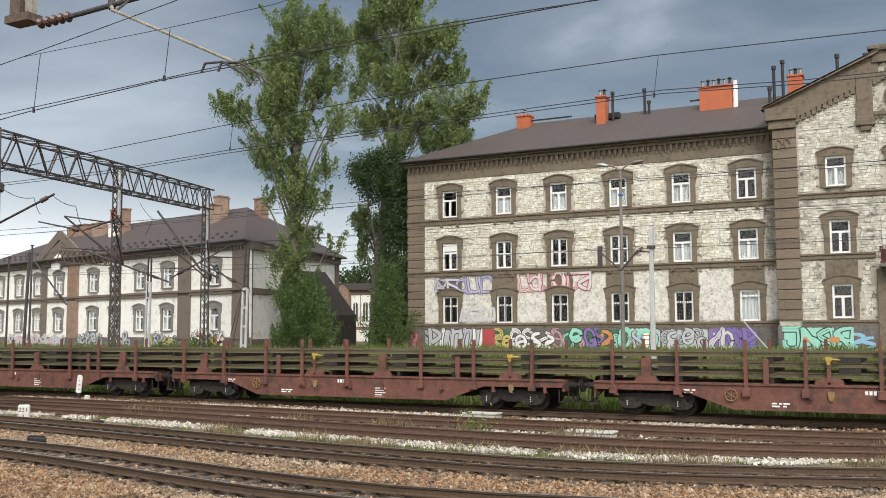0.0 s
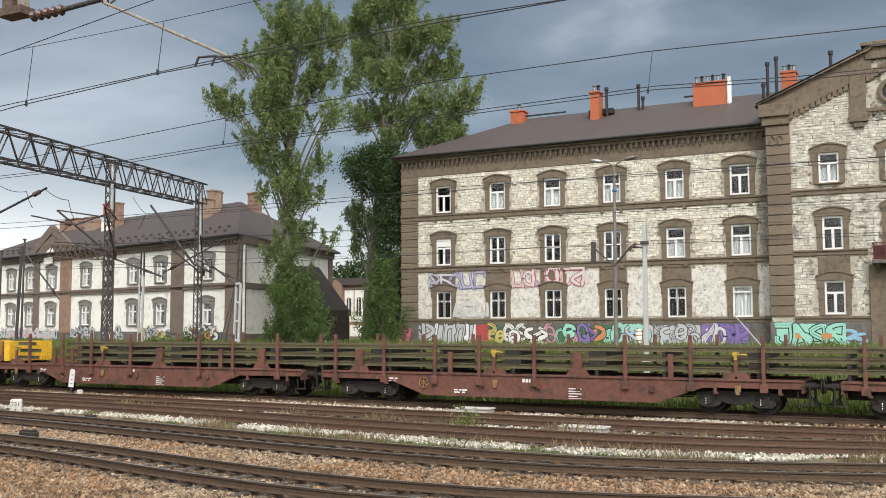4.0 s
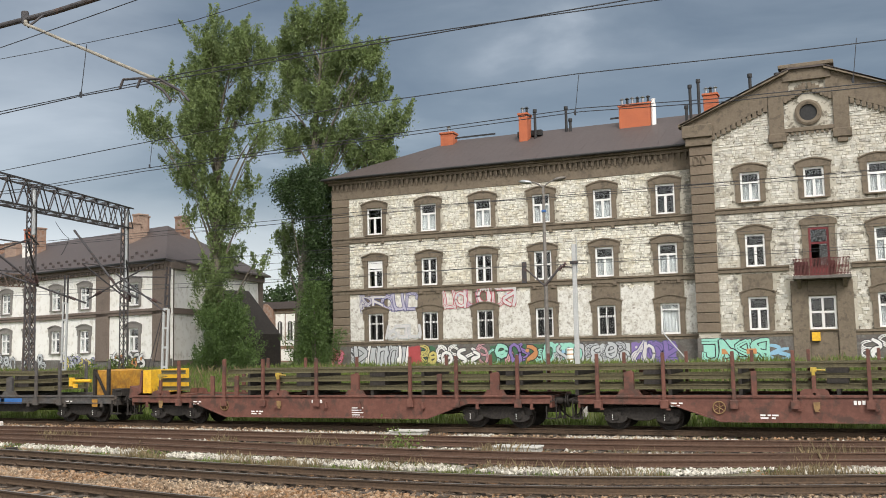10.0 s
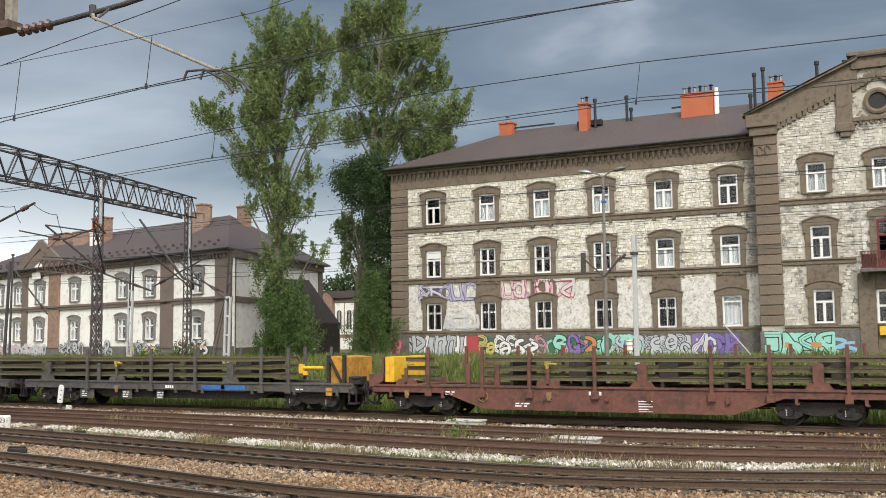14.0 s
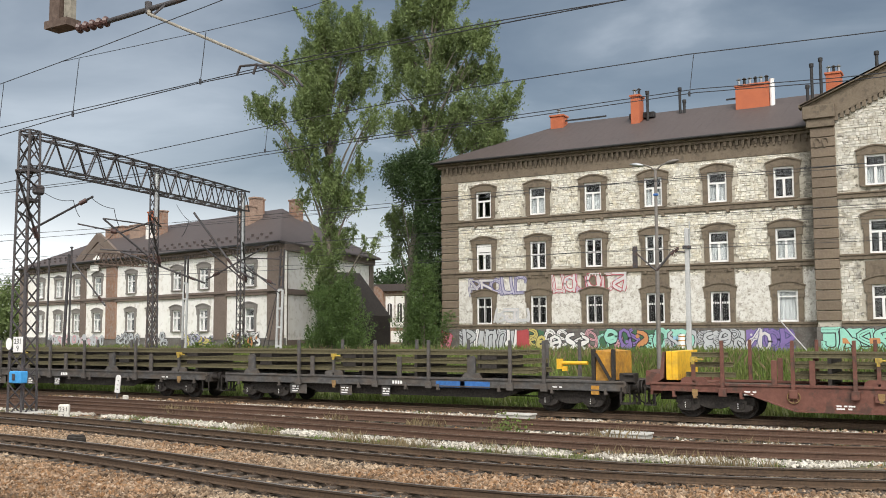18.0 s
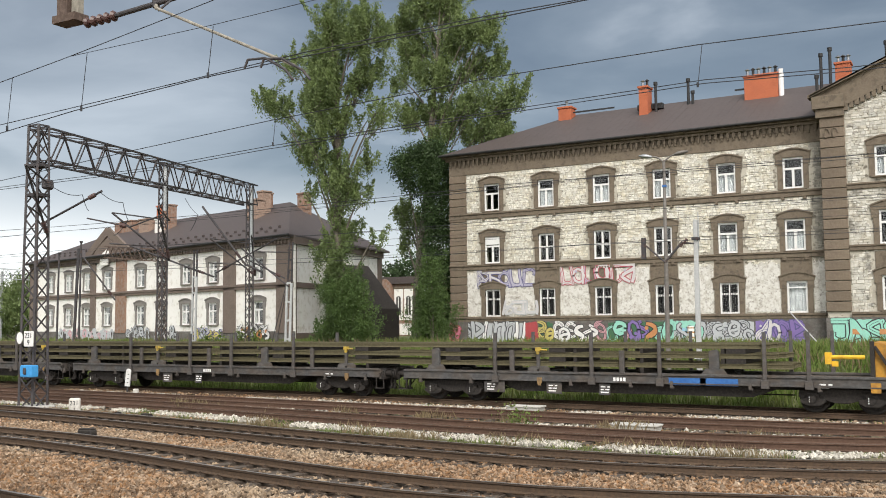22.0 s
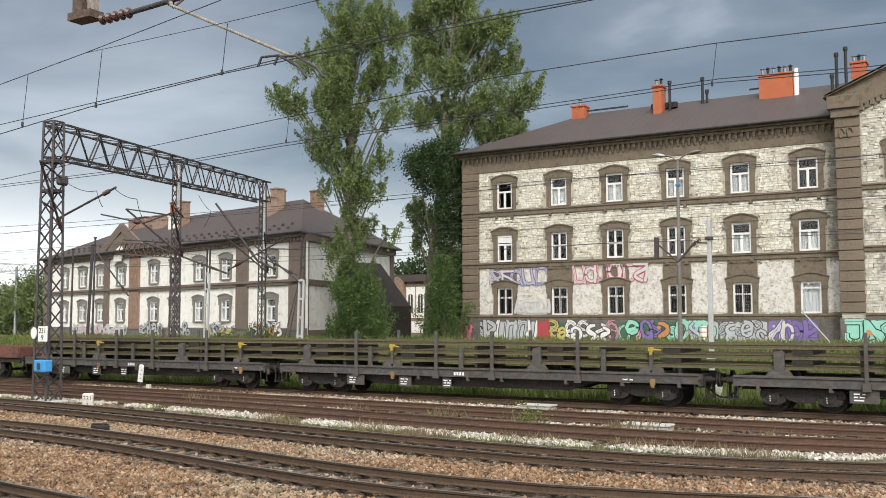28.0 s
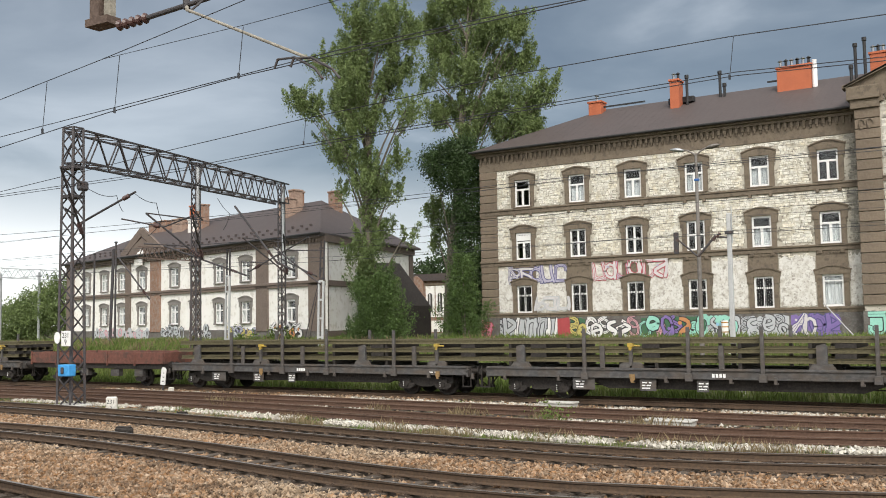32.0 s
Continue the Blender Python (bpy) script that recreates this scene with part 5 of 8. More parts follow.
    chimney(h, -27.6, 66.2, 16.5, 18.65, 1.0, 0.9, M_BRICK, pots=1)
    chimney(h, -21.2, 65.0, 16.0, 19.1, 0.62, 1.0, M_BRICK, pots=2)
    chimney(h, -13.4, 65.5, 17.0, 19.0, 2.15, 0.7, M_BRICK, pots=6)
    chimney(h, -8.4, 66.0, 16.5, 19.2, 0.9, 0.9, M_BRICK, pots=3)
    for x, y, z0, z1 in ((-20.45, 65, 16.6, 19.3), (-18.45, 66, 17.2, 19.5), (-18.15, 66, 17.2, 18.6), (-9.55, 64.6, 16, 19.6), (-9.0, 64.6, 16, 19.9), (-9.8, 64.4, 16, 18.2), (-5.4, 61, 16.2, 18.9)):
        flue(h, x, y, z0, z1)
    bm = bmesh.new()
    tube(bm, (-12.15, 65.4, 17.0), (-12.15, 65.4, 19.1), 0.17, n=12)
    tube(bm, (-12.15, 65.4, 19.1), (-12.15, 65.4, 19.35), 0.12, 0.16, n=12)
    part("flue_pipe", bm, M_SIGN, h, "white-wrapped flue pipe")
    part("soot_box", boxed(-21.9, -20.1, 65.3, 65.7, 17.7, 18.1, 0.02), M_BLACK, h)
    # ---- projecting gable bay ----
    YR = 58.9
    xa, xb, xc = -8.85, 4.65, -2.1
    hr = []
    for z, xs in ((10.95, (-5.52, -2.02, 1.35)), (7.12, (-5.42, None, 1.5)), (3.46, (-5.40, None, 1.48))):
        for x in xs:
            if x is None:
                continue
            window(h, x, z, 1.1, 1.72 if z > 10 else 1.9, YR, "tee", curtain=z > 10 or x > 0, apron=1.35 if z < 4 else 0.0)
            hr.append((x - 0.55, x + 0.55, z, z + (1.72 if z > 10 else 1.9)))
    window(h, -1.95, 3.42, 1.42, 1.85, YR, "four", surround=False)
    hr.append((-2.66, -1.24, 3.42, 5.27))
    # balcony door
    hr.append((-2.50, -1.40, 6.42, 9.22))
    bm = bmesh.new()
    for a, b, c, d in ((-2.5, -2.38, 6.42, 9.2), (-1.52, -1.4, 6.42, 9.2), (-2.38, -1.52, 9.08, 9.2), (-2.38, -1.52, 8.25, 8.36), (-2.38, -1.52, 6.42, 6.95)):
        box(bm, a, b, YR + 0.02, YR + 0.14, c, d)
    M_DOORRED = material("dark_red_door_paint", (0.16, 0.025, 0.03), 0.6, tones=((0.10, 0.018, 0.02), (0.22, 0.05, 0.05)), coarse=1.5, fine=10, amount=0.3)
    door = part("balcony_door", bm, M_DOORRED, h, "dark red balcony door standing ajar")
    part("pane", boxed(-2.38, -1.52, YR + 0.07, YR + 0.08, 8.36, 9.08), M_GLASS, door)
    part("pane", boxed(-1.95, -1.52, YR + 0.07, YR + 0.08, 6.95, 8.25), M_GLASS, door)
    bm = bmesh.new()
    for s in (-1, 1):
        box(bm, xc + 0.15 + s * 0.72 - 0.17, xc + 0.15 + s * 0.72 + 0.17, YR - 0.07, YR + 0.1, 6.4, 9.35)
    prism(bm, [(-2.95, 9.35), (-0.95, 9.35)] + arch_pts(-1.95, 1.0, 9.62, 0.3), YR - 0.1, YR + 0.1)
    ngon_fix(bm)
    part("surround", bm, M_BROWN, door)
    # balcony
    bal = part("balcony", boxed(-3.4, -0.35, YR - 1.05, YR + 0.1, 6.22, 6.40, 0.02), M_PLINTH, h, "small balcony with a rusty red sheet railing")
    for s in (-3.1, -0.7):
        bm = bmesh.new()
        prism(bm, [(0, 5.6), (0.9, 6.22), (0, 6.22)], -0.1, 0.1)
        ngon_fix(bm)
        part("bracket", bm, M_BROWN, bal, at=pose(s, YR, 0, 0, 0, -90))
    bm = bmesh.new()
    for a, b in (((-3.35, YR - 1.0), (-0.4, YR - 1.0)), ((-3.35, YR - 1.0), (-3.35, YR)), ((-0.4, YR - 1.0), (-0.4, YR))):
        for z in (6.5, 7.35):
            bar(bm, (*a, z), (*b, z), 0.04)
    M_RUSTRED = material("rusty_red_railing_paint", (0.105, 0.032, 0.030), 0.75, tones=((0.06, 0.03, 0.025), (0.15, 0.06, 0.055)), coarse=1.5, fine=10, amount=0.36)
    part("railing", bm, M_RUSTRED, bal, "rusty red railing")
    bb = bmesh.new()
    bar(bb, (0, YR - 1.0, 6.4), (0, YR - 1.0, 7.35), 0.036)
    tube(bb, (0, YR - 1.0, 6.80), (0, YR - 1.0, 6.95), 0.03, 0.03, n=6)
    bb = mesh_of(bb, "railing_bar")
    for i in range(1, 40):
        x = -3.35 + i * 2.95 / 40
        part("railing_bar", bb, M_RUSTRED if x < -1.15 else M_PLINTH, bal, at=pose(x, 0, 0))
    part("railing_panel", boxed(-3.3, -2.55, YR - 0.965, YR - 0.955, 6.45, 7.2), M_RUSTRED, bal)
    part("railing_panel", boxed(-1.5, -1.15, YR - 0.965, YR - 0.955, 6.45, 7.2), M_RUSTRED, bal)
    # whitewash flaking off beside the balcony door
    rw = random.Random(77)
    for a, b in ((-3.28, -2.92), (-1.0, -0.66)):
        ring = [(a + rw.uniform(0, 0.06), 7.0 + 2.1 * k / 9) for k in range(10)] + [(b - rw.uniform(0, 0.2), 9.1 - 2.1 * k / 9) for k in range(10)]
        bm = bmesh.new()
        prism(bm, ring, YR - 0.082, YR - 0.02)
        ngon_fix(bm)
        part("plaster_patch", bm, M_RENDER, h, "flaking white plaster")
    # gable wall
    def zrake(x):
        return 15.45 + (17.9 - 15.45) * (1 - min(1.0, max(0.0, abs(x - xc) - 0.9) / 5.9))
    bm = bmesh.new()
    wall_cells(bm, xa, xb, 1.2, 14.6, YR, YR + 0.5, hr)
    prism(bm, [(xa, 14.6), (xb, 14.6), (xb, zrake(xb)), (xc + 0.9, 17.9), (xc - 0.9, 17.9), (xa, zrake(xa))], YR, YR + 0.5)
    ngon_fix(bm)
    part("wall_gable", bm, M_MORTAR, h, "dark weathered mortar behind the stones")
    part("wall_side", boxed(xa, xa + 0.45, YR + 0.5, YF + 1.2, 1.2, 15.3), M_BROWN, h)
    part("wall_side", boxed(xb - 0.45, xb, YR + 0.5, YF + 1.2, 1.2, 15.3), M_BROWN, h)
    tr = [(a - 0.42, b + 0.42, c - 0.12, d + (1.4 if c < 4 else 0.5)) for a, b, c, d in hr]
    tr += [(-40, 40, 10.25, 10.6), (-40, 40, 6.75, 7.1), (-3.7, -0.2, 1.0, 6.2), (-3.1, -1.1, 15.0, 17.0)]
    # facing up to the rake in horizontal slices
    stones("stone_facing", xa + 1.32, xb - 1.32, 3.36, 14.3, YR, tr, h, 11, single=120, mat=M_SOOTSTONE, label="rough squared limestone blocks")
    z = 14.3
    i = 0
    while z < 16.6:
        half = max(0.0, (17.0 - z) / (17.0 - 14.9) * 5.2)
        stones("stone_facing", max(xa + 1.3, xc - half), min(xb - 1.3, xc + half), z, z + 0.27, YR, tr, h, 40 + i, mat=M_SOOTSTONE, label="rough squared limestone blocks")
        z += 0.27
        i += 1
    # corner quoins of the bay
    quoin(h, xa - 0.06, xa + 1.28, 3.36, 14.5, YR - 0.12, YF + 0.1, M_BROWN_P, 0.6)
    quoin(h, xb - 1.28, xb + 0.06, 3.36, 14.5, YR - 0.12, YF + 0.1, M_BROWN_P, 0.6)
    for x0, x1 in ((xa - 0.25, xa + 1.3), (xb - 1.3, xb + 0.25)):
        part("capital", boxed(x0, x1, YR - 0.25, YF + 0.3, 14.5, 15.0, 0.03), M_BROWN, h)
        part("capital", boxed(x0 - 0.15, x1 + 0.05, YR - 0.4, YF + 0.3, 15.0, 15.75, 0.03), M_BROWN, h)
        bm = bmesh.new()
        for s in (-1, 1):
            for a in range(10):
                t0, t1 = a * 0.55, (a + 1) * 0.55
                c = (x0 + x1) / 2 + s * 0.22
                tube(bm, (c + 0.18 * math.cos(t0) * (1 - a * 0.05), YR - 0.16, 13.6 + 0.28 * math.sin(t0)), (c + 0.18 * math.cos(t1) * (1 - a * 0.05), YR - 0.16, 13.6 + 0.28 * math.sin(t1)), 0.04, n=6)
        part("scroll", bm, M_BROWN, h, "carved scroll ornament")
    # raking cornice with steps
    for s in (-1, 1):
        bm = bmesh.new()
        p0, p1 = (xc + s * 7.0, 15.95), (xc + s * 1.0, 18.35)
        q0, q1 = (xc + s * 5.5, 15.05), (xc + s * 1.0, 17.0)
        prism(bm, [p0, p1, q1, q0, (xc + s * 6.9, 14.95)], YR - 0.16, YR + 0.3)
        ngon_fix(bm)
        part("raking_cornice", bm, M_BROWN, h, "brown raking cornice")
        bm = bmesh.new()
        prism(bm, [(xc + s * 7.35, 15.85), (xc + s * 0.95, 18.45), (xc + s * 0.95, 18.28), (xc + s * 7.35, 15.68)], YR - 0.42, YR + 0.4)
        ngon_fix(bm)
        part("coping", bm, M_BROWN, h)
        for i in range(15):
            t = (i + 0.5) / 15
            x, z = q0[0] + (q1[0] - q0[0]) * t, q0[1] + (q1[1] - q0[1]) * t
            part("dentil", boxed(x - 0.11, x + 0.11, YR - 0.15, YR, z - 0.3, z + 0.1), M_BROWN, h)
    part("gable_top", boxed(xc - 1.3, xc + 1.3, YR - 0.25, YR + 0.5, 17.75, 18.5, 0.02), M_BROWN, h)
    part("gable_top", boxed(xc - 1.5, xc + 1.5, YR - 0.4, YR + 0.6, 18.5, 18.72, 0.02), M_BROWN, h)
    # little shrine frame round the oculus
    for s in (-1, 1):
        x = xc + s * 1.75
        part("pilaster", boxed(x - 0.42, x + 0.42, YR - 0.2, YR, 14.7, 17.1, 0.02), M_BROWN, h)
        part("pendant", boxed(x - 0.5, x + 0.5, YR - 0.28, YR, 14.25, 14.75, 0.03), M_BROWN, h)
        part("pendant", boxed(x - 0.28, x + 0.28, YR - 0.2, YR, 13.95, 14.25, 0.03), M_BROWN, h)
        for i in range(6):
            t = (i + 0.5) / 6
            px, pz = xc + s * (1.3 - 1.25 * t), 16.65 + 0.7 * t
            part("dentil", boxed(px - 0.1, px + 0.1, YR - 0.17, YR, pz - 0.18, pz + 0.3), M_BROWN, h)
    part("string_course", boxed(xc - 1.35, xc + 1.35, YR - 0.16, YR, 14.78, 15.02, 0.02), M_BROWN, h)
    for i in range(10):
        part("dentil", boxed(xc - 1.25 + i * 0.27, xc - 1.12 + i * 0.27, YR - 0.12, YR, 14.62, 14.78), M_BROWN, h)
    bm = bmesh.new()
    n = 28
    ring = [[(r * math.cos(2 * math.pi * i / n), y, r * math.sin(2 * math.pi * i / n)) for i in range(n)] for r, y in ((0.74, 0.0), (0.74, -0.16), (0.62, -0.2), (0.48, -0.16), (0.48, 0.1))]
    vs = [[bm.verts.new((xc + x, YR + y, 15.85 + z)) for x, y, z in r] for r in ring]
    for a, b in zip(vs, vs[1:]):
        for i in range(n):
            bm.faces.new((a[i], a[(i + 1) % n], b[(i + 1) % n], b[i]))
    ngon_fix(bm)
    ocu = part("oculus", bm, M_BROWN, h, "round attic window with a moulded ring")
    bm = bmesh.new()
    tube(bm, (xc, YR - 0.05, 15.85), (xc, YR - 0.03, 15.85), 0.49, n=24)
    # opaque black in place of glass: the dark attic is put into the colour
    part("pane", bm, M_BLACK, ocu, "dark pane")
    for z0, z1, d in ((10.28, 10.52, 0.1), (10.52, 10.62, 0.16), (6.8, 7.02, 0.1), (7.02, 7.12, 0.16), (3.05, 3.22, 0.12), (3.22, 3.36, 0.18)):
        for a, b in ((xa + 1.28, -3.6 if z0 < 7.2 else 0), (-0.3 if z0 < 7.2 else 0, xb - 1.28)):
            part("string_course", boxed(a, b, YR - d, YR + 0.04, z0, z1, 0.012), M_BROWN, h)
    part("plinth", boxed(xa - 0.08, -3.6, YR - 0.14, YR + 0.3, 1.1, 3.05), M_PLINTH, h)
    part("plinth", boxed(-0.3, xb + 0.08, YR - 0.14, YR + 0.3, 1.1, 3.05), M_PLINTH, h)
    # entrance surround under the balcony
    part("porch", boxed(-3.6, -2.7, YR - 0.18, YR, 1.1, 6.2, 0.03), M_BROWN, h)
    part("porch", boxed(-1.2, -0.3, YR - 0.18, YR, 1.1, 6.2, 0.03), M_BROWN, h)
    part("porch", boxed(-2.7, -1.2, YR - 0.12, YR, 5.3, 6.2, 0.03), M_BROWN, h)
    part("entrance_panel", boxed(-2.7, -1.2, YR - 0.06, YR, 1.1, 3.4, 0.02), M_BROWN, h)
    part("yellow_box", boxed(-2.6, -2.15, YR - 0.3, YR - 0.06, 2.75, 3.25, 0.02), M_YELLOW, h, "yellow metal box on the wall")
    # bay roof
    v = [(xa - 0.5, YR - 0.42, 15.85), (xc - 0.95, YR - 0.42, 18.5), (xc + 0.95, YR - 0.42, 18.5), (xb + 0.5, YR - 0.42, 15.85)]
    v += [(x, YF + 8, z) for x, y, z in v]
    v += [(x, y, z - 0.1) for x, y, z in v]
    f = [(0, 1, 5, 4), (1, 2, 6, 5), (2, 3, 7, 6), (8, 12, 13, 9), (9, 13, 14, 10), (10, 14, 15, 11), (0, 8, 9, 1), (1, 9, 10, 2), (2, 10, 11, 3), (0, 4, 12, 8), (3, 11, 15, 7), (4, 5, 13, 12), (5, 6, 14, 13), (6, 7, 15, 14)]
    part("bay_roof", from_py("bay_roof", v, f), M_ROOF, h)
    chimney(h, -4.9, 63.5, 16.5, 18.5, 0.75, 0.7, M_BRICK, pots=1)
    flue(h, -3.9, 62.0, 16.8, 19.0, 0.15)
    chimney(h, 0.2, 65.0, 17, 18.9, 0.7, 0.7, M_BRICK, pots=1)
    for x in (-1.5, -0.9):
        flue(h, x, 63, 17.5, 19.3, 0.14)
    chimney(h, 5.6, 65.0, 16.5, 18.6, 1.4, 0.8, M_OLDBRICK, pots=3)
    # far wing
    part("wall_front", boxed(xb, 30, YF, YF + 0.5, 1.2, 14.4), M_STONE, h)
    # graffiti
    g = YF - 0.104
    graffiti(h, -34.1, -33.2, 1.5, 2.98, YF - 0.145, [S_RED, S_PINK], S_RED, 1, 2)
    graffiti(h, -33.0, -28.4, 1.5, 2.98, g, [S_SILVER, S_SILVER, S_WHITE], S_BLACK, 2, 4, S_SILVER, True)
    graffiti(h, -28.3, -27.4, 1.5, 2.98, g, [S_RED, S_RED], S_RED, 3, 2, S_RED)
    graffiti(h, -27.3, -26.3, 1.5, 2.98, g, [S_GREEN, S_YEL], S_BLACK, 4, 2, S_DGREEN)
    graffiti(h, -26.2, -22.6, 1.55, 2.95, g, [S_WHITE, S_WHITE, S_WHITE, S_ROSEP], S_BLACK, 5, 4)
    graffiti(h, -22.4, -18.2, 1.5, 2.98, g, [S_GREEN, S_TEAL, S_ROSEP, S_YEL, S_VIOLET, S_ORANGE], S_BLACK, 6, 5, S_DGREEN)
    graffiti(h, -18.2, -16.2, 1.6, 2.98, g, [S_TEAL, S_SILVER, S_LBLUE], S_BLACK, 7, 3, S_TEAL)
    graffiti(h, -16.0, -13.2, 1.6, 2.9, g, [S_SILVER, S_SILVER], S_BLACK, 8, 4, S_SILVER)
    graffiti(h, -13.1, -10.4, 1.6, 2.95, g, [S_VIOLET, S_PALE, S_VIOLET, S_ROSE], S_DBLUE, 9, 4, S_VIOLET, True)
    graffiti(h, -8.6, -5.0, 1.6, 2.98, YR - 0.144, [S_WHITE, S_TEAL, S_TEAL], S_BLACK, 10, 4, S_TEAL, True)
    for gx in (-7.3, -5.9):
        part("graffiti", boxed(gx - 0.28, gx + 0.28, YR - 0.168, YR - 0.142, 2.1, 2.4), S_ORANGE, h)
    graffiti(h, -4.9, -3.9, 1.7, 2.6, YR - 0.144, [S_LBLUE], S_LBLUE, 11, 2)
    graffiti(h, 0.0, 3.6, 1.8, 3.0, YR - 0.144, [S_WHITE], S_BLACK, 12, 4)
    graffiti(h, -31.9, -27.6, 5.35, 6.55, YF - 0.075, [S_LILAC, S_PALE], S_DBLUE, 13, 4, None, True)
    graffiti(h, -30.0, -27.4, 3.45, 4.4, YF - 0.075, [S_PALE, S_PALE], S_SILVER, 15, 3, None, True)
    graffiti(h, -25.6, -20.6, 5.4, 6.7, YF - 0.075, [S_PALE, S_PALE, S_LILAC, S_PALE], S_ROSE, 14, 5, None, True)
    return h


tenement()


def railway_house():
    """Two-storey house beside the line; x runs along its front, from the corner by the trees."""
    h = thing("railway_house", -46.2, 57.0, 0, "two-storey whitewashed railway house with brown pilasters and dark hipped roof", "house", rz=-14 + 180)
    # built in its own frame: u along the front away from the corner, depth d behind the front
    YF, DEP, LEN = 0.0, 19.2, 45.6
    bay_turn = pose(0, 0, 0, 0, 0, 27.2)   # the end wall runs back at a slant

    def put(name, bm, mat, parent=None, label="", **kw):
        return part(name, bm, mat, parent or h, label, **kw)
    us = [4.0, 10.4, 14.5, 18.5, 22.2, 28.5, 32.6, 36.6, 40.8]
    holes, trims = [], []
    for z, hh in ((6.45, 1.7), (3.0, 1.75)):
        for i, u in enumerate(us):
            w = 1.25 if i < 4 else 1.35
            window(h, -u, z, w, hh, YF, "cross" if i not in (0, 5) else "tee", curtain=i == 5 and z > 6, mat_s=M_GREYTRIM, arch=0.22, sr=0.26)
            holes.append((-u - w / 2, -u + w / 2, z, z + hh))
    bm = bmesh.new()
    wall_cells(bm, -LEN, 0, 1.2, 9.0, YF, YF + 0.5, holes)
    put("wall_front", bm, M_LIME, label="whitewashed plaster wall")
    for a, b in ((0.0, 1.6), (7.1, 8.75), (24.8, 26.7), (30.8, 31.8), (43.9, 45.6)):
        put("pilaster", boxed(-b, -a, YF - 0.16, YF + 0.1, 2.3, 9.0, 0.02), M_PILB if a != 24.8 else M_OLDBRICK, label="brown pilaster")
    for z0, z1, d in ((5.72, 5.95, 0.1), (5.95, 6.15, 0.16), (9.0, 9.3, 0.12), (9.3, 9.62, 0.28)):
        put("string_course", boxed(-LEN - 0.05, 0.05, YF - 0.06 - d, YF + 0.1, z0, z1, 0.015), M_PILB)
    n = 106
    bm = bmesh.new()
    box(bm, -0.09, 0.09, -0.1, 0.0, 0, 0.26)
    dm = mesh_of(bm, "dentil")
    for i in range(n):
        put("dentil", dm, M_PILB, at=pose(-0.3 - i * (LEN - 0.6) / (n - 1), YF - 0.18, 9.03))
    put("plinth", boxed(-LEN - 0.05, 0.08, YF - 0.1, YF + 0.4, 1.0, 2.45), M_PLINTH, label="stained grey plinth")
    # end wall towards the trees, with brown strips
    put("wall_end", boxed(-0.5, 0.0, YF + 0.4, DEP, 1.2, 9.0), M_LIME, at=bay_turn)
    for a, b in ((0.0, 0.9), (18.3, 19.25)):
        put("pilaster", boxed(-0.02, 0.12, a, b, 1.2, 9.0, 0.02), M_PILB, at=bay_turn)
    put("string_course", boxed(-0.02, 0.14, 0.0, DEP, 5.72, 6.15, 0.015), M_PILB, at=bay_turn)
    put("string_course", boxed(-0.02, 0.30, 0.0, DEP, 9.0, 9.62, 0.015), M_PILB, at=bay_turn)
    put("plinth", boxed(-0.02, 0.16, 0.0, DEP, 1.0, 2.3), M_PILB, at=bay_turn)
    put("wall_back", boxed(-LEN, -8.8, 16.7, 17.1, 1.2, 9.0), M_LIME)
    put("wall_end", boxed(-LEN, -LEN + 0.5, YF + 0.5, 16.7, 1.2, 9.0), M_LIME)
    # room shade put into the dark colour of wall and floor
    put("inner_wall", boxed(-LEN + 1, -2.4, 3.0, 3.2, 1.3, 9.0), M_ROOMSHADE)
    put("floor_slab", boxed(-LEN + 1, -2.4, 0.55, 3.0, 5.5, 5.7), M_ROOMSHADE)
    # lean-to behind the tree
    bm = bmesh.new()
    prism(bm, [(-2.6, 1.2), (3.3, 1.2), (3.3, 4.1), (-0.3, 7.6), (-2.6, 7.6)], 5.6, 8.0)
    ngon_fix(bm)
    put("lean_to", bm, M_TAR, label="dark tarred lean-to shed")
    # roof
    e, ze, zr = 0.6, 9.66, 13.75
    v = [(e, -e, ze), (-8.2, 17.7, ze), (-LEN - e, 17.7, ze), (-LEN - e, -e, ze), (-10.5, 7.9, zr), (-LEN + 8, 7.9, zr)]
    v += [(x, y, z - 0.12) for x, y, z in v[:4]]
    fc = [(0, 3, 5, 4)[::-1], (1, 0, 4)[::-1], (2, 1, 4, 5)[::-1], (3, 2, 5)[::-1], (0, 1, 7, 6), (1, 2, 8, 7), (2, 3, 9, 8), (3, 0, 6, 9), (6, 7, 8, 9)]
    me = from_py("roof", v, fc)
    roof = put("roof", me, M_ROOF, label="dark brown sheet-metal hipped roof")
    bm = bmesh.new()
    tube(bm, (e, -e - 0.05, ze - 0.05), (-LEN - e, -e - 0.05, ze - 0.05), 0.08, n=8)
    part("gutter", bm, M_BLACK, roof)
    gd = mesh_of(boxed(-0.12, 0.12, -0.06, 0.06, 0, 0.16), "snow_guard")
    for r in range(2):
        for i in range(34):
            t = 0.10 + 0.1 * r
            part("snow_guard", gd, M_ROOF, roof, at=pose(-2.2 - i * 1.2 - r * 0.6, -e + t * 8.2, ze + t * (zr - ze) + 0.0))
    # dormer gable over the middle pilasters
    bm = bmesh.new()
    prism(bm, [(-31.9, 9.0), (-24.7, 9.0), (-25.6, 9.9), (-26.6, 10.6), (-28.3, 11.3), (-30.0, 10.6), (-31.0, 9.9)], -0.25, 0.25)
    ngon_fix(bm)
    put("gable", bm, M_PILB, label="low brown gable")
    bm = bmesh.new()
    tube(bm, (-28.3, -0.3, 9.7), (-28.3, -0.24, 9.7), 0.5, n=16)
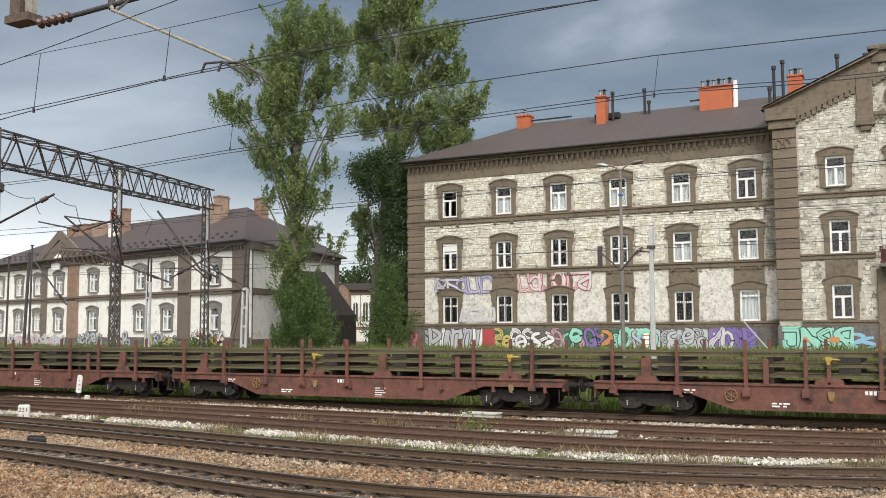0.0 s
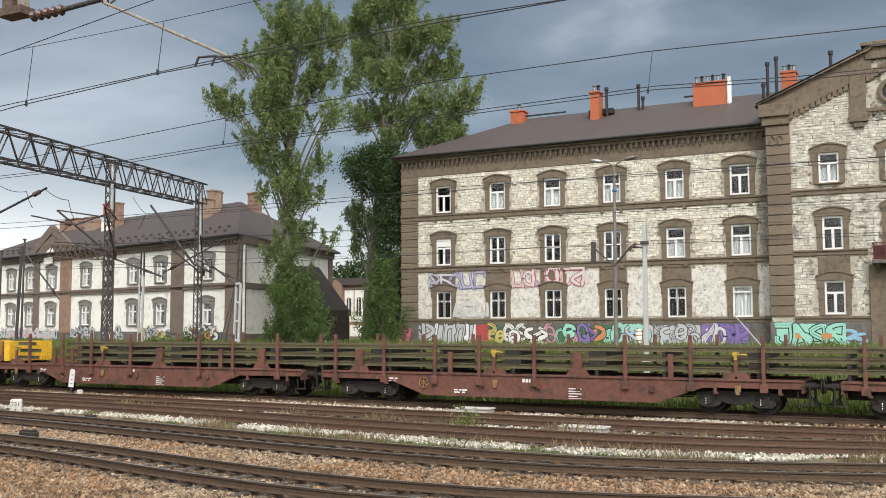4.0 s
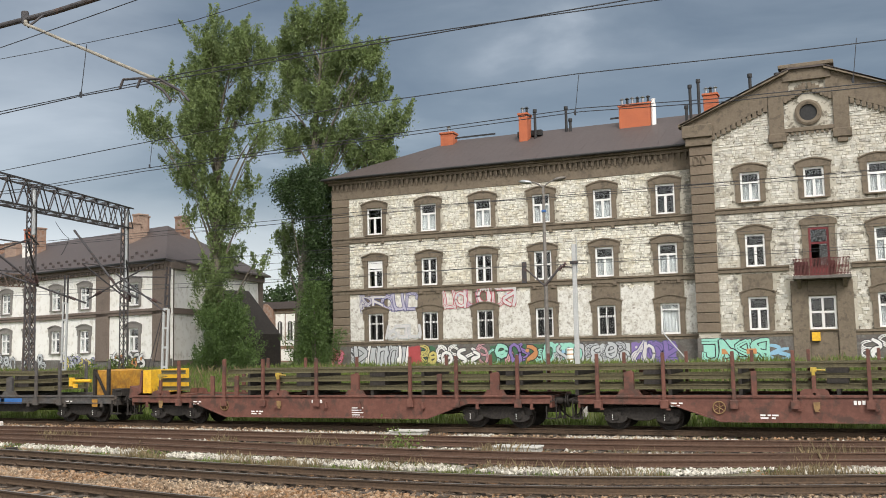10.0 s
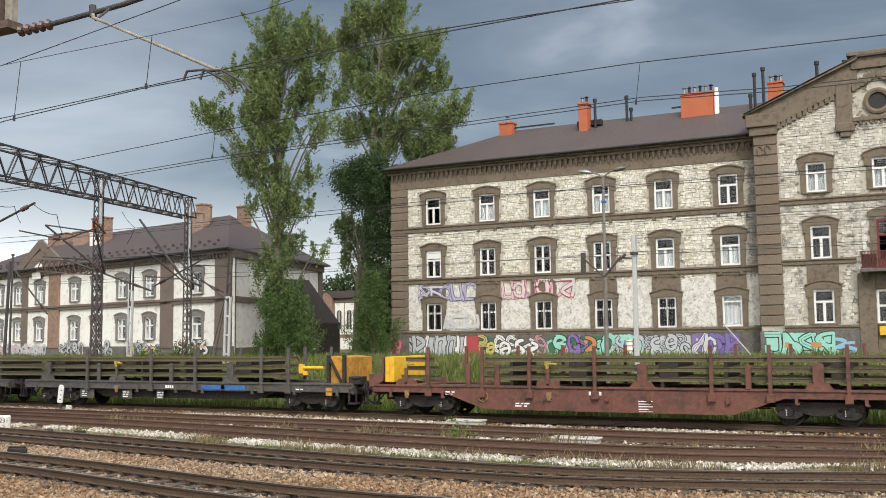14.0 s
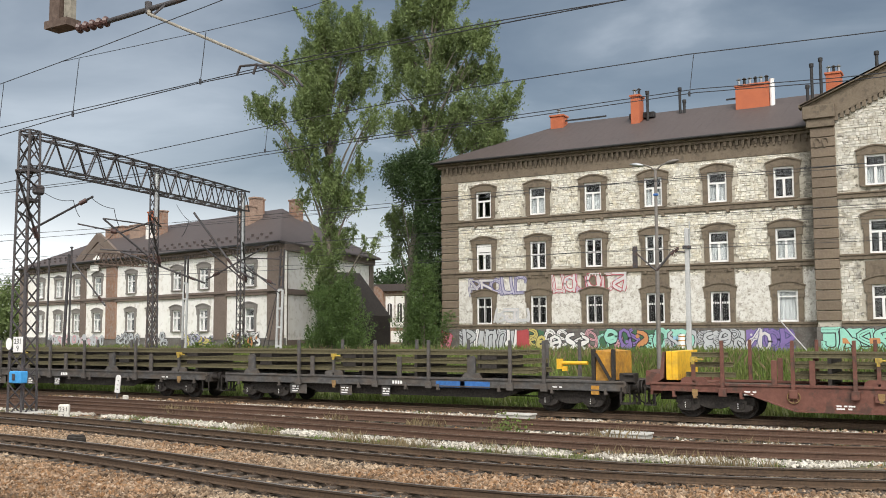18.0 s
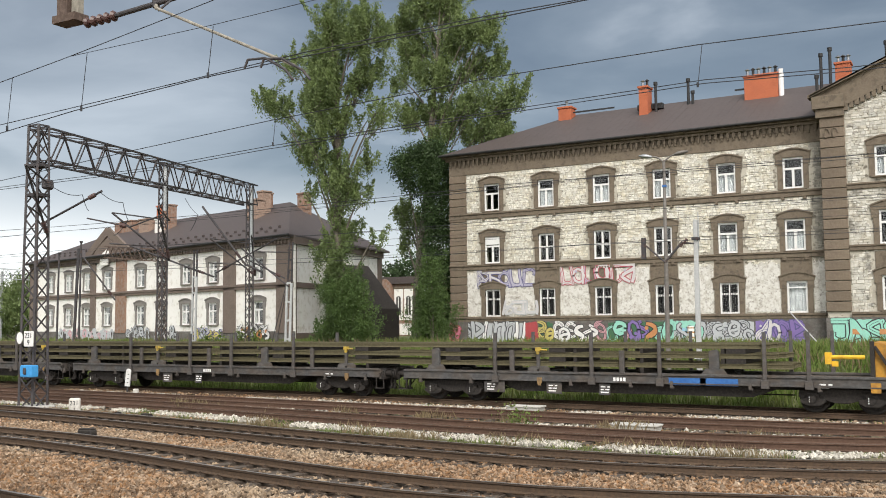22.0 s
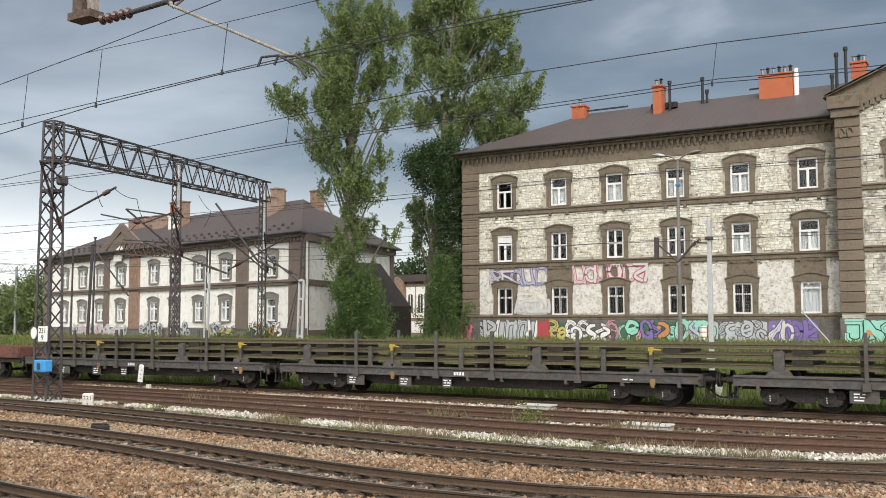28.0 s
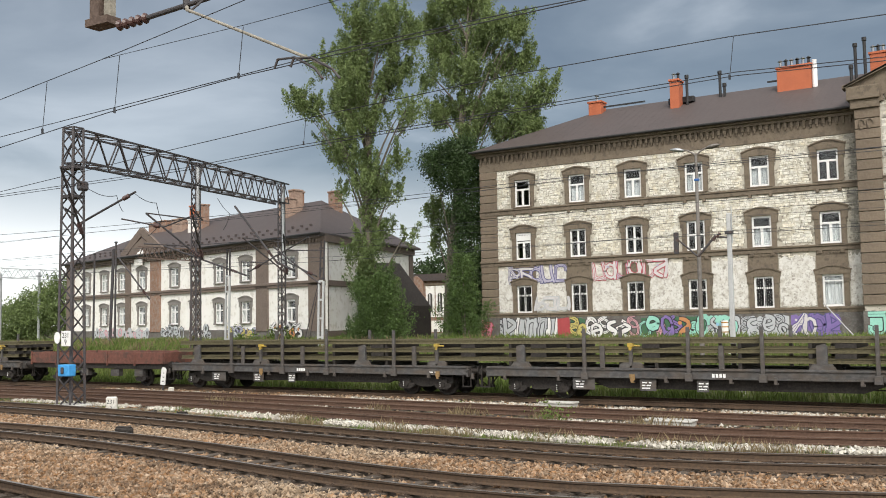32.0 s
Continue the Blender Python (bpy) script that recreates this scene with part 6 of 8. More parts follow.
    put("roundel", bm, M_LIME)
    bm = bmesh.new()
    prism(bm, [(-29.5, 8.72), (-27.9, 8.72), (-27.9, 9.2)] + arch_pts(-28.7, 0.8, 9.2, 0.8) + [(-29.5, 9.2)], -0.34, -0.26)
    ngon_fix(bm)
    put("gable_panel", bm, M_LIME, label="pale arched gable panel")
    bm = bmesh.new()
    for a0, b0 in (((-32.6, 9.7), (-28.4, 12.0)), ((-28.4, 12.0), (-24.2, 9.7))):
        bar(bm, (a0[0], -0.1, a0[1]), (b0[0], -0.1, b0[1]), 0.22, 0.8)
    put("gable_coping", bm, M_PILB, label="brown gable coping")
    for u, d, w, z1, m in ((12.4, 6.6, 1.0, 14.5, M_OLDBRICK), (11.0, 4.6, 1.35, 13.6, M_PALEBRICK), (10.9, 5.4, 0.8, 14.4, M_PALEBRICK), (9.4, 8.6, 0.9, 14.35, M_OLDBRICK), (30.9, 5.4, 2.0, 13.6, M_PALEBRICK), (29.6, 6.4, 1.1, 14.9, M_BRICK), (26.2, 5.2, 0.9, 14.6, M_OLDBRICK), (26.9, 4.6, 0.8, 13.2, M_LIME), (36.4, 6.4, 2.4, 13.9, M_OLDBRICK), (38.3, 6.4, 1.2, 13.8, M_OLDBRICK)):
        chimney(h, -u, d, 11.2, z1, w, 0.9, m, pots=0)
    # graffiti low on the wall
    graffiti(h, -6.6, -2.4, 1.5, 3.0, -0.175, [S_WHITE, S_WHITE, S_ORANGE], S_BLACK, 21, 4)
    graffiti(h, -13.5, -8.9, 1.4, 2.7, -0.105, [S_SILVER, S_YEL], S_DBLUE, 22, 5)
    graffiti(h, -19.4, -15.8, 1.4, 2.9, -0.105, [S_PALE, S_SILVER], S_BLACK, 23, 4)
    graffiti(h, -24.6, -20.5, 1.5, 3.0, -0.105, [S_SILVER, S_SILVER], S_BLACK, 24, 5)
    graffiti(h, -38.5, -27.0, 1.5, 2.7, -0.165, [S_PALE, S_SILVER, S_ROSEP], S_SILVER, 25, 9)
    h.matrix_basis = pose(-46.2, 57.0, 0, 0, 0, -14)
    return h


M_LIME = material("dirty_whitewashed_plaster", (0.83, 0.82, 0.785), 0.92, tones=((0.68, 0.65, 0.58), (0.85, 0.84, 0.82), (0.42, 0.39, 0.34, 0.57), (0.55, 0.51, 0.44, 0.56)), coarse=0.5, fine=6, amount=0.26, bump=0.25, bump_scale=15)
M_TAR = material("tarred_shed_boards", (0.034, 0.029, 0.026), 0.85, tones=((0.022, 0.019, 0.017), (0.055, 0.047, 0.042)), coarse=0.8, fine=8, amount=0.35)
M_PALEBRICK = material("weathered_pale_brick", (0.30, 0.205, 0.155), 0.9, tones=((0.17, 0.115, 0.09), (0.42, 0.33, 0.27)), coarse=1.2, fine=10, amount=0.35, bump=0.4, bump_scale=18)
M_PILB = material("grey_brown_plaster_trim", (0.16, 0.125, 0.105), 0.9, tones=((0.11, 0.085, 0.07), (0.22, 0.18, 0.155)), coarse=0.6, fine=9, amount=0.3, bump=0.3)
M_GREYTRIM = material("grey_stone_window_trim", (0.21, 0.195, 0.18), 0.9, tones=((0.14, 0.13, 0.12), (0.28, 0.265, 0.25)), coarse=0.6, fine=9, amount=0.3, bump=0.3)
railway_house()


# ---- overhead line ----
def lattice(bm, a, b, w0, w1, bay, chord=0.09, lace=0.045, cross=True):
    """A four-sided lattice column or boom between a and b."""
    a, b = Vector(a), Vector(b)
    ax = (b - a).normalized()
    side = ax.cross(Vector((0, 0, 1)))
    side = Vector((1, 0, 0)) if side.length < 0.1 else side.normalized()
    up = side.cross(ax).normalized()
    n = max(2, int((b - a).length / bay))
    pts = []
    for i in range(n + 1):
        t = i / n
        c, w, hgt = a.lerp(b, t), w0[0] + (w1[0] - w0[0]) * t, w0[1] + (w1[1] - w0[1]) * t
        pts.append([c + side * sx * w / 2 + up * sy * hgt / 2 for sx, sy in ((-1, -1), (1, -1), (1, 1), (-1, 1))])
    for k in range(4):
        bar(bm, pts[0][k], pts[-1][k], chord)
        for i in range(n):
            p, q = pts[i], pts[i + 1]
            k2 = (k + 1) % 4
            if i % 2 or cross:
                bar(bm, p[k], q[k2], lace)
            if not i % 2 or cross:
                bar(bm, p[k2], q[k], lace)
        for i in (0, n):
            bar(bm, pts[i][k], pts[i][(k + 1) % 4], lace * 1.3)
    return bm


def truss_boom(bm, a, b, w, hgt, bay):
    """A boom with N-shaped web members and paired verticals."""
    a, b = Vector(a), Vector(b)
    ax = (b - a).normalized()
    side = ax.cross(Vector((0, 0, 1))).normalized()
    up = Vector((0, 0, 1))
    n = int((b - a).length / bay)
    top = [[a.lerp(b, i / n) + side * s * w / 2 for i in range(n + 1)] for s in (-1, 1)]
    for row in top:
        bar(bm, row[0], row[-1], 0.08)
        bar(bm, row[0] - up * hgt, row[-1] - up * hgt, 0.08)
        for i in range(n):
            m = (row[i] + row[i + 1]) / 2
            bar(bm, row[i] - up * hgt, m, 0.048)
            bar(bm, m, row[i + 1] - up * hgt, 0.048)
    for i in range(n):
        for dz in (0, hgt):
            p, q = top[0][i] - up * dz, top[1][i] - up * dz
            bar(bm, p, q, 0.05)
            bar(bm, p, top[1][i + 1] - up * dz, 0.04)
    return bm


def insulator(bm_parent, a, b, name="insulator"):
    a, b = Vector(a), Vector(b)
    bm = bmesh.new()
    n = 5
    tube(bm, a, b, 0.035, n=8)
    for i in range(n):
        c = a.lerp(b, (i + 0.5) / n)
        d = (b - a).normalized() * 0.025
        tube(bm, c - d, c + d, 0.10, 0.06, n=10)
    return part(name, bm, M_CERAMIC, bm_parent, "brown glazed insulator")


def gantry():
    g = thing("catenary_gantry", 0, 0, 0, "dark steel lattice gantry over the tracks on lattice masts", "gantry")
    P1, P2, P3 = Vector((-33.7, 25.6, 11.0)), Vector((-38.5, 36.9, 11.55)), Vector((-43.5, 49.4, 12.25))
    bm = bmesh.new()
    lattice(bm, (-33.65, 25.5, -0.3), (-33.65, 25.5, 11.1), (0.82, 0.7), (0.6, 0.5), 0.62, 0.085, 0.045, cross=False)
    part("tower", bm, M_TRUSS, g, "square lattice tower")
    part("footing", boxed(-34.25, -33.05, 24.9, 26.1, -0.6, -0.12, 0.06), M_CONC, g)
    for z in (9.4, 8.2):
        part("bracket", boxed(-34.0, -33.3, 25.2, 25.8, z, z + 0.14, 0.02), M_TRUSS, g)
    part("tension_wheel", boxed(-33.1, -32.85, 25.2, 25.7, 8.45, 8.85, 0.08), M_TRUSS, g)
    bm = bmesh.new()
    truss_boom(bm, P1, P3 + Vector((-0.05, 0.15, 0.01)), 0.95, 1.3, 1.75)
    part("boom", bm, M_TRUSS, g, "lattice boom")
    for P, w in ((P2, 0.5), (P3, 0.5)):
        bm = bmesh.new()
        lattice(bm, (P.x, P.y, 0.8), (P.x, P.y, P.z + 0.05), (w * 0.75, w * 0.75), (w * 0.6, w * 0.6), 0.5, 0.075, 0.035, cross=False)
        part("mast", bm, M_TRUSS, g, "slim lattice mast")
    for P, z in ((P2, 9.0), (P3, 6.8)):
        bm = bmesh.new()
        tube(bm, (P.x + 0.24, P.y - 0.1, z), (P.x + 0.24, P.y - 0.1, P.z - 0.2), 0.10, n=10)
        part("drop_post", bm, M_GALV, g, "pale drop post")
    # cantilevers hanging from the masts
    for P, zb, dx in ((P1 + Vector((0.6, 0, -1.4)), 6.6, 3.2), (P2 + Vector((0.5, 0, -3.2)), 6.4, 3.0), (P3 + Vector((0.5, 0, -4.2)), 6.2, 3.2)):
        for s in ((1,) if P.y < 30 else (-1, 1)):
            bm = bmesh.new()
            a, b = Vector((P.x, P.y, zb)), Vector((P.x + s * dx * 0.55, P.y - 2.4, zb + 2.4))
            tube(bm, a, b, 0.05, n=8)
            tube(bm, a + Vector((0, 0, 2.1)), b, 0.035, n=8)
            tube(bm, a.lerp(b, 0.3), a.lerp(b, 0.3) + Vector((s * 1.4, -1.6, 0.1)), 0.035, n=8)
            part("cantilever", bm, M_TRUSS, g)
            insulator(g, a.lerp(b, 0.06), a.lerp(b, 0.22))
    # signs and box on the tower
    bm = boxed(-33.25, -32.7, 24.72, 24.75, 2.22, 2.82, 0.008)
    sg = part("sign", bm, M_SIGN, g, "white hectometre sign with black figures")
    for txt, z in (("231", 2.55), ("9", 2.28)):
        cu = bpy.data.curves.new("figures", "FONT")
        cu.body, cu.size, cu.align_x, cu.extrude = txt, 0.29, "CENTER", 0.003
        tmp = new("figures", cu)
        me = bpy.data.meshes.new_from_object(tmp.evaluated_get(bpy.context.evaluated_depsgraph_get()))
        bpy.data.objects.remove(tmp)
        part("figures", me, M_BLACK, sg, "black figures", at=pose(-32.975, 24.712, z, 90, 0, 0))
    bm = bmesh.new()
    tube(bm, (-33.6, 24.78, 2.55), (-33.6, 24.81, 2.55), 0.17, n=18)
    for v in bm.verts:
        v.co.z = 2.55 + (v.co.z - 2.55) * 1.35
    part("disc", bm, M_SIGN, g, "pale oval plate")
    bx = part("switch_box", boxed(-33.3, -32.62, 24.6, 24.95, 1.04, 1.5, 0.03), M_LBLUE, g, "sky-blue switch box")
    part("handle", boxed(-33.05, -32.9, 24.54, 24.6, 1.15, 1.4, 0.02), M_TRUSS, bx)
    return g


gantry()


def wire(name, pts, r, label, sag=0.0, mat=None):
    bm = bmesh.new()
    path = []
    for (a, b) in zip(pts, pts[1:]):
        a, b = Vector(a), Vector(b)
        n = 12
        for i in range(n):
            t = i / n
            path.append(a.lerp(b, t) - Vector((0, 0, sag * 4 * t * (1 - t))))
    path.append(Vector(pts[-1]))
    for a, b in zip(path, path[1:]):
        tube(bm, a, b, r, n=5, caps=False)
    me = mesh_of(bm, name)
    me.materials.append(mat or M_WIRE)
    return tagged(new(name, me), label, "overhead wire", "overhead wires", "structure")


def droppers(xs, y, f_low, f_high):
    for x in xs:
        bm = bmesh.new()
        tube(bm, (x, y, f_low(x)), (x + 0.13 * (f_high(x) - f_low(x)), y, f_high(x)), 0.006, n=5)
        tube(bm, (x, y, f_low(x) - 0.02), (x, y, f_low(x) + 0.06), 0.02, n=6)
        me = mesh_of(bm, "dropper_wire")
        me.materials.append(M_WIRE)
        tagged(new("dropper_wire", me), "thin dropper wire between catenary and contact wire", "overhead wire", "dropper wires", "structure")


# near main line
YN = 10.4
wire("contact_wire", [(-80, YN + 4.5, 7.0), (-15.75, YN, 6.2), (-12.87, YN, 6.46), (-10, YN, 6.62), (-8.25, YN, 6.66), (25, YN + 0.2, 7.2)], 0.008, "dark contact wire over the near main line")
wire("catenary_wire", [(-80, YN + 4.5, 8.8), (-15.77, YN, 7.07), (-13.0, YN, 7.37), (-9.88, YN, 7.75), (-6, YN, 8.25), (25, YN, 8.9)], 0.007, "dark catenary wire over the near main line")
wire("stitch_wire", [(-13.02, YN, 7.37), (-9.88, YN, 7.38), (-8.0, YN, 7.42), (-4.0, YN, 7.85)], 0.005, "thin stitch wire between droppers")
droppers([-14.55, -12.7, -9.97], YN, lambda x: 6.62 + min(0.0, (x + 10) * 0.062), lambda x: 7.36 if x > -14 else 7.21)
# second main line
YM = 16.0
wire("catenary_wire", [(-80, 20, 8.4), (-24.2, YM, 6.7), (-17.6, YM, 7.13), (-13.6, YM, 7.36), (-8.3, YM, 7.57), (-4.3, YM, 7.6), (-0.5, YM, 7.5), (20, YM, 7.3)], 0.009, "dark catenary wire over the second main line")
for o in (0.0, 0.06):
    wire("contact_wire", [(-80, 20, 7.2 + o), (-17, YM, 6.6 + o), (-13.6, YM, 6.75 + o), (-7.4, YM, 6.87 + o), (-4.2, YM, 6.93 + o), (-1.9, YM, 6.82 + o), (20, YM, 6.5 + o)], 0.008, "dark paired contact wire over the second main line")
droppers([-21.3, -13.45, -4.31, 0.1], YM, lambda x: 6.9 if x > -10 else (6.82 if x > -15 else 6.5), lambda x: 7.58 if x > -10 else (7.37 if x > -15 else 6.9))
# higher cable from the near mast
wire("feeder_cable", [(-30, 15.5, 7.78), (-11.2, 14.4, 8.15), (-7.3, 14.4, 8.19), (-5.5, 14.4, 8.17), (-2.1, 14.4, 8.1), (20, 14.4, 7.8)], 0.010, "dark feeder cable")
# far lines
for y, z, dz in ((24.7, 6.9, 0.0), (30.0, 7.4, 0.3), (30.0, 6.5, 0.05), (30.0, 5.5, 0.0), (44.0, 9.6, 0.4), (44.0, 7.6, 0.1), (44.4, 6.8, 0.0), (47.0, 8.4, 0.0), (48.0, 7.6, 0.2)):
    wire("far_wire", [(-90, y + 3, z + 0.3), (-38, y, z), (-12, y, z + dz), (25, y, z + 0.2)], 0.009, "dark overhead wire over the far tracks", sag=0.12)


def near_mast_arm():
    """Cantilever of a mast that stands outside the view, over the near main line."""
    c = thing("catenary_cantilever", 0, 0, 0, "steel catenary cantilever with insulator and steady arms", "catenary arm")
    Y = 11.6
    bm = bmesh.new()
    box(bm, -14.72, -14.45, Y - 0.12, Y + 0.12, 8.62, 10.2)
    box(bm, -14.8, -14.2, Y - 0.16, Y + 0.16, 8.48, 8.62)
    part("suspension_post", bm, M_RUSTTRUSS, c, "rusty hanging post")
    part("pale_rod", boxed(-14.40, -14.22, Y - 0.06, Y + 0.06, 8.62, 10.2), M_YCONC, c)
    insulator(c, (-14.1, Y, 8.42), (-13.25, Y, 8.43))
    bm = bmesh.new()
    tube(bm, (-13.3, Y, 8.43), (-11.7, Y, 8.50), 0.045, n=10)
    tube(bm, (-11.7, Y, 8.50), (-9.0, Y, 8.75), 0.045, n=10)
    part("top_tube", bm, M_TRUSS, c)
    bm = bmesh.new()
    tube(bm, (-12.32, Y, 8.44), (-12.0, Y - 0.3, 8.25), 0.032, n=10)
    tube(bm, (-12.0, Y - 0.3, 8.25), (-8.75, YN + 0.5, 6.72), 0.025, n=10)
    part("registration_tube", bm, M_YCONC, c, "pale registration tube")
    bm = bmesh.new()
    for k in range(2):
        x = -9.27 + k * 0.3
        pts = [(x, YN, 6.64 - 0.03 * k), (x + 0.06, YN, 6.76 - 0.03 * k), (x + 0.38, YN, 6.74 - 0.05 * k), (x + 0.75, YN, 6.52 - 0.05 * k), (x + 0.88, YN, 6.36 - 0.04 * k)]
        for p, q in zip(pts, pts[1:]):
            tube(bm, p, q, 0.018, n=8)
    part("steady_arm", bm, M_TRUSS, c)
    bm = bmesh.new()
    tube(bm, (-12.32, Y, 8.4), (-12.34, Y, 8.6), 0.06, n=8)
    part("clamp", bm, M_TRUSS, c)
    bm = bmesh.new()
    tube(bm, (-11.95, Y - 0.3, 8.2), (-11.9, Y, 8.5), 0.02, n=8)
    part("hanger", bm, M_TRUSS, c)
    # the mast itself, beside the near track
    bm = bmesh.new()
    tube(bm, (-14.6, 8.2, -0.4), (-14.6, 8.2, 10.4), 0.18, 0.14, n=12)
    bar(bm, (-14.6, 8.2, 10.2), (-14.6, Y, 10.2), 0.14)
    part("mast", bm, M_GALV, c)


M_YCONC = material("yellowed_grey_paint", (0.25, 0.23, 0.19), 0.6, tones=((0.13, 0.115, 0.095), (0.40, 0.37, 0.31)), coarse=1.5, fine=9, amount=0.3)
near_mast_arm()


def white_mast():
    m = thing("catenary_mast", -11.05, 40.0, 0, "white concrete catenary mast with a folded dark cantilever", "catenary mast")
    part("pole", prism_pole(0.10, 0.08, 0.4, 7.15), M_CONC2, m, "pale concrete pole")
    bm = bmesh.new()
    tube(bm, (0.12, 0, 5.9), (0.12, 0, 7.45), 0.02, n=6)
    part("rod", bm, M_GALV, m)
    bm = bmesh.new()
    tube(bm, (-0.05, -0.1, 6.15), (-0.55, -0.25, 6.2), 0.035, n=8)
    tube(bm, (-0.5, -0.2, 6.25), (-1.2, -0.4, 5.4), 0.05, n=8)
    tube(bm, (-1.2, -0.4, 5.4), (-2.0, -0.5, 6.15), 0.035, n=8)
    box(bm, -2.16, -1.98, -0.56, -0.44, 5.55, 6.45)
    part("cantilever", bm, M_TRUSS, m, "folded dark cantilever")
    insulator(m, (-0.62, -0.22, 6.05), (-0.3, -0.2, 6.35))
    part("band", boxed(-0.14, 0.14, -0.17, 0.17, 6.3, 6.42, 0.01), M_TRUSS, m)
    for z in (1.4, 1.9):
        part("band", boxed(-0.17, 0.17, -0.18, 0.18, z, z + 0.12, 0.01), M_SIGN, m)


def prism_pole(w0, w1, z0, z1):
    bm = bmesh.new()
    v = [bm.verts.new((sx * w0, sy * w0, z0)) for sx, sy in ((-1, -1), (1, -1), (1, 1), (-1, 1))]
    u = [bm.verts.new((sx * w1, sy * w1, z1)) for sx, sy in ((-1, -1), (1, -1), (1, 1), (-1, 1))]
    for i in range(4):
        bm.faces.new((v[i], v[(i + 1) % 4], u[(i + 1) % 4], u[i]))
    bm.faces.new(v[::-1])
    bm.faces.new(u)
    return bevel(bm, 0.02)


M_CONC2 = material("pale_concrete_pole", (0.44, 0.45, 0.45), 0.8, tones=((0.34, 0.35, 0.35), (0.54, 0.55, 0.55)), coarse=1.2, fine=12, amount=0.3, bump=0.1)
white_mast()


def street_lamp():
    s = thing("street_lamp", -12.65, 41.0, 0, "tall grey-brown lamp post with two curved lamp heads", "street lamp")
    bm = bmesh.new()
    tube(bm, (0.0, 0, 0.5), (0.0, 0, 3.2), 0.11, 0.10, n=12)
    tube(bm, (0.0, 0, 3.2), (0.03, 0, 9.9), 0.10, 0.06, n=12)
    part("post", bm, M_LAMPPOLE, s)
    for sgn, tilt in ((-1, 0.0), (1, 0.03)):
        bm = bmesh.new()
        prev = Vector((0.03, 0, 9.85))
        for k in range(1, 7):
            f = k / 6
            p = Vector((0.03 + sgn * 0.5 * f, 0, 9.85 + 0.28 * math.sin(f * 1.5)))
            tube(bm, prev, p, 0.035, n=8)
            prev = p
        arm = part("arm", bm, M_LAMPPOLE, s)
        bm = bmesh.new()
        n, rows = 12, []
        for i in range(9):
            f = i / 8
            r = 0.16 * math.sin(math.pi * min(1, 0.12 + f * 0.88)) + 0.015
            rows.append([bm.verts.new((0.5 * sgn + sgn * 0.62 * f, r * math.cos(2 * math.pi * k / n), 10.12 + 0.1 * f * (1 + tilt) + 0.55 * r * math.sin(2 * math.pi * k / n))) for k in range(n)])
        for a, b in zip(rows, rows[1:]):
            for k in range(n):
                bm.faces.new((a[k], a[(k + 1) % n], b[(k + 1) % n], b[k]))
        bm.faces.new(rows[0])
        bm.faces.new(rows[-1])
        ngon_fix(bm)
        part("lamp_head", bm, M_GALV if sgn < 0 else M_LAMPPOLE, s, "shell-shaped lamp head", smooth=True)
    # faint blue-teal reflection on the post, modelled as a blue band
    part("reflection_band", boxed(-0.065, 0.125, -0.095, 0.095, 8.74, 8.84, 0.02), M_BLUE, s, "blue band standing for a reflection on the post")


street_lamp()


def lattice_post(x, y, z0, z1, w, mat, label, lean=0.0):
    p = thing("signal_post", x, y, 0, label, "post", "slim posts beside the line")
    bm = bmesh.new()
    for s in (-1, 1):
        bar(bm, (s * w / 2, 0, z0), (s * w / 2 + lean, 0, z1), 0.09, 0.12)
    n = int((z1 - z0) / 0.9)
    for i in range(n + 1):
        z = z0 + (z1 - z0) * i / n
        f = i / n * lean
        box(bm, -w / 2 + f, w / 2 + f, -0.05, 0.05, z - 0.06, z + 0.06)
    part("ladder_pole", bm, mat, p)
    return p


pp = lattice_post(-36.7, 45.0, 1.0, 5.4, 0.32, M_CONC2, "pale concrete ladder post with a dark steel extension", 0.15)
bm = bmesh.new()
for s in (-1, 1):
    bar(bm, (s * 0.14 + 0.15, 0, 5.3), (s * 0.12 + 0.3, 0, 7.8), 0.07)
for i in range(4):
    box(bm, 0.05, 0.4, -0.04, 0.04, 5.5 + i * 0.6, 5.6 + i * 0.6)
part("extension", bm, M_TRUSS, pp, "dark steel extension")
bm = bmesh.new()
tube(bm, (0.1, 0, 5.2), (-3.3, -0.3, 7.6), 0.05, n=8)
tube(bm, (0.25, 0, 7.2), (-2.2, -0.2, 7.35), 0.035, n=8)
tube(bm, (0.2, 0, 6.2), (-1.6, 0.3, 1.3), 0.025, n=6)
tube(bm, (0.2, 0, 6.2), (-1.2, 0.3, 1.3), 0.025, n=6)
part("cantilever", bm, M_TRUSS, pp)
pp = lattice_post(-44.2, 45.0, 1.0, 6.0, 0.3, M_CONC2, "pale concrete ladder post with a dark steel extension", 0.1)
bm = bmesh.new()
for s in (-1, 1):
    bar(bm, (s * 0.14 + 0.1, 0, 4.8), (s * 0.12 + 0.15, 0, 7.7), 0.08)
part("extension", bm, M_TRUSS, pp, "dark steel extension")
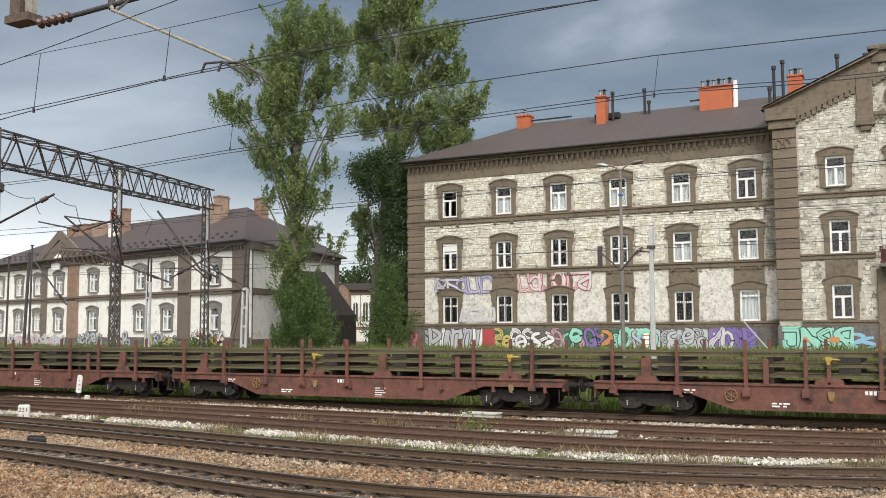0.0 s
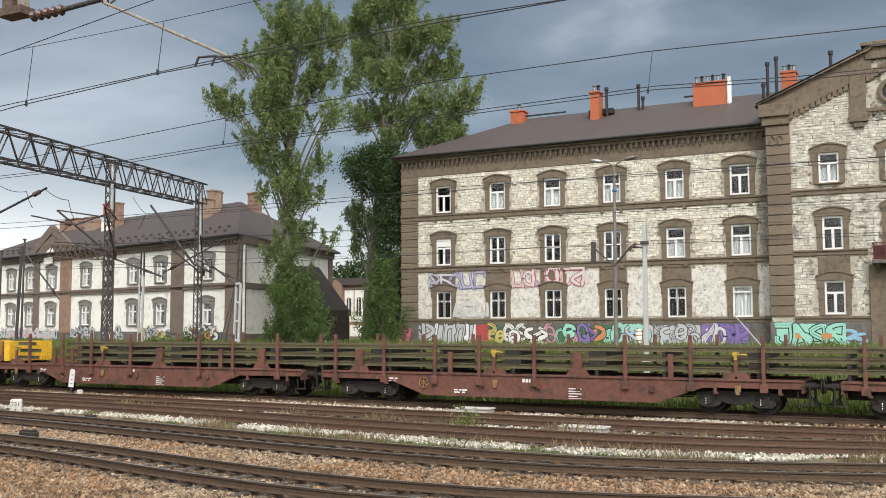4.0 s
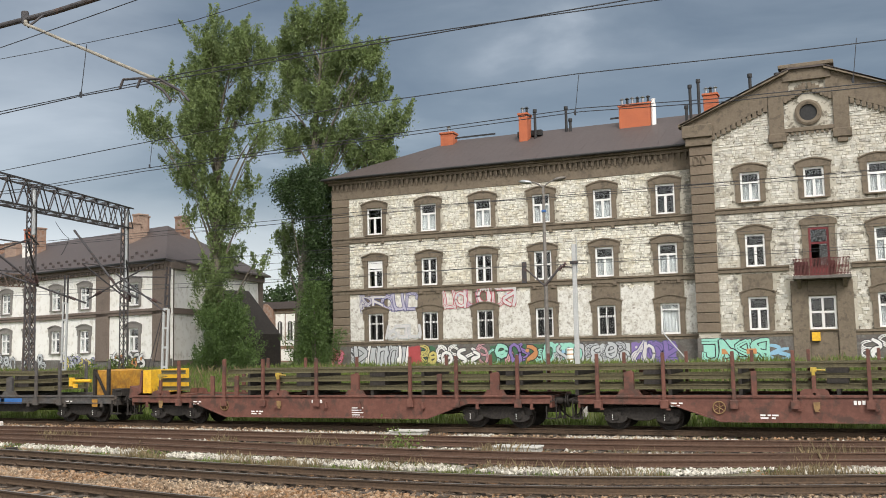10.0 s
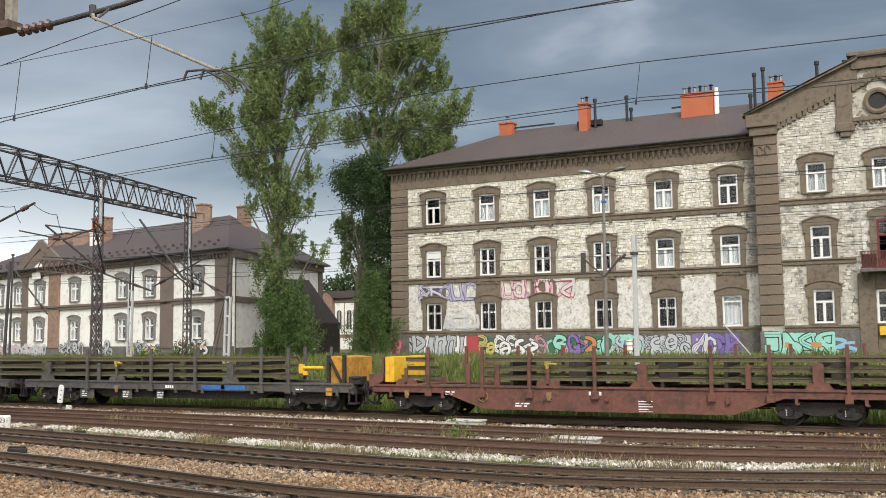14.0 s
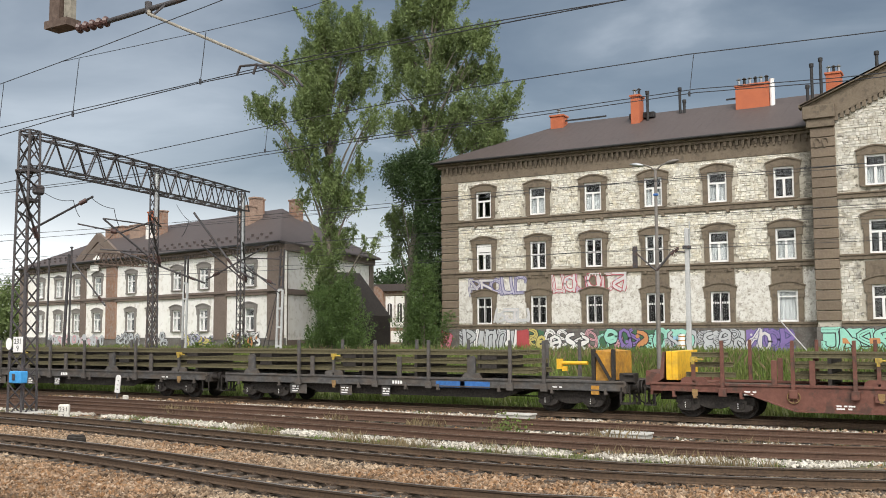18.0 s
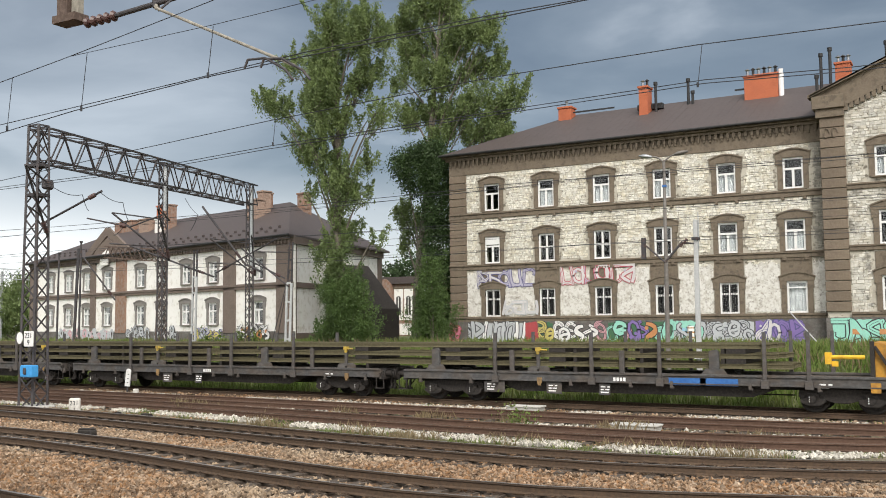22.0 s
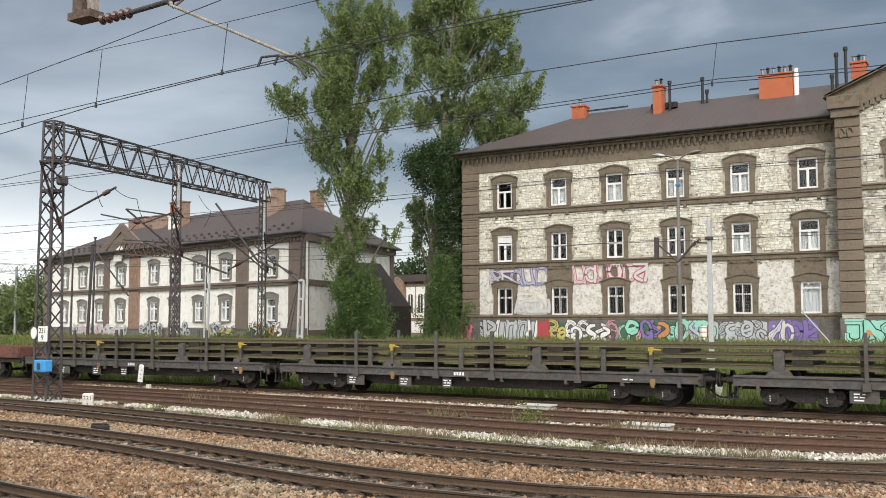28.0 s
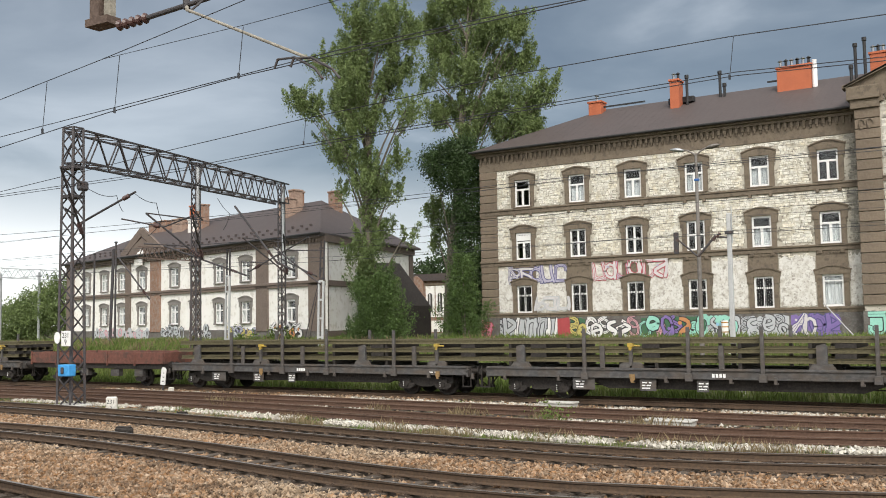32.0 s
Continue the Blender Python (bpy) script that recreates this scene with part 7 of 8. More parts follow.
# long diagonal struts of the far cantilevers
for r, pts in ((0.048, ((-35.3, 27, 7.34), (-31.64, 27, 8.46))), (0.03, ((-32.49, 27, 7.4), (-29.97, 27, 6.9), (-28.2, 27, 7.27))), (0.07, ((-43.5, 45, 10.4), (-40.0, 45, 6.66), (-38.6, 45, 6.1))),
               (0.05, ((-37.5, 45, 8.07), (-42.3, 45, 6.2))), (0.04, ((-40, 45, 7.0), (-36.9, 45, 5.7))), (0.06, ((-50.5, 45.5, 8.3), (-43.0, 45.5, 6.0))), (0.06, ((-60.5, 50, 8.2), (-57.0, 50, 4.9)))):
    s = thing("strut", 0, 0, 0, "dark steel cantilever strut", "strut", "cantilever struts", "structure")
    bm = bmesh.new()
    for a, b in zip(pts, pts[1:]):
        tube(bm, a, b, r, n=8)
    part("tube", bm, M_TRUSS, s)
    insulator(s, Vector(pts[0]).lerp(Vector(pts[1]), 0.80), Vector(pts[0]).lerp(Vector(pts[1]), 0.90))
for pts in (((-35.8, 27, 9.7), (-34.3, 27, 8.7), (-32.8, 27, 8.4), (-32.4, 27, 7.7)), ((-31.7, 27, 8.4), (-30.4, 27, 7.9), (-30.1, 27, 7.2), (-30.9, 27, 6.6)), ((-37.0, 37, 9.6), (-36.1, 37, 8.7), (-36.6, 37, 7.9))):
    wire("jumper_cable", pts, 0.014, "dark hanging jumper cable", sag=0.1)
for x, z0, z1 in ((-63.3, 1.2, 9.6), (-65.9, 1.2, 8.8)):
    p = thing("signal_post", x, 52.0, 0, "slim dark post beside the far track", "post", "slim posts beside the line")
    bm = bmesh.new()
    tube(bm, (0, 0, z0), (0.1, 0, z1), 0.09, 0.07, n=8)
    part("pole", bm, M_TRUSS, p)
    part("cap", boxed(0.0, 0.2, -0.1, 0.1, z1 - 0.02, z1 + 0.1, 0.02), M_TRUSS, p)


def rusty_mast(x, y):
    m = thing("lattice_mast", x, y, 0, "rusty lattice mast with a short lattice arm", "catenary mast", "rusty masts")
    bm = bmesh.new()
    lattice(bm, (0, 0, 0.9), (0, 0, 8.2), (0.55, 0.55), (0.35, 0.35), 0.7, 0.08, 0.045)
    part("column", bm, M_RUSTTRUSS, m)
    bm = bmesh.new()
    truss_boom(bm, (-5.5, 0, 8.6), (0.2, 0, 8.1), 0.4, 0.8, 0.9)
    part("arm", bm, M_RUSTTRUSS, m)


rusty_mast(-49.6, 47.5)
pp = lattice_post(-59.0, 48.0, 1.0, 8.6, 0.12, M_TRUSS, "dark slim post beside the far track", 0.4)


def far_gantry():
    g = thing("catenary_gantry", 0, 0, 0, "distant grey lattice gantry on slim posts", "gantry")
    bm = bmesh.new()
    truss_boom(bm, (-105.8, 70, 10.05), (-86, 78, 8.6), 0.8, 1.1, 1.6)
    part("boom", bm, M_GALV, g)
    for x, y in ((-105.6, 70.1), (-101.0, 72), (-87, 77.6)):
        bm = bmesh.new()
        tube(bm, (x, y, 1.2), (x, y, 9.4), 0.16, n=8)
        part("post", bm, M_GALV, g)


far_gantry()


# ---- small things by the tracks ----
M_WHITEWASH = material("grimy_white_paint", (0.62, 0.60, 0.55), 0.85, tones=((0.42, 0.39, 0.34), (0.70, 0.69, 0.66)), coarse=3, fine=14, amount=0.36, bump=0.3)


def km_stone(x, y):
    k = thing("kilometre_stone", x, y, -0.2, "white-painted kilometre stone with black figures", "marker stone")
    bm = boxed(-0.20, 0.20, -0.10, 0.10, -0.2, 0.58, 0.05)
    part("stone", bm, M_WHITEWASH, k)
    for txt, z in (("231", 0.33), ("3", 0.09)):
        cu = bpy.data.curves.new("figures", "FONT")
        cu.body, cu.size, cu.align_x, cu.extrude = txt, 0.21, "CENTER", 0.003
        tmp = new("figures", cu)
        me = bpy.data.meshes.new_from_object(tmp.evaluated_get(bpy.context.evaluated_depsgraph_get()))
        bpy.data.objects.remove(tmp)
        part("figures", me, M_BLACK, k, "black figures", at=pose(0.0, -0.105, z, 90, 0, 0))
    k.matrix_basis = pose(x, y, -0.2, 0, 0, 35)


km_stone(-29.6, 24.2)


def marker_board(x, y):
    m = thing("marker_board", x, y, 0, "leaning white marker board with dark bars", "track marker")
    bm = bmesh.new()
    prism(bm, [(-0.16, 0.08), (0.14, 0.06), (0.23, 0.80), (0.15, 0.90), (0.0, 0.92), (-0.07, 0.82)], -0.03, 0.03)
    ngon_fix(bm)
    part("board", bm, M_SIGN, m)
    for k in range(3):
        part("bar", boxed(0.0 + 0.03 * k, 0.09 + 0.02 * k, -0.038, -0.03, 0.22 + 0.2 * k, 0.26 + 0.2 * k), M_BLACK, m)
    part("stake", boxed(-0.04, 0.04, -0.02, 0.02, -0.4, 0.1), M_TRUSS, m)


marker_board(-37.0, 33.3)


def trough(x, y, ln, label):
    t = thing("cable_trough", x, y, -0.3, label, "cable trough", "concrete troughs")
    part("body", boxed(-ln / 2, ln / 2, -0.3, 0.3, 0, 0.22, 0.02), M_CONC, t)
    part("lid", boxed(-ln / 2 - 0.04, ln / 2 + 0.04, -0.33, 0.33, 0.222, 0.28, 0.015), M_CONC, t, "pale flat lid")


trough(-9.6, 27.75, 1.4, "grey concrete trough box with a pale lid between rusty tracks")
trough(-15.2, 32.1, 1.25, "grey concrete trough box with a pale lid beside the goods line")
for x, y, w in ((-23.6, 19.75, 0.6), (-27.0, 23.9, 0.2), (-25.6, 23.9, 0.42)):
    b = thing("track_magnet", x, y, -0.25, "dark low equipment box beside the rail", "track equipment", "dark boxes beside the rails")
    part("case", boxed(-w / 2, w / 2, -0.13, 0.13, 0, 0.21, 0.04), M_UNDER, b)
    part("lid", boxed(-w / 2 + 0.04, w / 2 - 0.04, -0.10, 0.10, 0.21, 0.245, 0.01), M_UNDER, b)
for x, y, hh in ((-10.3, 38.2, 0.5), (-36.2, 33.1, 0.0)):
    b = thing("marker_stub", x, y, -0.35, "small white painted marker stub in the ground", "track marker", "white marker stubs")
    part("stub", boxed(-0.12, 0.12, -0.1, 0.1, 0, hh + 0.33, 0.03), M_WHITEWASH, b)
# white banded pipe by the mast and a slanting stay rope
b = thing("bollard", -16.2, 57.0, 1.3, "white and rusty banded pipe bollard by the plinth", "bollard")
bm = bmesh.new()
tube(bm, (0, 0, 0), (0, 0, 1.35), 0.2, n=14)
part("pipe", bm, M_SIGN, b)
for z in (0.35, 0.65, 0.95, 1.2):
    bm = bmesh.new()
    tube(bm, (0, 0, z), (0, 0, z + 0.06), 0.205, n=14)
    part("band", bm, M_OCHRE, b)
s = thing("stay_rope", 0, 0, 0, "pale slanting stay rope from the wall to the bank", "stay rope", kind="structure")
bm = bmesh.new()
tube(bm, (-11.2, 59.75, 3.55), (-7.6, 50.5, 1.2), 0.035, n=6)
part("rope", bm, M_CONC2, s)


def far_house():
    h = thing("brick_house", -60.0, 95.0, 0, "distant brick house with pale panels behind the trees", "house")
    part("wall", boxed(-4.2, 6, 0, 8, 1.2, 7.5), M_OLDBRICK, h)
    for x in (-1.0, 0.35, 1.7, 3.0):
        part("panel", boxed(x - 0.6, x + 0.6, -0.06, 0, 3.3, 6.9), M_LIME, h)
        bm = bmesh.new()
        prism(bm, [(x - 0.3, 3.9), (x + 0.3, 3.9)] + arch_pts(x, 0.3, 5.9, 0.18), -0.1, -0.06)
        ngon_fix(bm)
        # no room behind: a dark panel stands for its shade
        w = part("window", bm, M_ROOMSHADE, h)
        part("frame", boxed(x - 0.04, x + 0.04, -0.13, -0.1, 3.95, 6.0), M_WHITE, w)
    part("string_course", boxed(-4.25, 6.05, -0.12, 0.02, 6.95, 7.2, 0.02), M_BROWN, h)
    part("panel", boxed(-0.9, 4.8, -0.05, 0, 1.6, 2.9), M_LIME, h)
    bm = bmesh.new()
    prism(bm, [(-4.5, 7.5), (6.4, 7.5), (5.4, 8.3), (-3, 8.3)], -0.4, 8.4)
    ngon_fix(bm)
    part("roof", bm, M_ROOF, h)
    bm = bmesh.new()
    prism(bm, [(-3.6, 1.2), (-1.7, 1.2), (-1.7, 7.4)] + arch_pts(-2.65, 0.95, 7.4, 0.7) + [(-3.6, 7.4)], -0.5, 0)
    ngon_fix(bm)
    part("gable", bm, M_OLDBRICK, h)
    bm = bmesh.new()
    prism(bm, [(-3.15, 4.6), (-2.15, 4.6)] + arch_pts(-2.65, 0.5, 6.1, 0.4), -0.56, -0.5)
    ngon_fix(bm)
    part("niche", bm, M_LIME, h)
    part("chimney", boxed(0.0, 0.6, 2, 2.6, 8, 9.4), M_LIME, h)


far_house()


# ---- trees, bushes, grass ----
def leaf_cloud(name, lobes, clumps, per, size, seed, spread=0.38):
    """Many small leaves gathered in clumps inside uneven lobes: (x, y, z, rx, ry, rz)."""
    rng = np.random.default_rng(seed)
    lobes = np.array(lobes, float)
    vol = lobes[:, 3] * lobes[:, 4] * lobes[:, 5]
    pick = rng.choice(len(lobes), clumps, p=vol ** 0.75 / (vol ** 0.75).sum())
    d = rng.normal(size=(clumps, 3))
    d /= np.linalg.norm(d, axis=1)[:, None]
    rad = rng.uniform(0.25, 1.0, clumps) ** 0.5
    cen = lobes[pick, :3] + d * rad[:, None] * lobes[pick, 3:]
    c = np.repeat(cen, per, axis=0) + rng.normal(size=(clumps * per, 3)) * spread * np.repeat(rng.uniform(0.6, 1.4, clumps), per)[:, None]
    n = len(c)
    a = rng.normal(size=(n, 3))
    a[:, 2] -= 0.35
    a /= np.linalg.norm(a, axis=1)[:, None]
    b = np.cross(a, rng.normal(size=(n, 3)))
    b /= np.linalg.norm(b, axis=1)[:, None]
    s = size * rng.uniform(0.6, 1.35, n)[:, None]
    v = np.stack([c - a * s * 0.5, c + b * s * 0.36, c + a * s * 0.6, c - b * s * 0.36], 1).reshape(-1, 3)
    f = np.arange(n * 4).reshape(-1, 4)
    return from_py(name, v.tolist(), f.tolist()), cen


def limb(bm, a, b, r0, r1, bend, rnd, seg=5):
    """A branch that leaves steeply and curves outwards."""
    a, b = Vector(a), Vector(b)
    mid = Vector((a.x + (b.x - a.x) * 0.38, a.y + (b.y - a.y) * 0.38, a.z + (b.z - a.z) * 0.62)) + Vector((rnd.uniform(-1, 1), rnd.uniform(-1, 1), 0)) * bend
    prev, pr = a, r0
    for k in range(1, seg + 1):
        t = k / seg
        p = a * (1 - t) ** 2 + mid * 2 * t * (1 - t) + b * t * t
        r = r0 + (r1 - r0) * t
        tube(bm, prev, p, pr, r, n=6, caps=False)
        prev, pr = p, r


def plumes(name, lobes, count, per, size, seed, spread=0.19):
    """Leaves set along rising sprays inside uneven lobes, with gaps between the sprays."""
    rng = np.random.default_rng(seed)
    lobes = np.array(lobes, float)
    vol = (lobes[:, 3] * lobes[:, 5]) ** 0.9
    pick = rng.choice(len(lobes), count, p=vol / vol.sum())
    d = rng.normal(size=(count, 3))
    d /= np.linalg.norm(d, axis=1)[:, None]
    base = lobes[pick, :3] + d * (rng.uniform(0.05, 1.0, count) ** 0.5)[:, None] * lobes[pick, 3:] * 0.88
    base[:, 2] -= 0.5
    out = base - lobes[pick, :3]
    out[:, 2] = 0
    dirn = np.stack([out[:, 0] * 0.30, out[:, 1] * 0.30, np.full(count, 1.0)], 1) + rng.normal(size=(count, 3)) * 0.22
    dirn /= np.linalg.norm(dirn, axis=1)[:, None]
    ln = rng.uniform(0.8, 2.0, count)
    t = rng.uniform(0, 1, (count, per)) ** 0.85
    wide = spread * (1.3 - t) * np.minimum(1.0, 0.35 + 3.0 * t)
    c = base[:, None] + dirn[:, None] * (t * ln[:, None])[:, :, None] + rng.normal(size=(count, per, 3)) * wide[:, :, None] * rng.uniform(0.55, 1.5, (count, 1, 1))
    c = c.reshape(-1, 3)
    n = len(c)
    a = rng.normal(size=(n, 3)) * 0.8 + np.repeat(dirn, per, axis=0) * 0.8
    a /= np.linalg.norm(a, axis=1)[:, None]
    b = np.cross(a, rng.normal(size=(n, 3)))
    b /= np.linalg.norm(b, axis=1)[:, None]
    s = size * rng.uniform(0.55, 1.4, n)[:, None]
    v = np.stack([c - a * s * 0.5 + b * s * 0.30, c - a * s * 0.5 - b * s * 0.30, c + a * s * 0.75], 1).reshape(-1, 3)
    return from_py(name, v.tolist(), np.arange(n * 3).reshape(-1, 3).tolist()), base, dirn, ln


def tree(x, y, z0, height, lobes, count, per, size, seed, label, trunk_r, mat, lean=0.0, spread=0.2):
    """A tall tree: a tapered trunk, steep limbs to every lobe of the crown, and sprays of small leaves."""
    t = thing("poplar_tree", x, y, z0, label, "tree", "tall trees between the houses")
    rnd = random.Random(seed)
    bm = bmesh.new()
    pts = [Vector((lean * k / 8 + rnd.uniform(-0.14, 0.14), rnd.uniform(-0.15, 0.15), height * k / 8)) for k in range(9)]
    for k in range(8):
        tube(bm, pts[k], pts[k + 1], trunk_r * (1 - k / 8.4) + 0.02, trunk_r * (1 - (k + 1) / 8.4) + 0.02, n=10, caps=False)
    tube(bm, (0, 0, -0.4), pts[0], trunk_r * 1.35, trunk_r, n=10, caps=False)
    part("trunk", bm, M_BARK, t, "tall grey-brown trunk", smooth=True)
    loc = [(lx - x, rnd.uniform(-0.6, 0.6) * rx, lz - z0, rx, max(0.6, rx * 0.85), rz) for lx, lz, rx, rz in lobes]
    me, base, dirn, ln = plumes("crown", loc, count, per, size, seed, spread)
    part("crown", me, mat, t, "airy crown of small green leaves")
    for lx, ly, lz, rx, ry, rz in loc:
        h0 = min(height * 0.97, max(1.0, lz - 1.1 * abs(lx) - 2.0))
        k = min(7.99, h0 / height * 8)
        root = pts[int(k)].lerp(pts[int(k) + 1], k - int(k))
        b2 = bmesh.new()
        tip = Vector((lx, ly, lz + rz * 0.4))
        limb(b2, root, tip, 0.10, 0.03, 0.2, rnd)
        for i in range(len(base)):
            c = base[i]
            if (c[0] - lx) ** 2 / rx ** 2 + (c[2] - lz) ** 2 / rz ** 2 < 1 and rnd.random() < 0.25:
                s = root.lerp(tip, rnd.uniform(0.45, 0.95))
                limb(b2, s, c, 0.026, 0.013, 0.06, rnd, 2)
                tube(b2, c, Vector(c) + Vector(dirn[i]) * ln[i] * 0.8, 0.013, 0.005, n=4, caps=False)
        part("limb", b2, M_BARK, t)
    return t


T1 = [(-37.0, 21.6, 1.3, 2.6), (-38.7, 20.6, 1.2, 1.9), (-40.9, 20.2, 0.8, 1.1), (-34.6, 21.0, 1.3, 2.0), (-33.2, 21.2, 0.7, 1.6),
      (-36.9, 18.2, 2.0, 1.9), (-34.6, 18.4, 1.2, 1.2), (-42.0, 18.0, 0.8, 0.7), (-40.8, 17.1, 1.0, 0.8), (-38.8, 17.3, 1.2, 1.4),
      (-37.0, 15.7, 2.0, 1.3), (-33.3, 15.9, 0.9, 1.1), (-34.7, 15.5, 0.7, 0.7), (-39.7, 14.5, 1.4, 0.9), (-37.4, 13.5, 1.5, 1.2),
      (-34.6, 13.2, 0.6, 0.4), (-38.3, 11.9, 1.1, 0.8), (-39.4, 11.4, 0.6, 0.5), (-36.1, 11.7, 1.2, 1.2), (-35.1, 10.9, 0.6, 0.5),
      (-36.6, 10.0, 1.0, 1.1), (-36.8, 8.5, 1.3, 1.0), (-34.1, 8.2, 0.7, 0.4), (-37.1, 6.9, 1.2, 1.0), (-36.6, 5.2, 1.3, 1.2)]
tree(-36.7, 50.0, 1.4, 22.0, T1, 540, 170, 0.14, 5, "tall airy poplar with small green leaves on the bank", 0.30, M_LEAF, spread=0.19)
T2 = [(-36.7, 28.0, 1.6, 2.4), (-38.9, 27.5, 1.3, 1.9), (-40.6, 26.3, 1.0, 1.7), (-36.9, 24.8, 2.2, 1.9), (-39.9, 24.2, 1.3, 1.7),
      (-34.2, 25.0, 1.2, 1.1), (-32.6, 24.7, 0.9, 1.3), (-32.8, 22.4, 1.2, 1.1), (-34.8, 22.4, 1.5, 1.2), (-37.4, 21.8, 1.8, 1.5),
      (-40.7, 22.0, 0.8, 0.7), (-31.0, 19.6, 1.1, 1.2), (-32.2, 18.7, 1.4, 1.0), (-34.1, 19.6, 1.5, 1.1), (-37.5, 19.2, 2.4, 1.3),
      (-40.1, 19.0, 1.0, 1.1), (-31.9, 17.0, 1.0, 0.6), (-34.0, 17.2, 1.8, 0.8), (-36.8, 17.2, 1.2, 0.6), (-41.3, 11.7, 0.9, 0.6),
      (-40.3, 10.7, 1.1, 0.9), (-40.4, 9.0, 0.6, 0.5)]
tree(-39.6, 64.0, 1.4, 27.0, T2, 580, 180, 0.16, 6, "tall poplar with pale limbs close to the tenement", 0.46, M_LEAF, lean=2.6, spread=0.24)


def bush(name, x, y, z, lobes, clumps, per, size, seed, label, mat, group=""):
    b = thing(name, x, y, z, label, "bush", group)
    rnd = random.Random(seed)
    if group == "bushes on the bank":
        me = plumes("foliage", lobes, clumps // 3, per * 4, size, seed, 0.24)[0]
    else:
        me = leaf_cloud("foliage", lobes, clumps, per, size, seed, 0.3)[0]
    part("foliage", me, mat, b)
    bm = bmesh.new()
    for lx, ly, lz, *_ in lobes:
        limb(bm, (lx * 0.15, ly * 0.15, -0.3), (lx, ly, lz), 0.09, 0.02, 0.2, rnd)
    part("stem", bm, M_BARK, b)


bush("ivy_tree", -36.2, 61.6, 1.4, [(-1.6, 0, 12.9, 1.7, 1.5, 1.9), (0.6, 0, 12.2, 1.7, 1.5, 1.7), (-2.9, 0, 13.4, 0.9, 0.9, 1.1), (-0.6, 0, 14.0, 1.5, 1.3, 1.0), (0.3, 0, 9.8, 1.35, 1.4, 1.9), (0.35, 0, 7.2, 1.3, 1.4, 1.8), (0.3, 0, 4.6, 1.35, 1.4, 1.8), (0.2, 0, 2.0, 1.5, 1.5, 1.7)], 1500, 34, 0.14, 7, "dark ivy-clad tree against the tenement corner", M_LEAFD)
bush("elder_bush", -36.0, 49.2, 1.4, [(-1.1, 0, 1.0, 0.9, 1.0, 1.1), (1.5, 0, 1.1, 1.1, 1.0, 1.2), (0.3, 0, 1.6, 1.2, 1.0, 1.3), (0.5, 0, 2.7, 1.2, 1.0, 1.0), (1.7, 0, 2.9, 0.7, 0.7, 0.6), (-0.6, 0, 3.5, 0.8, 0.8, 0.8), (0.9, 0, 4.2, 0.8, 0.7, 0.7)], 700, 34, 0.10, 8, "leafy green bush round the poplar trunk", M_LEAFM, "bushes on the bank")
bush("elder_bush", -34.1, 57.4, 1.4, [(-0.8, 0, 1.3, 1.1, 1.1, 1.4), (0.5, 0, 1.2, 1.2, 1.2, 1.3), (-0.2, 0, 3.0, 1.0, 1.0, 1.2), (-0.1, 0, 5.0, 0.9, 0.9, 1.1)], 380, 34, 0.11, 9, "leafy green bush by the tenement corner", M_LEAFM, "bushes on the bank")
bush("maple_bush", -98.5, 74.0, 1.3, [(-6, 0, 3.0, 4.0, 3, 3.2), (-1.0, 0, 4.4, 3.6, 3, 3.4), (3.5, 1, 3.0, 3.5, 3, 2.8), (-10, 0, 2.2, 4, 3, 2.5)], 2200, 16, 0.24, 10, "bright green maple thicket beside the line", M_LEAF, "thickets beside the line")
bush("dark_tree", -103.0, 84.0, 1.3, [(2, 0, 7.0, 3.6, 3, 3.4), (6, 0, 5.0, 4.0, 3, 4.0), (-2, 0, 4.5, 4, 3, 4)], 1400, 16, 0.26, 11, "dark rounded tree behind the thicket", M_LEAFD, "thickets beside the line")
bush("far_trees", -66.0, 108.0, 1.4, [(0, 0, 7, 5, 4, 4.0), (6, 0, 6.6, 5, 4, 3.8), (12, 0, 6, 5, 4, 3.6), (-6, 0, 6, 5, 4, 3.6), (18, 0, 6, 5, 4, 3.6)], 1500, 14, 0.36, 12, "distant green trees behind the houses", M_LEAFD, "thickets beside the line")
bush("pale_bush", -44.0, 49.5, 1.3, [(0, 0, 0.2, 1.2, 0.9, 0.25), (-2.5, 0, 0.15, 1.1, 0.9, 0.2)], 100, 12, 0.16, 13, "low yellowish-green weeds on the bank", M_GRASS, "bushes on the bank")


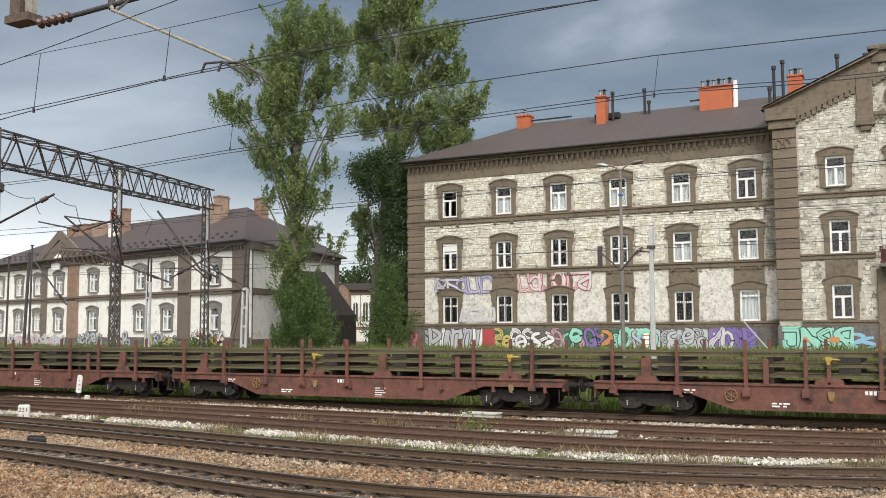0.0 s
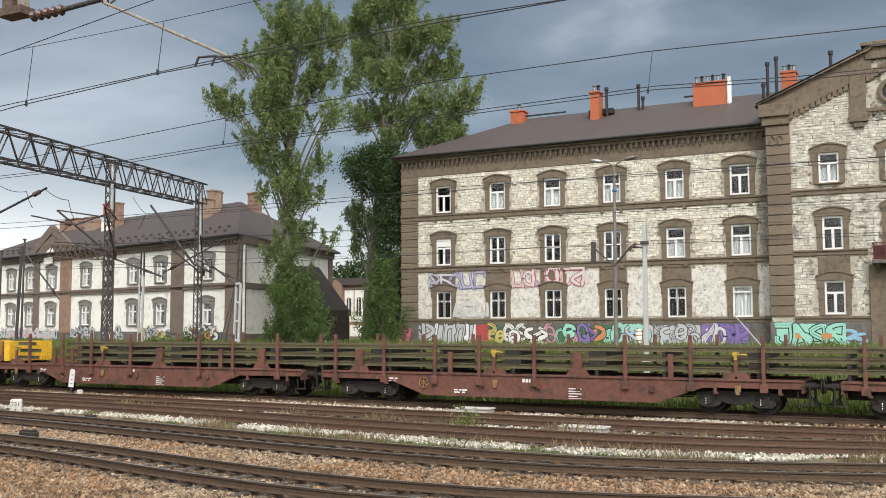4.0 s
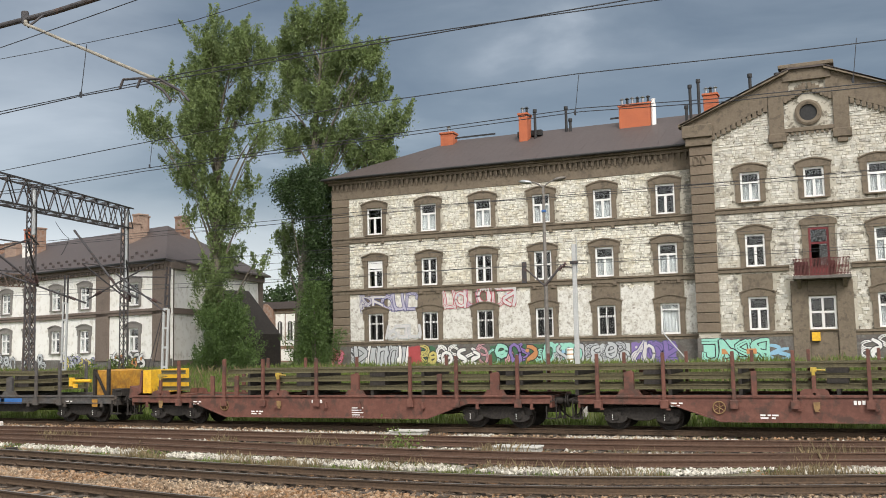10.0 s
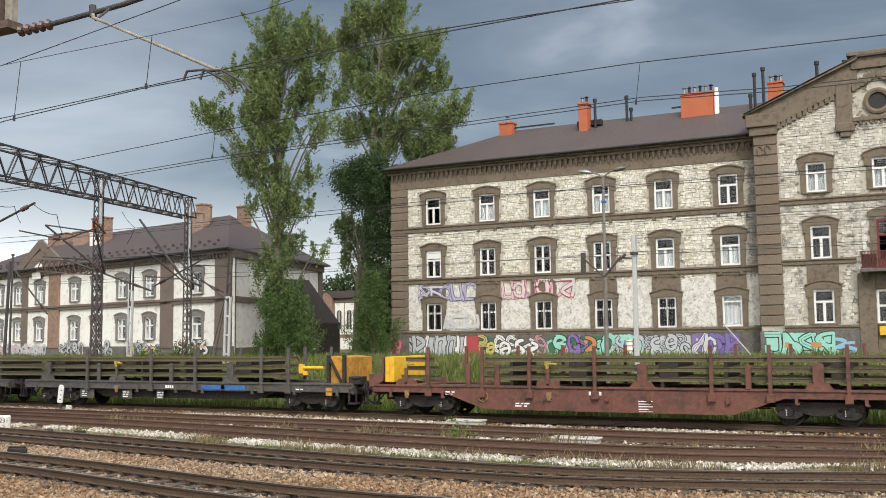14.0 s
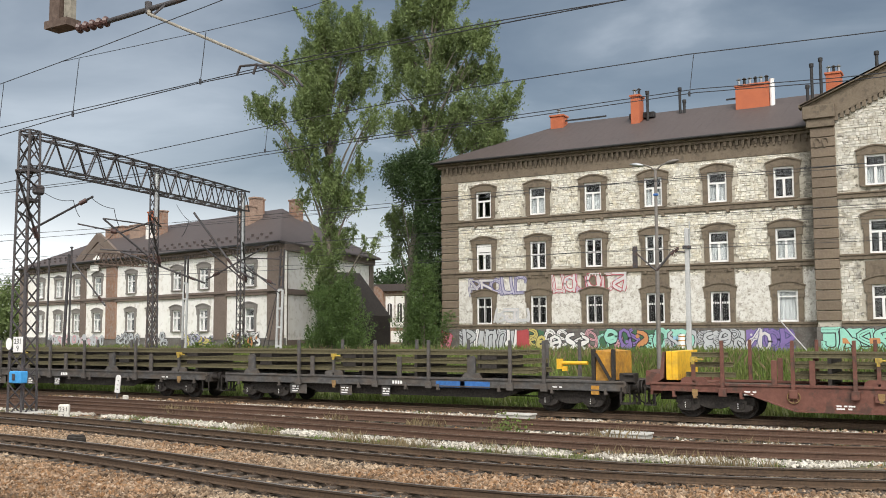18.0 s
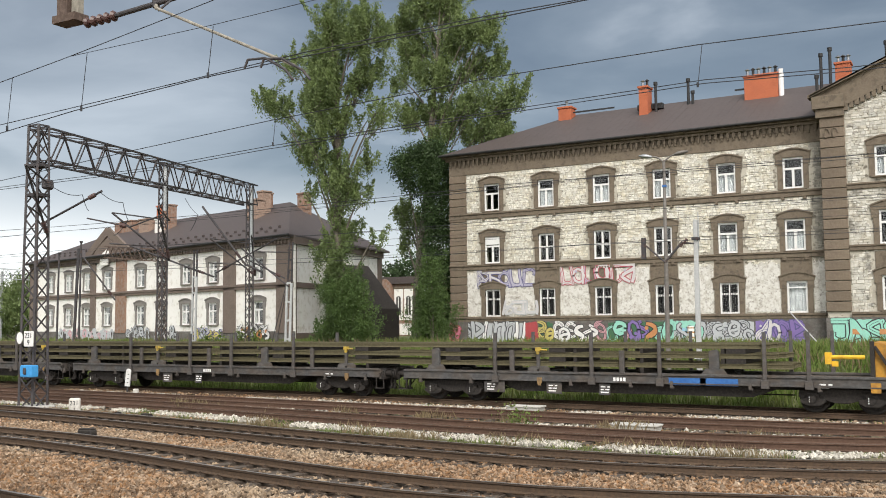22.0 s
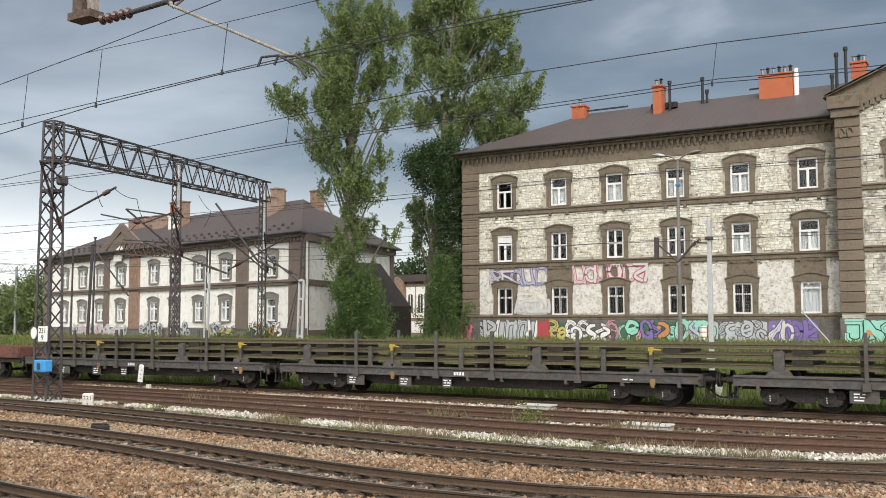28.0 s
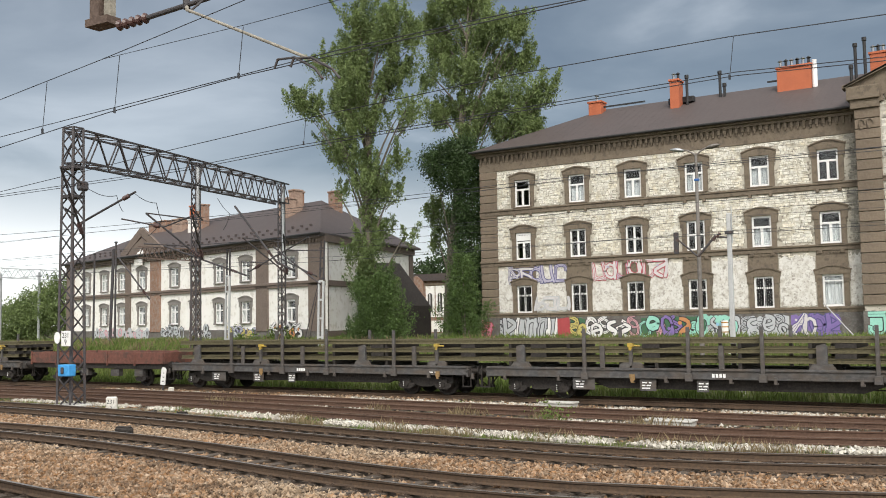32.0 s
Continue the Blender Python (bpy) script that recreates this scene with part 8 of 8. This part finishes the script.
def blades(name, n, xr, yr, hr, mat, label, seed, base=None, width=0.014, keep=None, category="grass", follow=0.0):
    """Thin leaning blades of grass over a stretch of ground."""
    rng = np.random.default_rng(seed)
    x, y = rng.uniform(*xr, n), rng.uniform(*yr, n)
    pat = np.array([noise.noise(Vector((a * 0.45, b * 0.6, seed))) for a, b in zip(x, y)])
    ok = pat > (keep if keep is not None else -2)
    x, y, pat = x[ok], y[ok], pat[ok]
    n = len(x)
    y = y + follow * sway(x)
    z = np.array([(bank(b) if base is None else base) for b in y]) - 0.04
    h = rng.uniform(*hr, n) * (0.75 + 0.6 * np.clip(pat + 0.4, 0, 1))
    a = rng.uniform(0, 2 * np.pi, n)
    w = width * rng.uniform(0.7, 1.5, n)
    lean = rng.normal(size=(n, 2)) * 0.22 * h[:, None]
    dx, dy = np.cos(a) * w, np.sin(a) * w
    p = lambda ax, ay, az: np.stack([ax, ay, az], 1)
    v = np.stack([p(x - dx, y - dy, z), p(x + dx, y + dy, z), p(x + dx * 0.8 + lean[:, 0] * 0.4, y + dy * 0.8 + lean[:, 1] * 0.4, z + h * 0.6), p(x + lean[:, 0], y + lean[:, 1], z + h)], 1).reshape(-1, 3)
    f = np.arange(n * 4).reshape(-1, 4)
    me = from_py(name, v.tolist(), np.concatenate([f[:, [0, 1, 2]], f[:, [0, 2, 3]]]).tolist())
    me.materials.append(mat)
    tagged(new(name, me), label, category, kind="stuff")


blades("bank_grass", 72000, (-75, 8), (36.75, 47.5), (0.30, 0.68), M_GRASS, "tall green grass on the bank behind the train", 1, width=0.022)
blades("bank_straw", 9000, (-75, 8), (41, 48.5), (0.4, 0.8), M_STRAW, "dry seed stalks in the bank grass", 2, width=0.012, keep=0.0)
blades("plateau_grass", 26000, (-75, 8), (47.5, 58.5), (0.3, 0.65), M_GRASS, "tall green grass below the house walls", 3, width=0.024, keep=-0.25)
blades("strip_grass", 15000, (-42, 4), (22.55, 23.9), (0.06, 0.24), M_GRASS, "low green weeds between the tracks", 4, base=-0.3, width=0.011, keep=-0.05, follow=1.0)
blades("strip_straw", 9000, (-24, 4), (22.4, 24.2), (0.08, 0.34), M_STRAW, "dry yellow weeds between the tracks", 5, base=-0.3, width=0.010, keep=0.1, follow=1.0)
blades("siding_straw", 6500, (-30, 4), (26.2, 28.4), (0.10, 0.38), M_STRAW, "dry straw-coloured weeds along the rusty sidings", 6, base=-0.26, width=0.010, keep=0.22, follow=0.55)
blades("siding_weeds", 6000, (-45, 4), (25.6, 33.2), (0.05, 0.16), M_GRASS, "small weeds along the sidings", 7, base=-0.27, width=0.010, keep=0.22, follow=0.55)
for x, y, s in ((-13.3, 27.4, 0.45),):
    bush("weed_plant", x, y, -0.3, [(0, 0, 0.28 * s, 0.45 * s, 0.3 * s, 0.25 * s), (0.2 * s, 0, 0.45 * s, 0.25 * s, 0.2 * s, 0.2 * s)], 40, 9, 0.09, 20 + int(-x), "small bright green weed plant between the tracks", M_GRASS, "weed plants")


# ---- ballast stones ----
def gravel(name, n, xr, yr, zf, size, mat, label, seed, keep=None, follow=0.0):
    rng = np.random.default_rng(seed)
    x, y = rng.uniform(*xr, n), rng.uniform(*yr, n)
    if keep is not None:
        pat = np.array([noise.noise(Vector((a * 0.5, b * 0.8, seed + 0.5))) for a, b in zip(x, y)])
        ok = pat > keep
        x, y = x[ok], y[ok]
        n = len(x)
    y = y + follow * sway(x)
    oct_v = np.array([(1, 0, 0), (-1, 0, 0), (0, 1, 0), (0, -1, 0), (0, 0, 1), (0, 0, -1)], float)
    oct_f = np.array([(0, 2, 4), (2, 1, 4), (1, 3, 4), (3, 0, 4), (2, 0, 5), (1, 2, 5), (3, 1, 5), (0, 3, 5)])
    jit = 1 + rng.uniform(-0.3, 0.3, (n, 6, 1))
    sc = size * rng.uniform(0.55, 1.3, (n, 1, 1)) * rng.uniform(0.7, 1.2, (n, 1, 3))
    v = oct_v[None] * jit * sc + rng.uniform(-0.25, 0.25, (n, 6, 3)) * sc
    a = rng.uniform(0, 2 * np.pi, n)
    b = rng.uniform(-0.9, 0.9, n)
    ca, sa, cb, sb = np.cos(a)[:, None], np.sin(a)[:, None], np.cos(b)[:, None], np.sin(b)[:, None]
    vx, vy, vz = v[:, :, 0], v[:, :, 1], v[:, :, 2]
    vx, vz = vx * cb - vz * sb, vx * sb + vz * cb
    vx, vy = vx * ca - vy * sa, vx * sa + vy * ca
    z = zf(x, y, rng) if callable(zf) else zf + rng.uniform(-0.02, 0.03, n)
    pts = np.stack([vx + x[:, None], vy + y[:, None], vz + z[:, None]], 2).reshape(-1, 3)
    f = (oct_f[None] + (np.arange(n) * 6)[:, None, None]).reshape(-1, 3)
    me = from_py(name, pts.tolist(), f.tolist())
    me.materials.append(mat)
    tagged(new(name, me), label, "gravel", kind="stuff")


def bed_z(x, y, rng):
    """Height of the loose stones: a little lower close to the rails."""
    z = np.full(len(x), -0.245)
    for y0 in (10.6, 15.7, 20.55):
        yc = track_y(y0, x)
        d = np.abs(np.abs(y - yc) - 0.7535)
        z = np.where(np.abs(y - yc) < 0.85, -0.268, z + 0.0)
        z = np.where(d < 0.24, -0.37, z)
    return z + rng.uniform(-0.035, 0.035, len(x))


gravel("ballast_stones", 100000, (-27, 3), (11.6, 22.5), bed_z, 0.050, M_BSTONE, "loose brown crushed ballast stones", 31, follow=1.0)
gravel("ballast_stones", 34000, (-45, -27), (14.5, 22.5), bed_z, 0.052, M_BSTONE, "loose brown crushed ballast stones", 32, follow=1.0)
gravel("pale_stones", 9000, (-42, 4), (23.3, 24.1), -0.22, 0.065, M_WSTONE, "pale limestone ballast along the siding", 33, follow=1.0, keep=-0.3)
gravel("pale_stones", 5200, (-40, 4), (26.9, 28.2), -0.23, 0.06, M_WSTONE, "pale limestone ballast along the siding", 34, follow=0.6, keep=0.02)
gravel("pale_stones", 9000, (-42, 4), (31.2, 33.0), -0.26, 0.06, M_WSTONE, "pale limestone ballast beside the goods line", 35, follow=0.12, keep=-0.12)
gravel("siding_stones", 16000, (-42, 4), (23.8, 33.0), -0.25, 0.05, M_BSTONE, "brown gravel between the sidings", 36, follow=0.6)


# ---- the train's motion ----
def motions():
    rows = ((0, 0.0), (1, 2.27), (2, 4.43), (3, 6.47), (4, 8.52), (7, 15.16), (8, 17.53), (9, 19.92), (10, 22.18), (11, 24.41), (12, 26.73), (13, 28.99), (14, 31.28), (17, 38.36), (18, 40.64), (19, 42.9), (20, 45.19), (21, 47.48), (22, 49.73), (23, 51.89), (24, 54.0), (25, 56.09), (28, 62.57), (29, 64.96), (30, 67.39), (31, 69.85), (32, 72.1))
    for ob, u in TRAIN:
        walk(ob, [(t, pose(u + d, YT, ZT)) for t, d in rows])
    fine = [0.25 * k for k in range(129)]
    ts, ds = [r[0] for r in rows], [r[1] for r in rows]
    for ax in SPIN:
        x, y, z = ax.matrix_basis.translation
        walk(ax, [(t, pose(x, y, z, 0, math.degrees(np.interp(t, ts, ds) / 0.46), 0)) for t in fine])


motions()
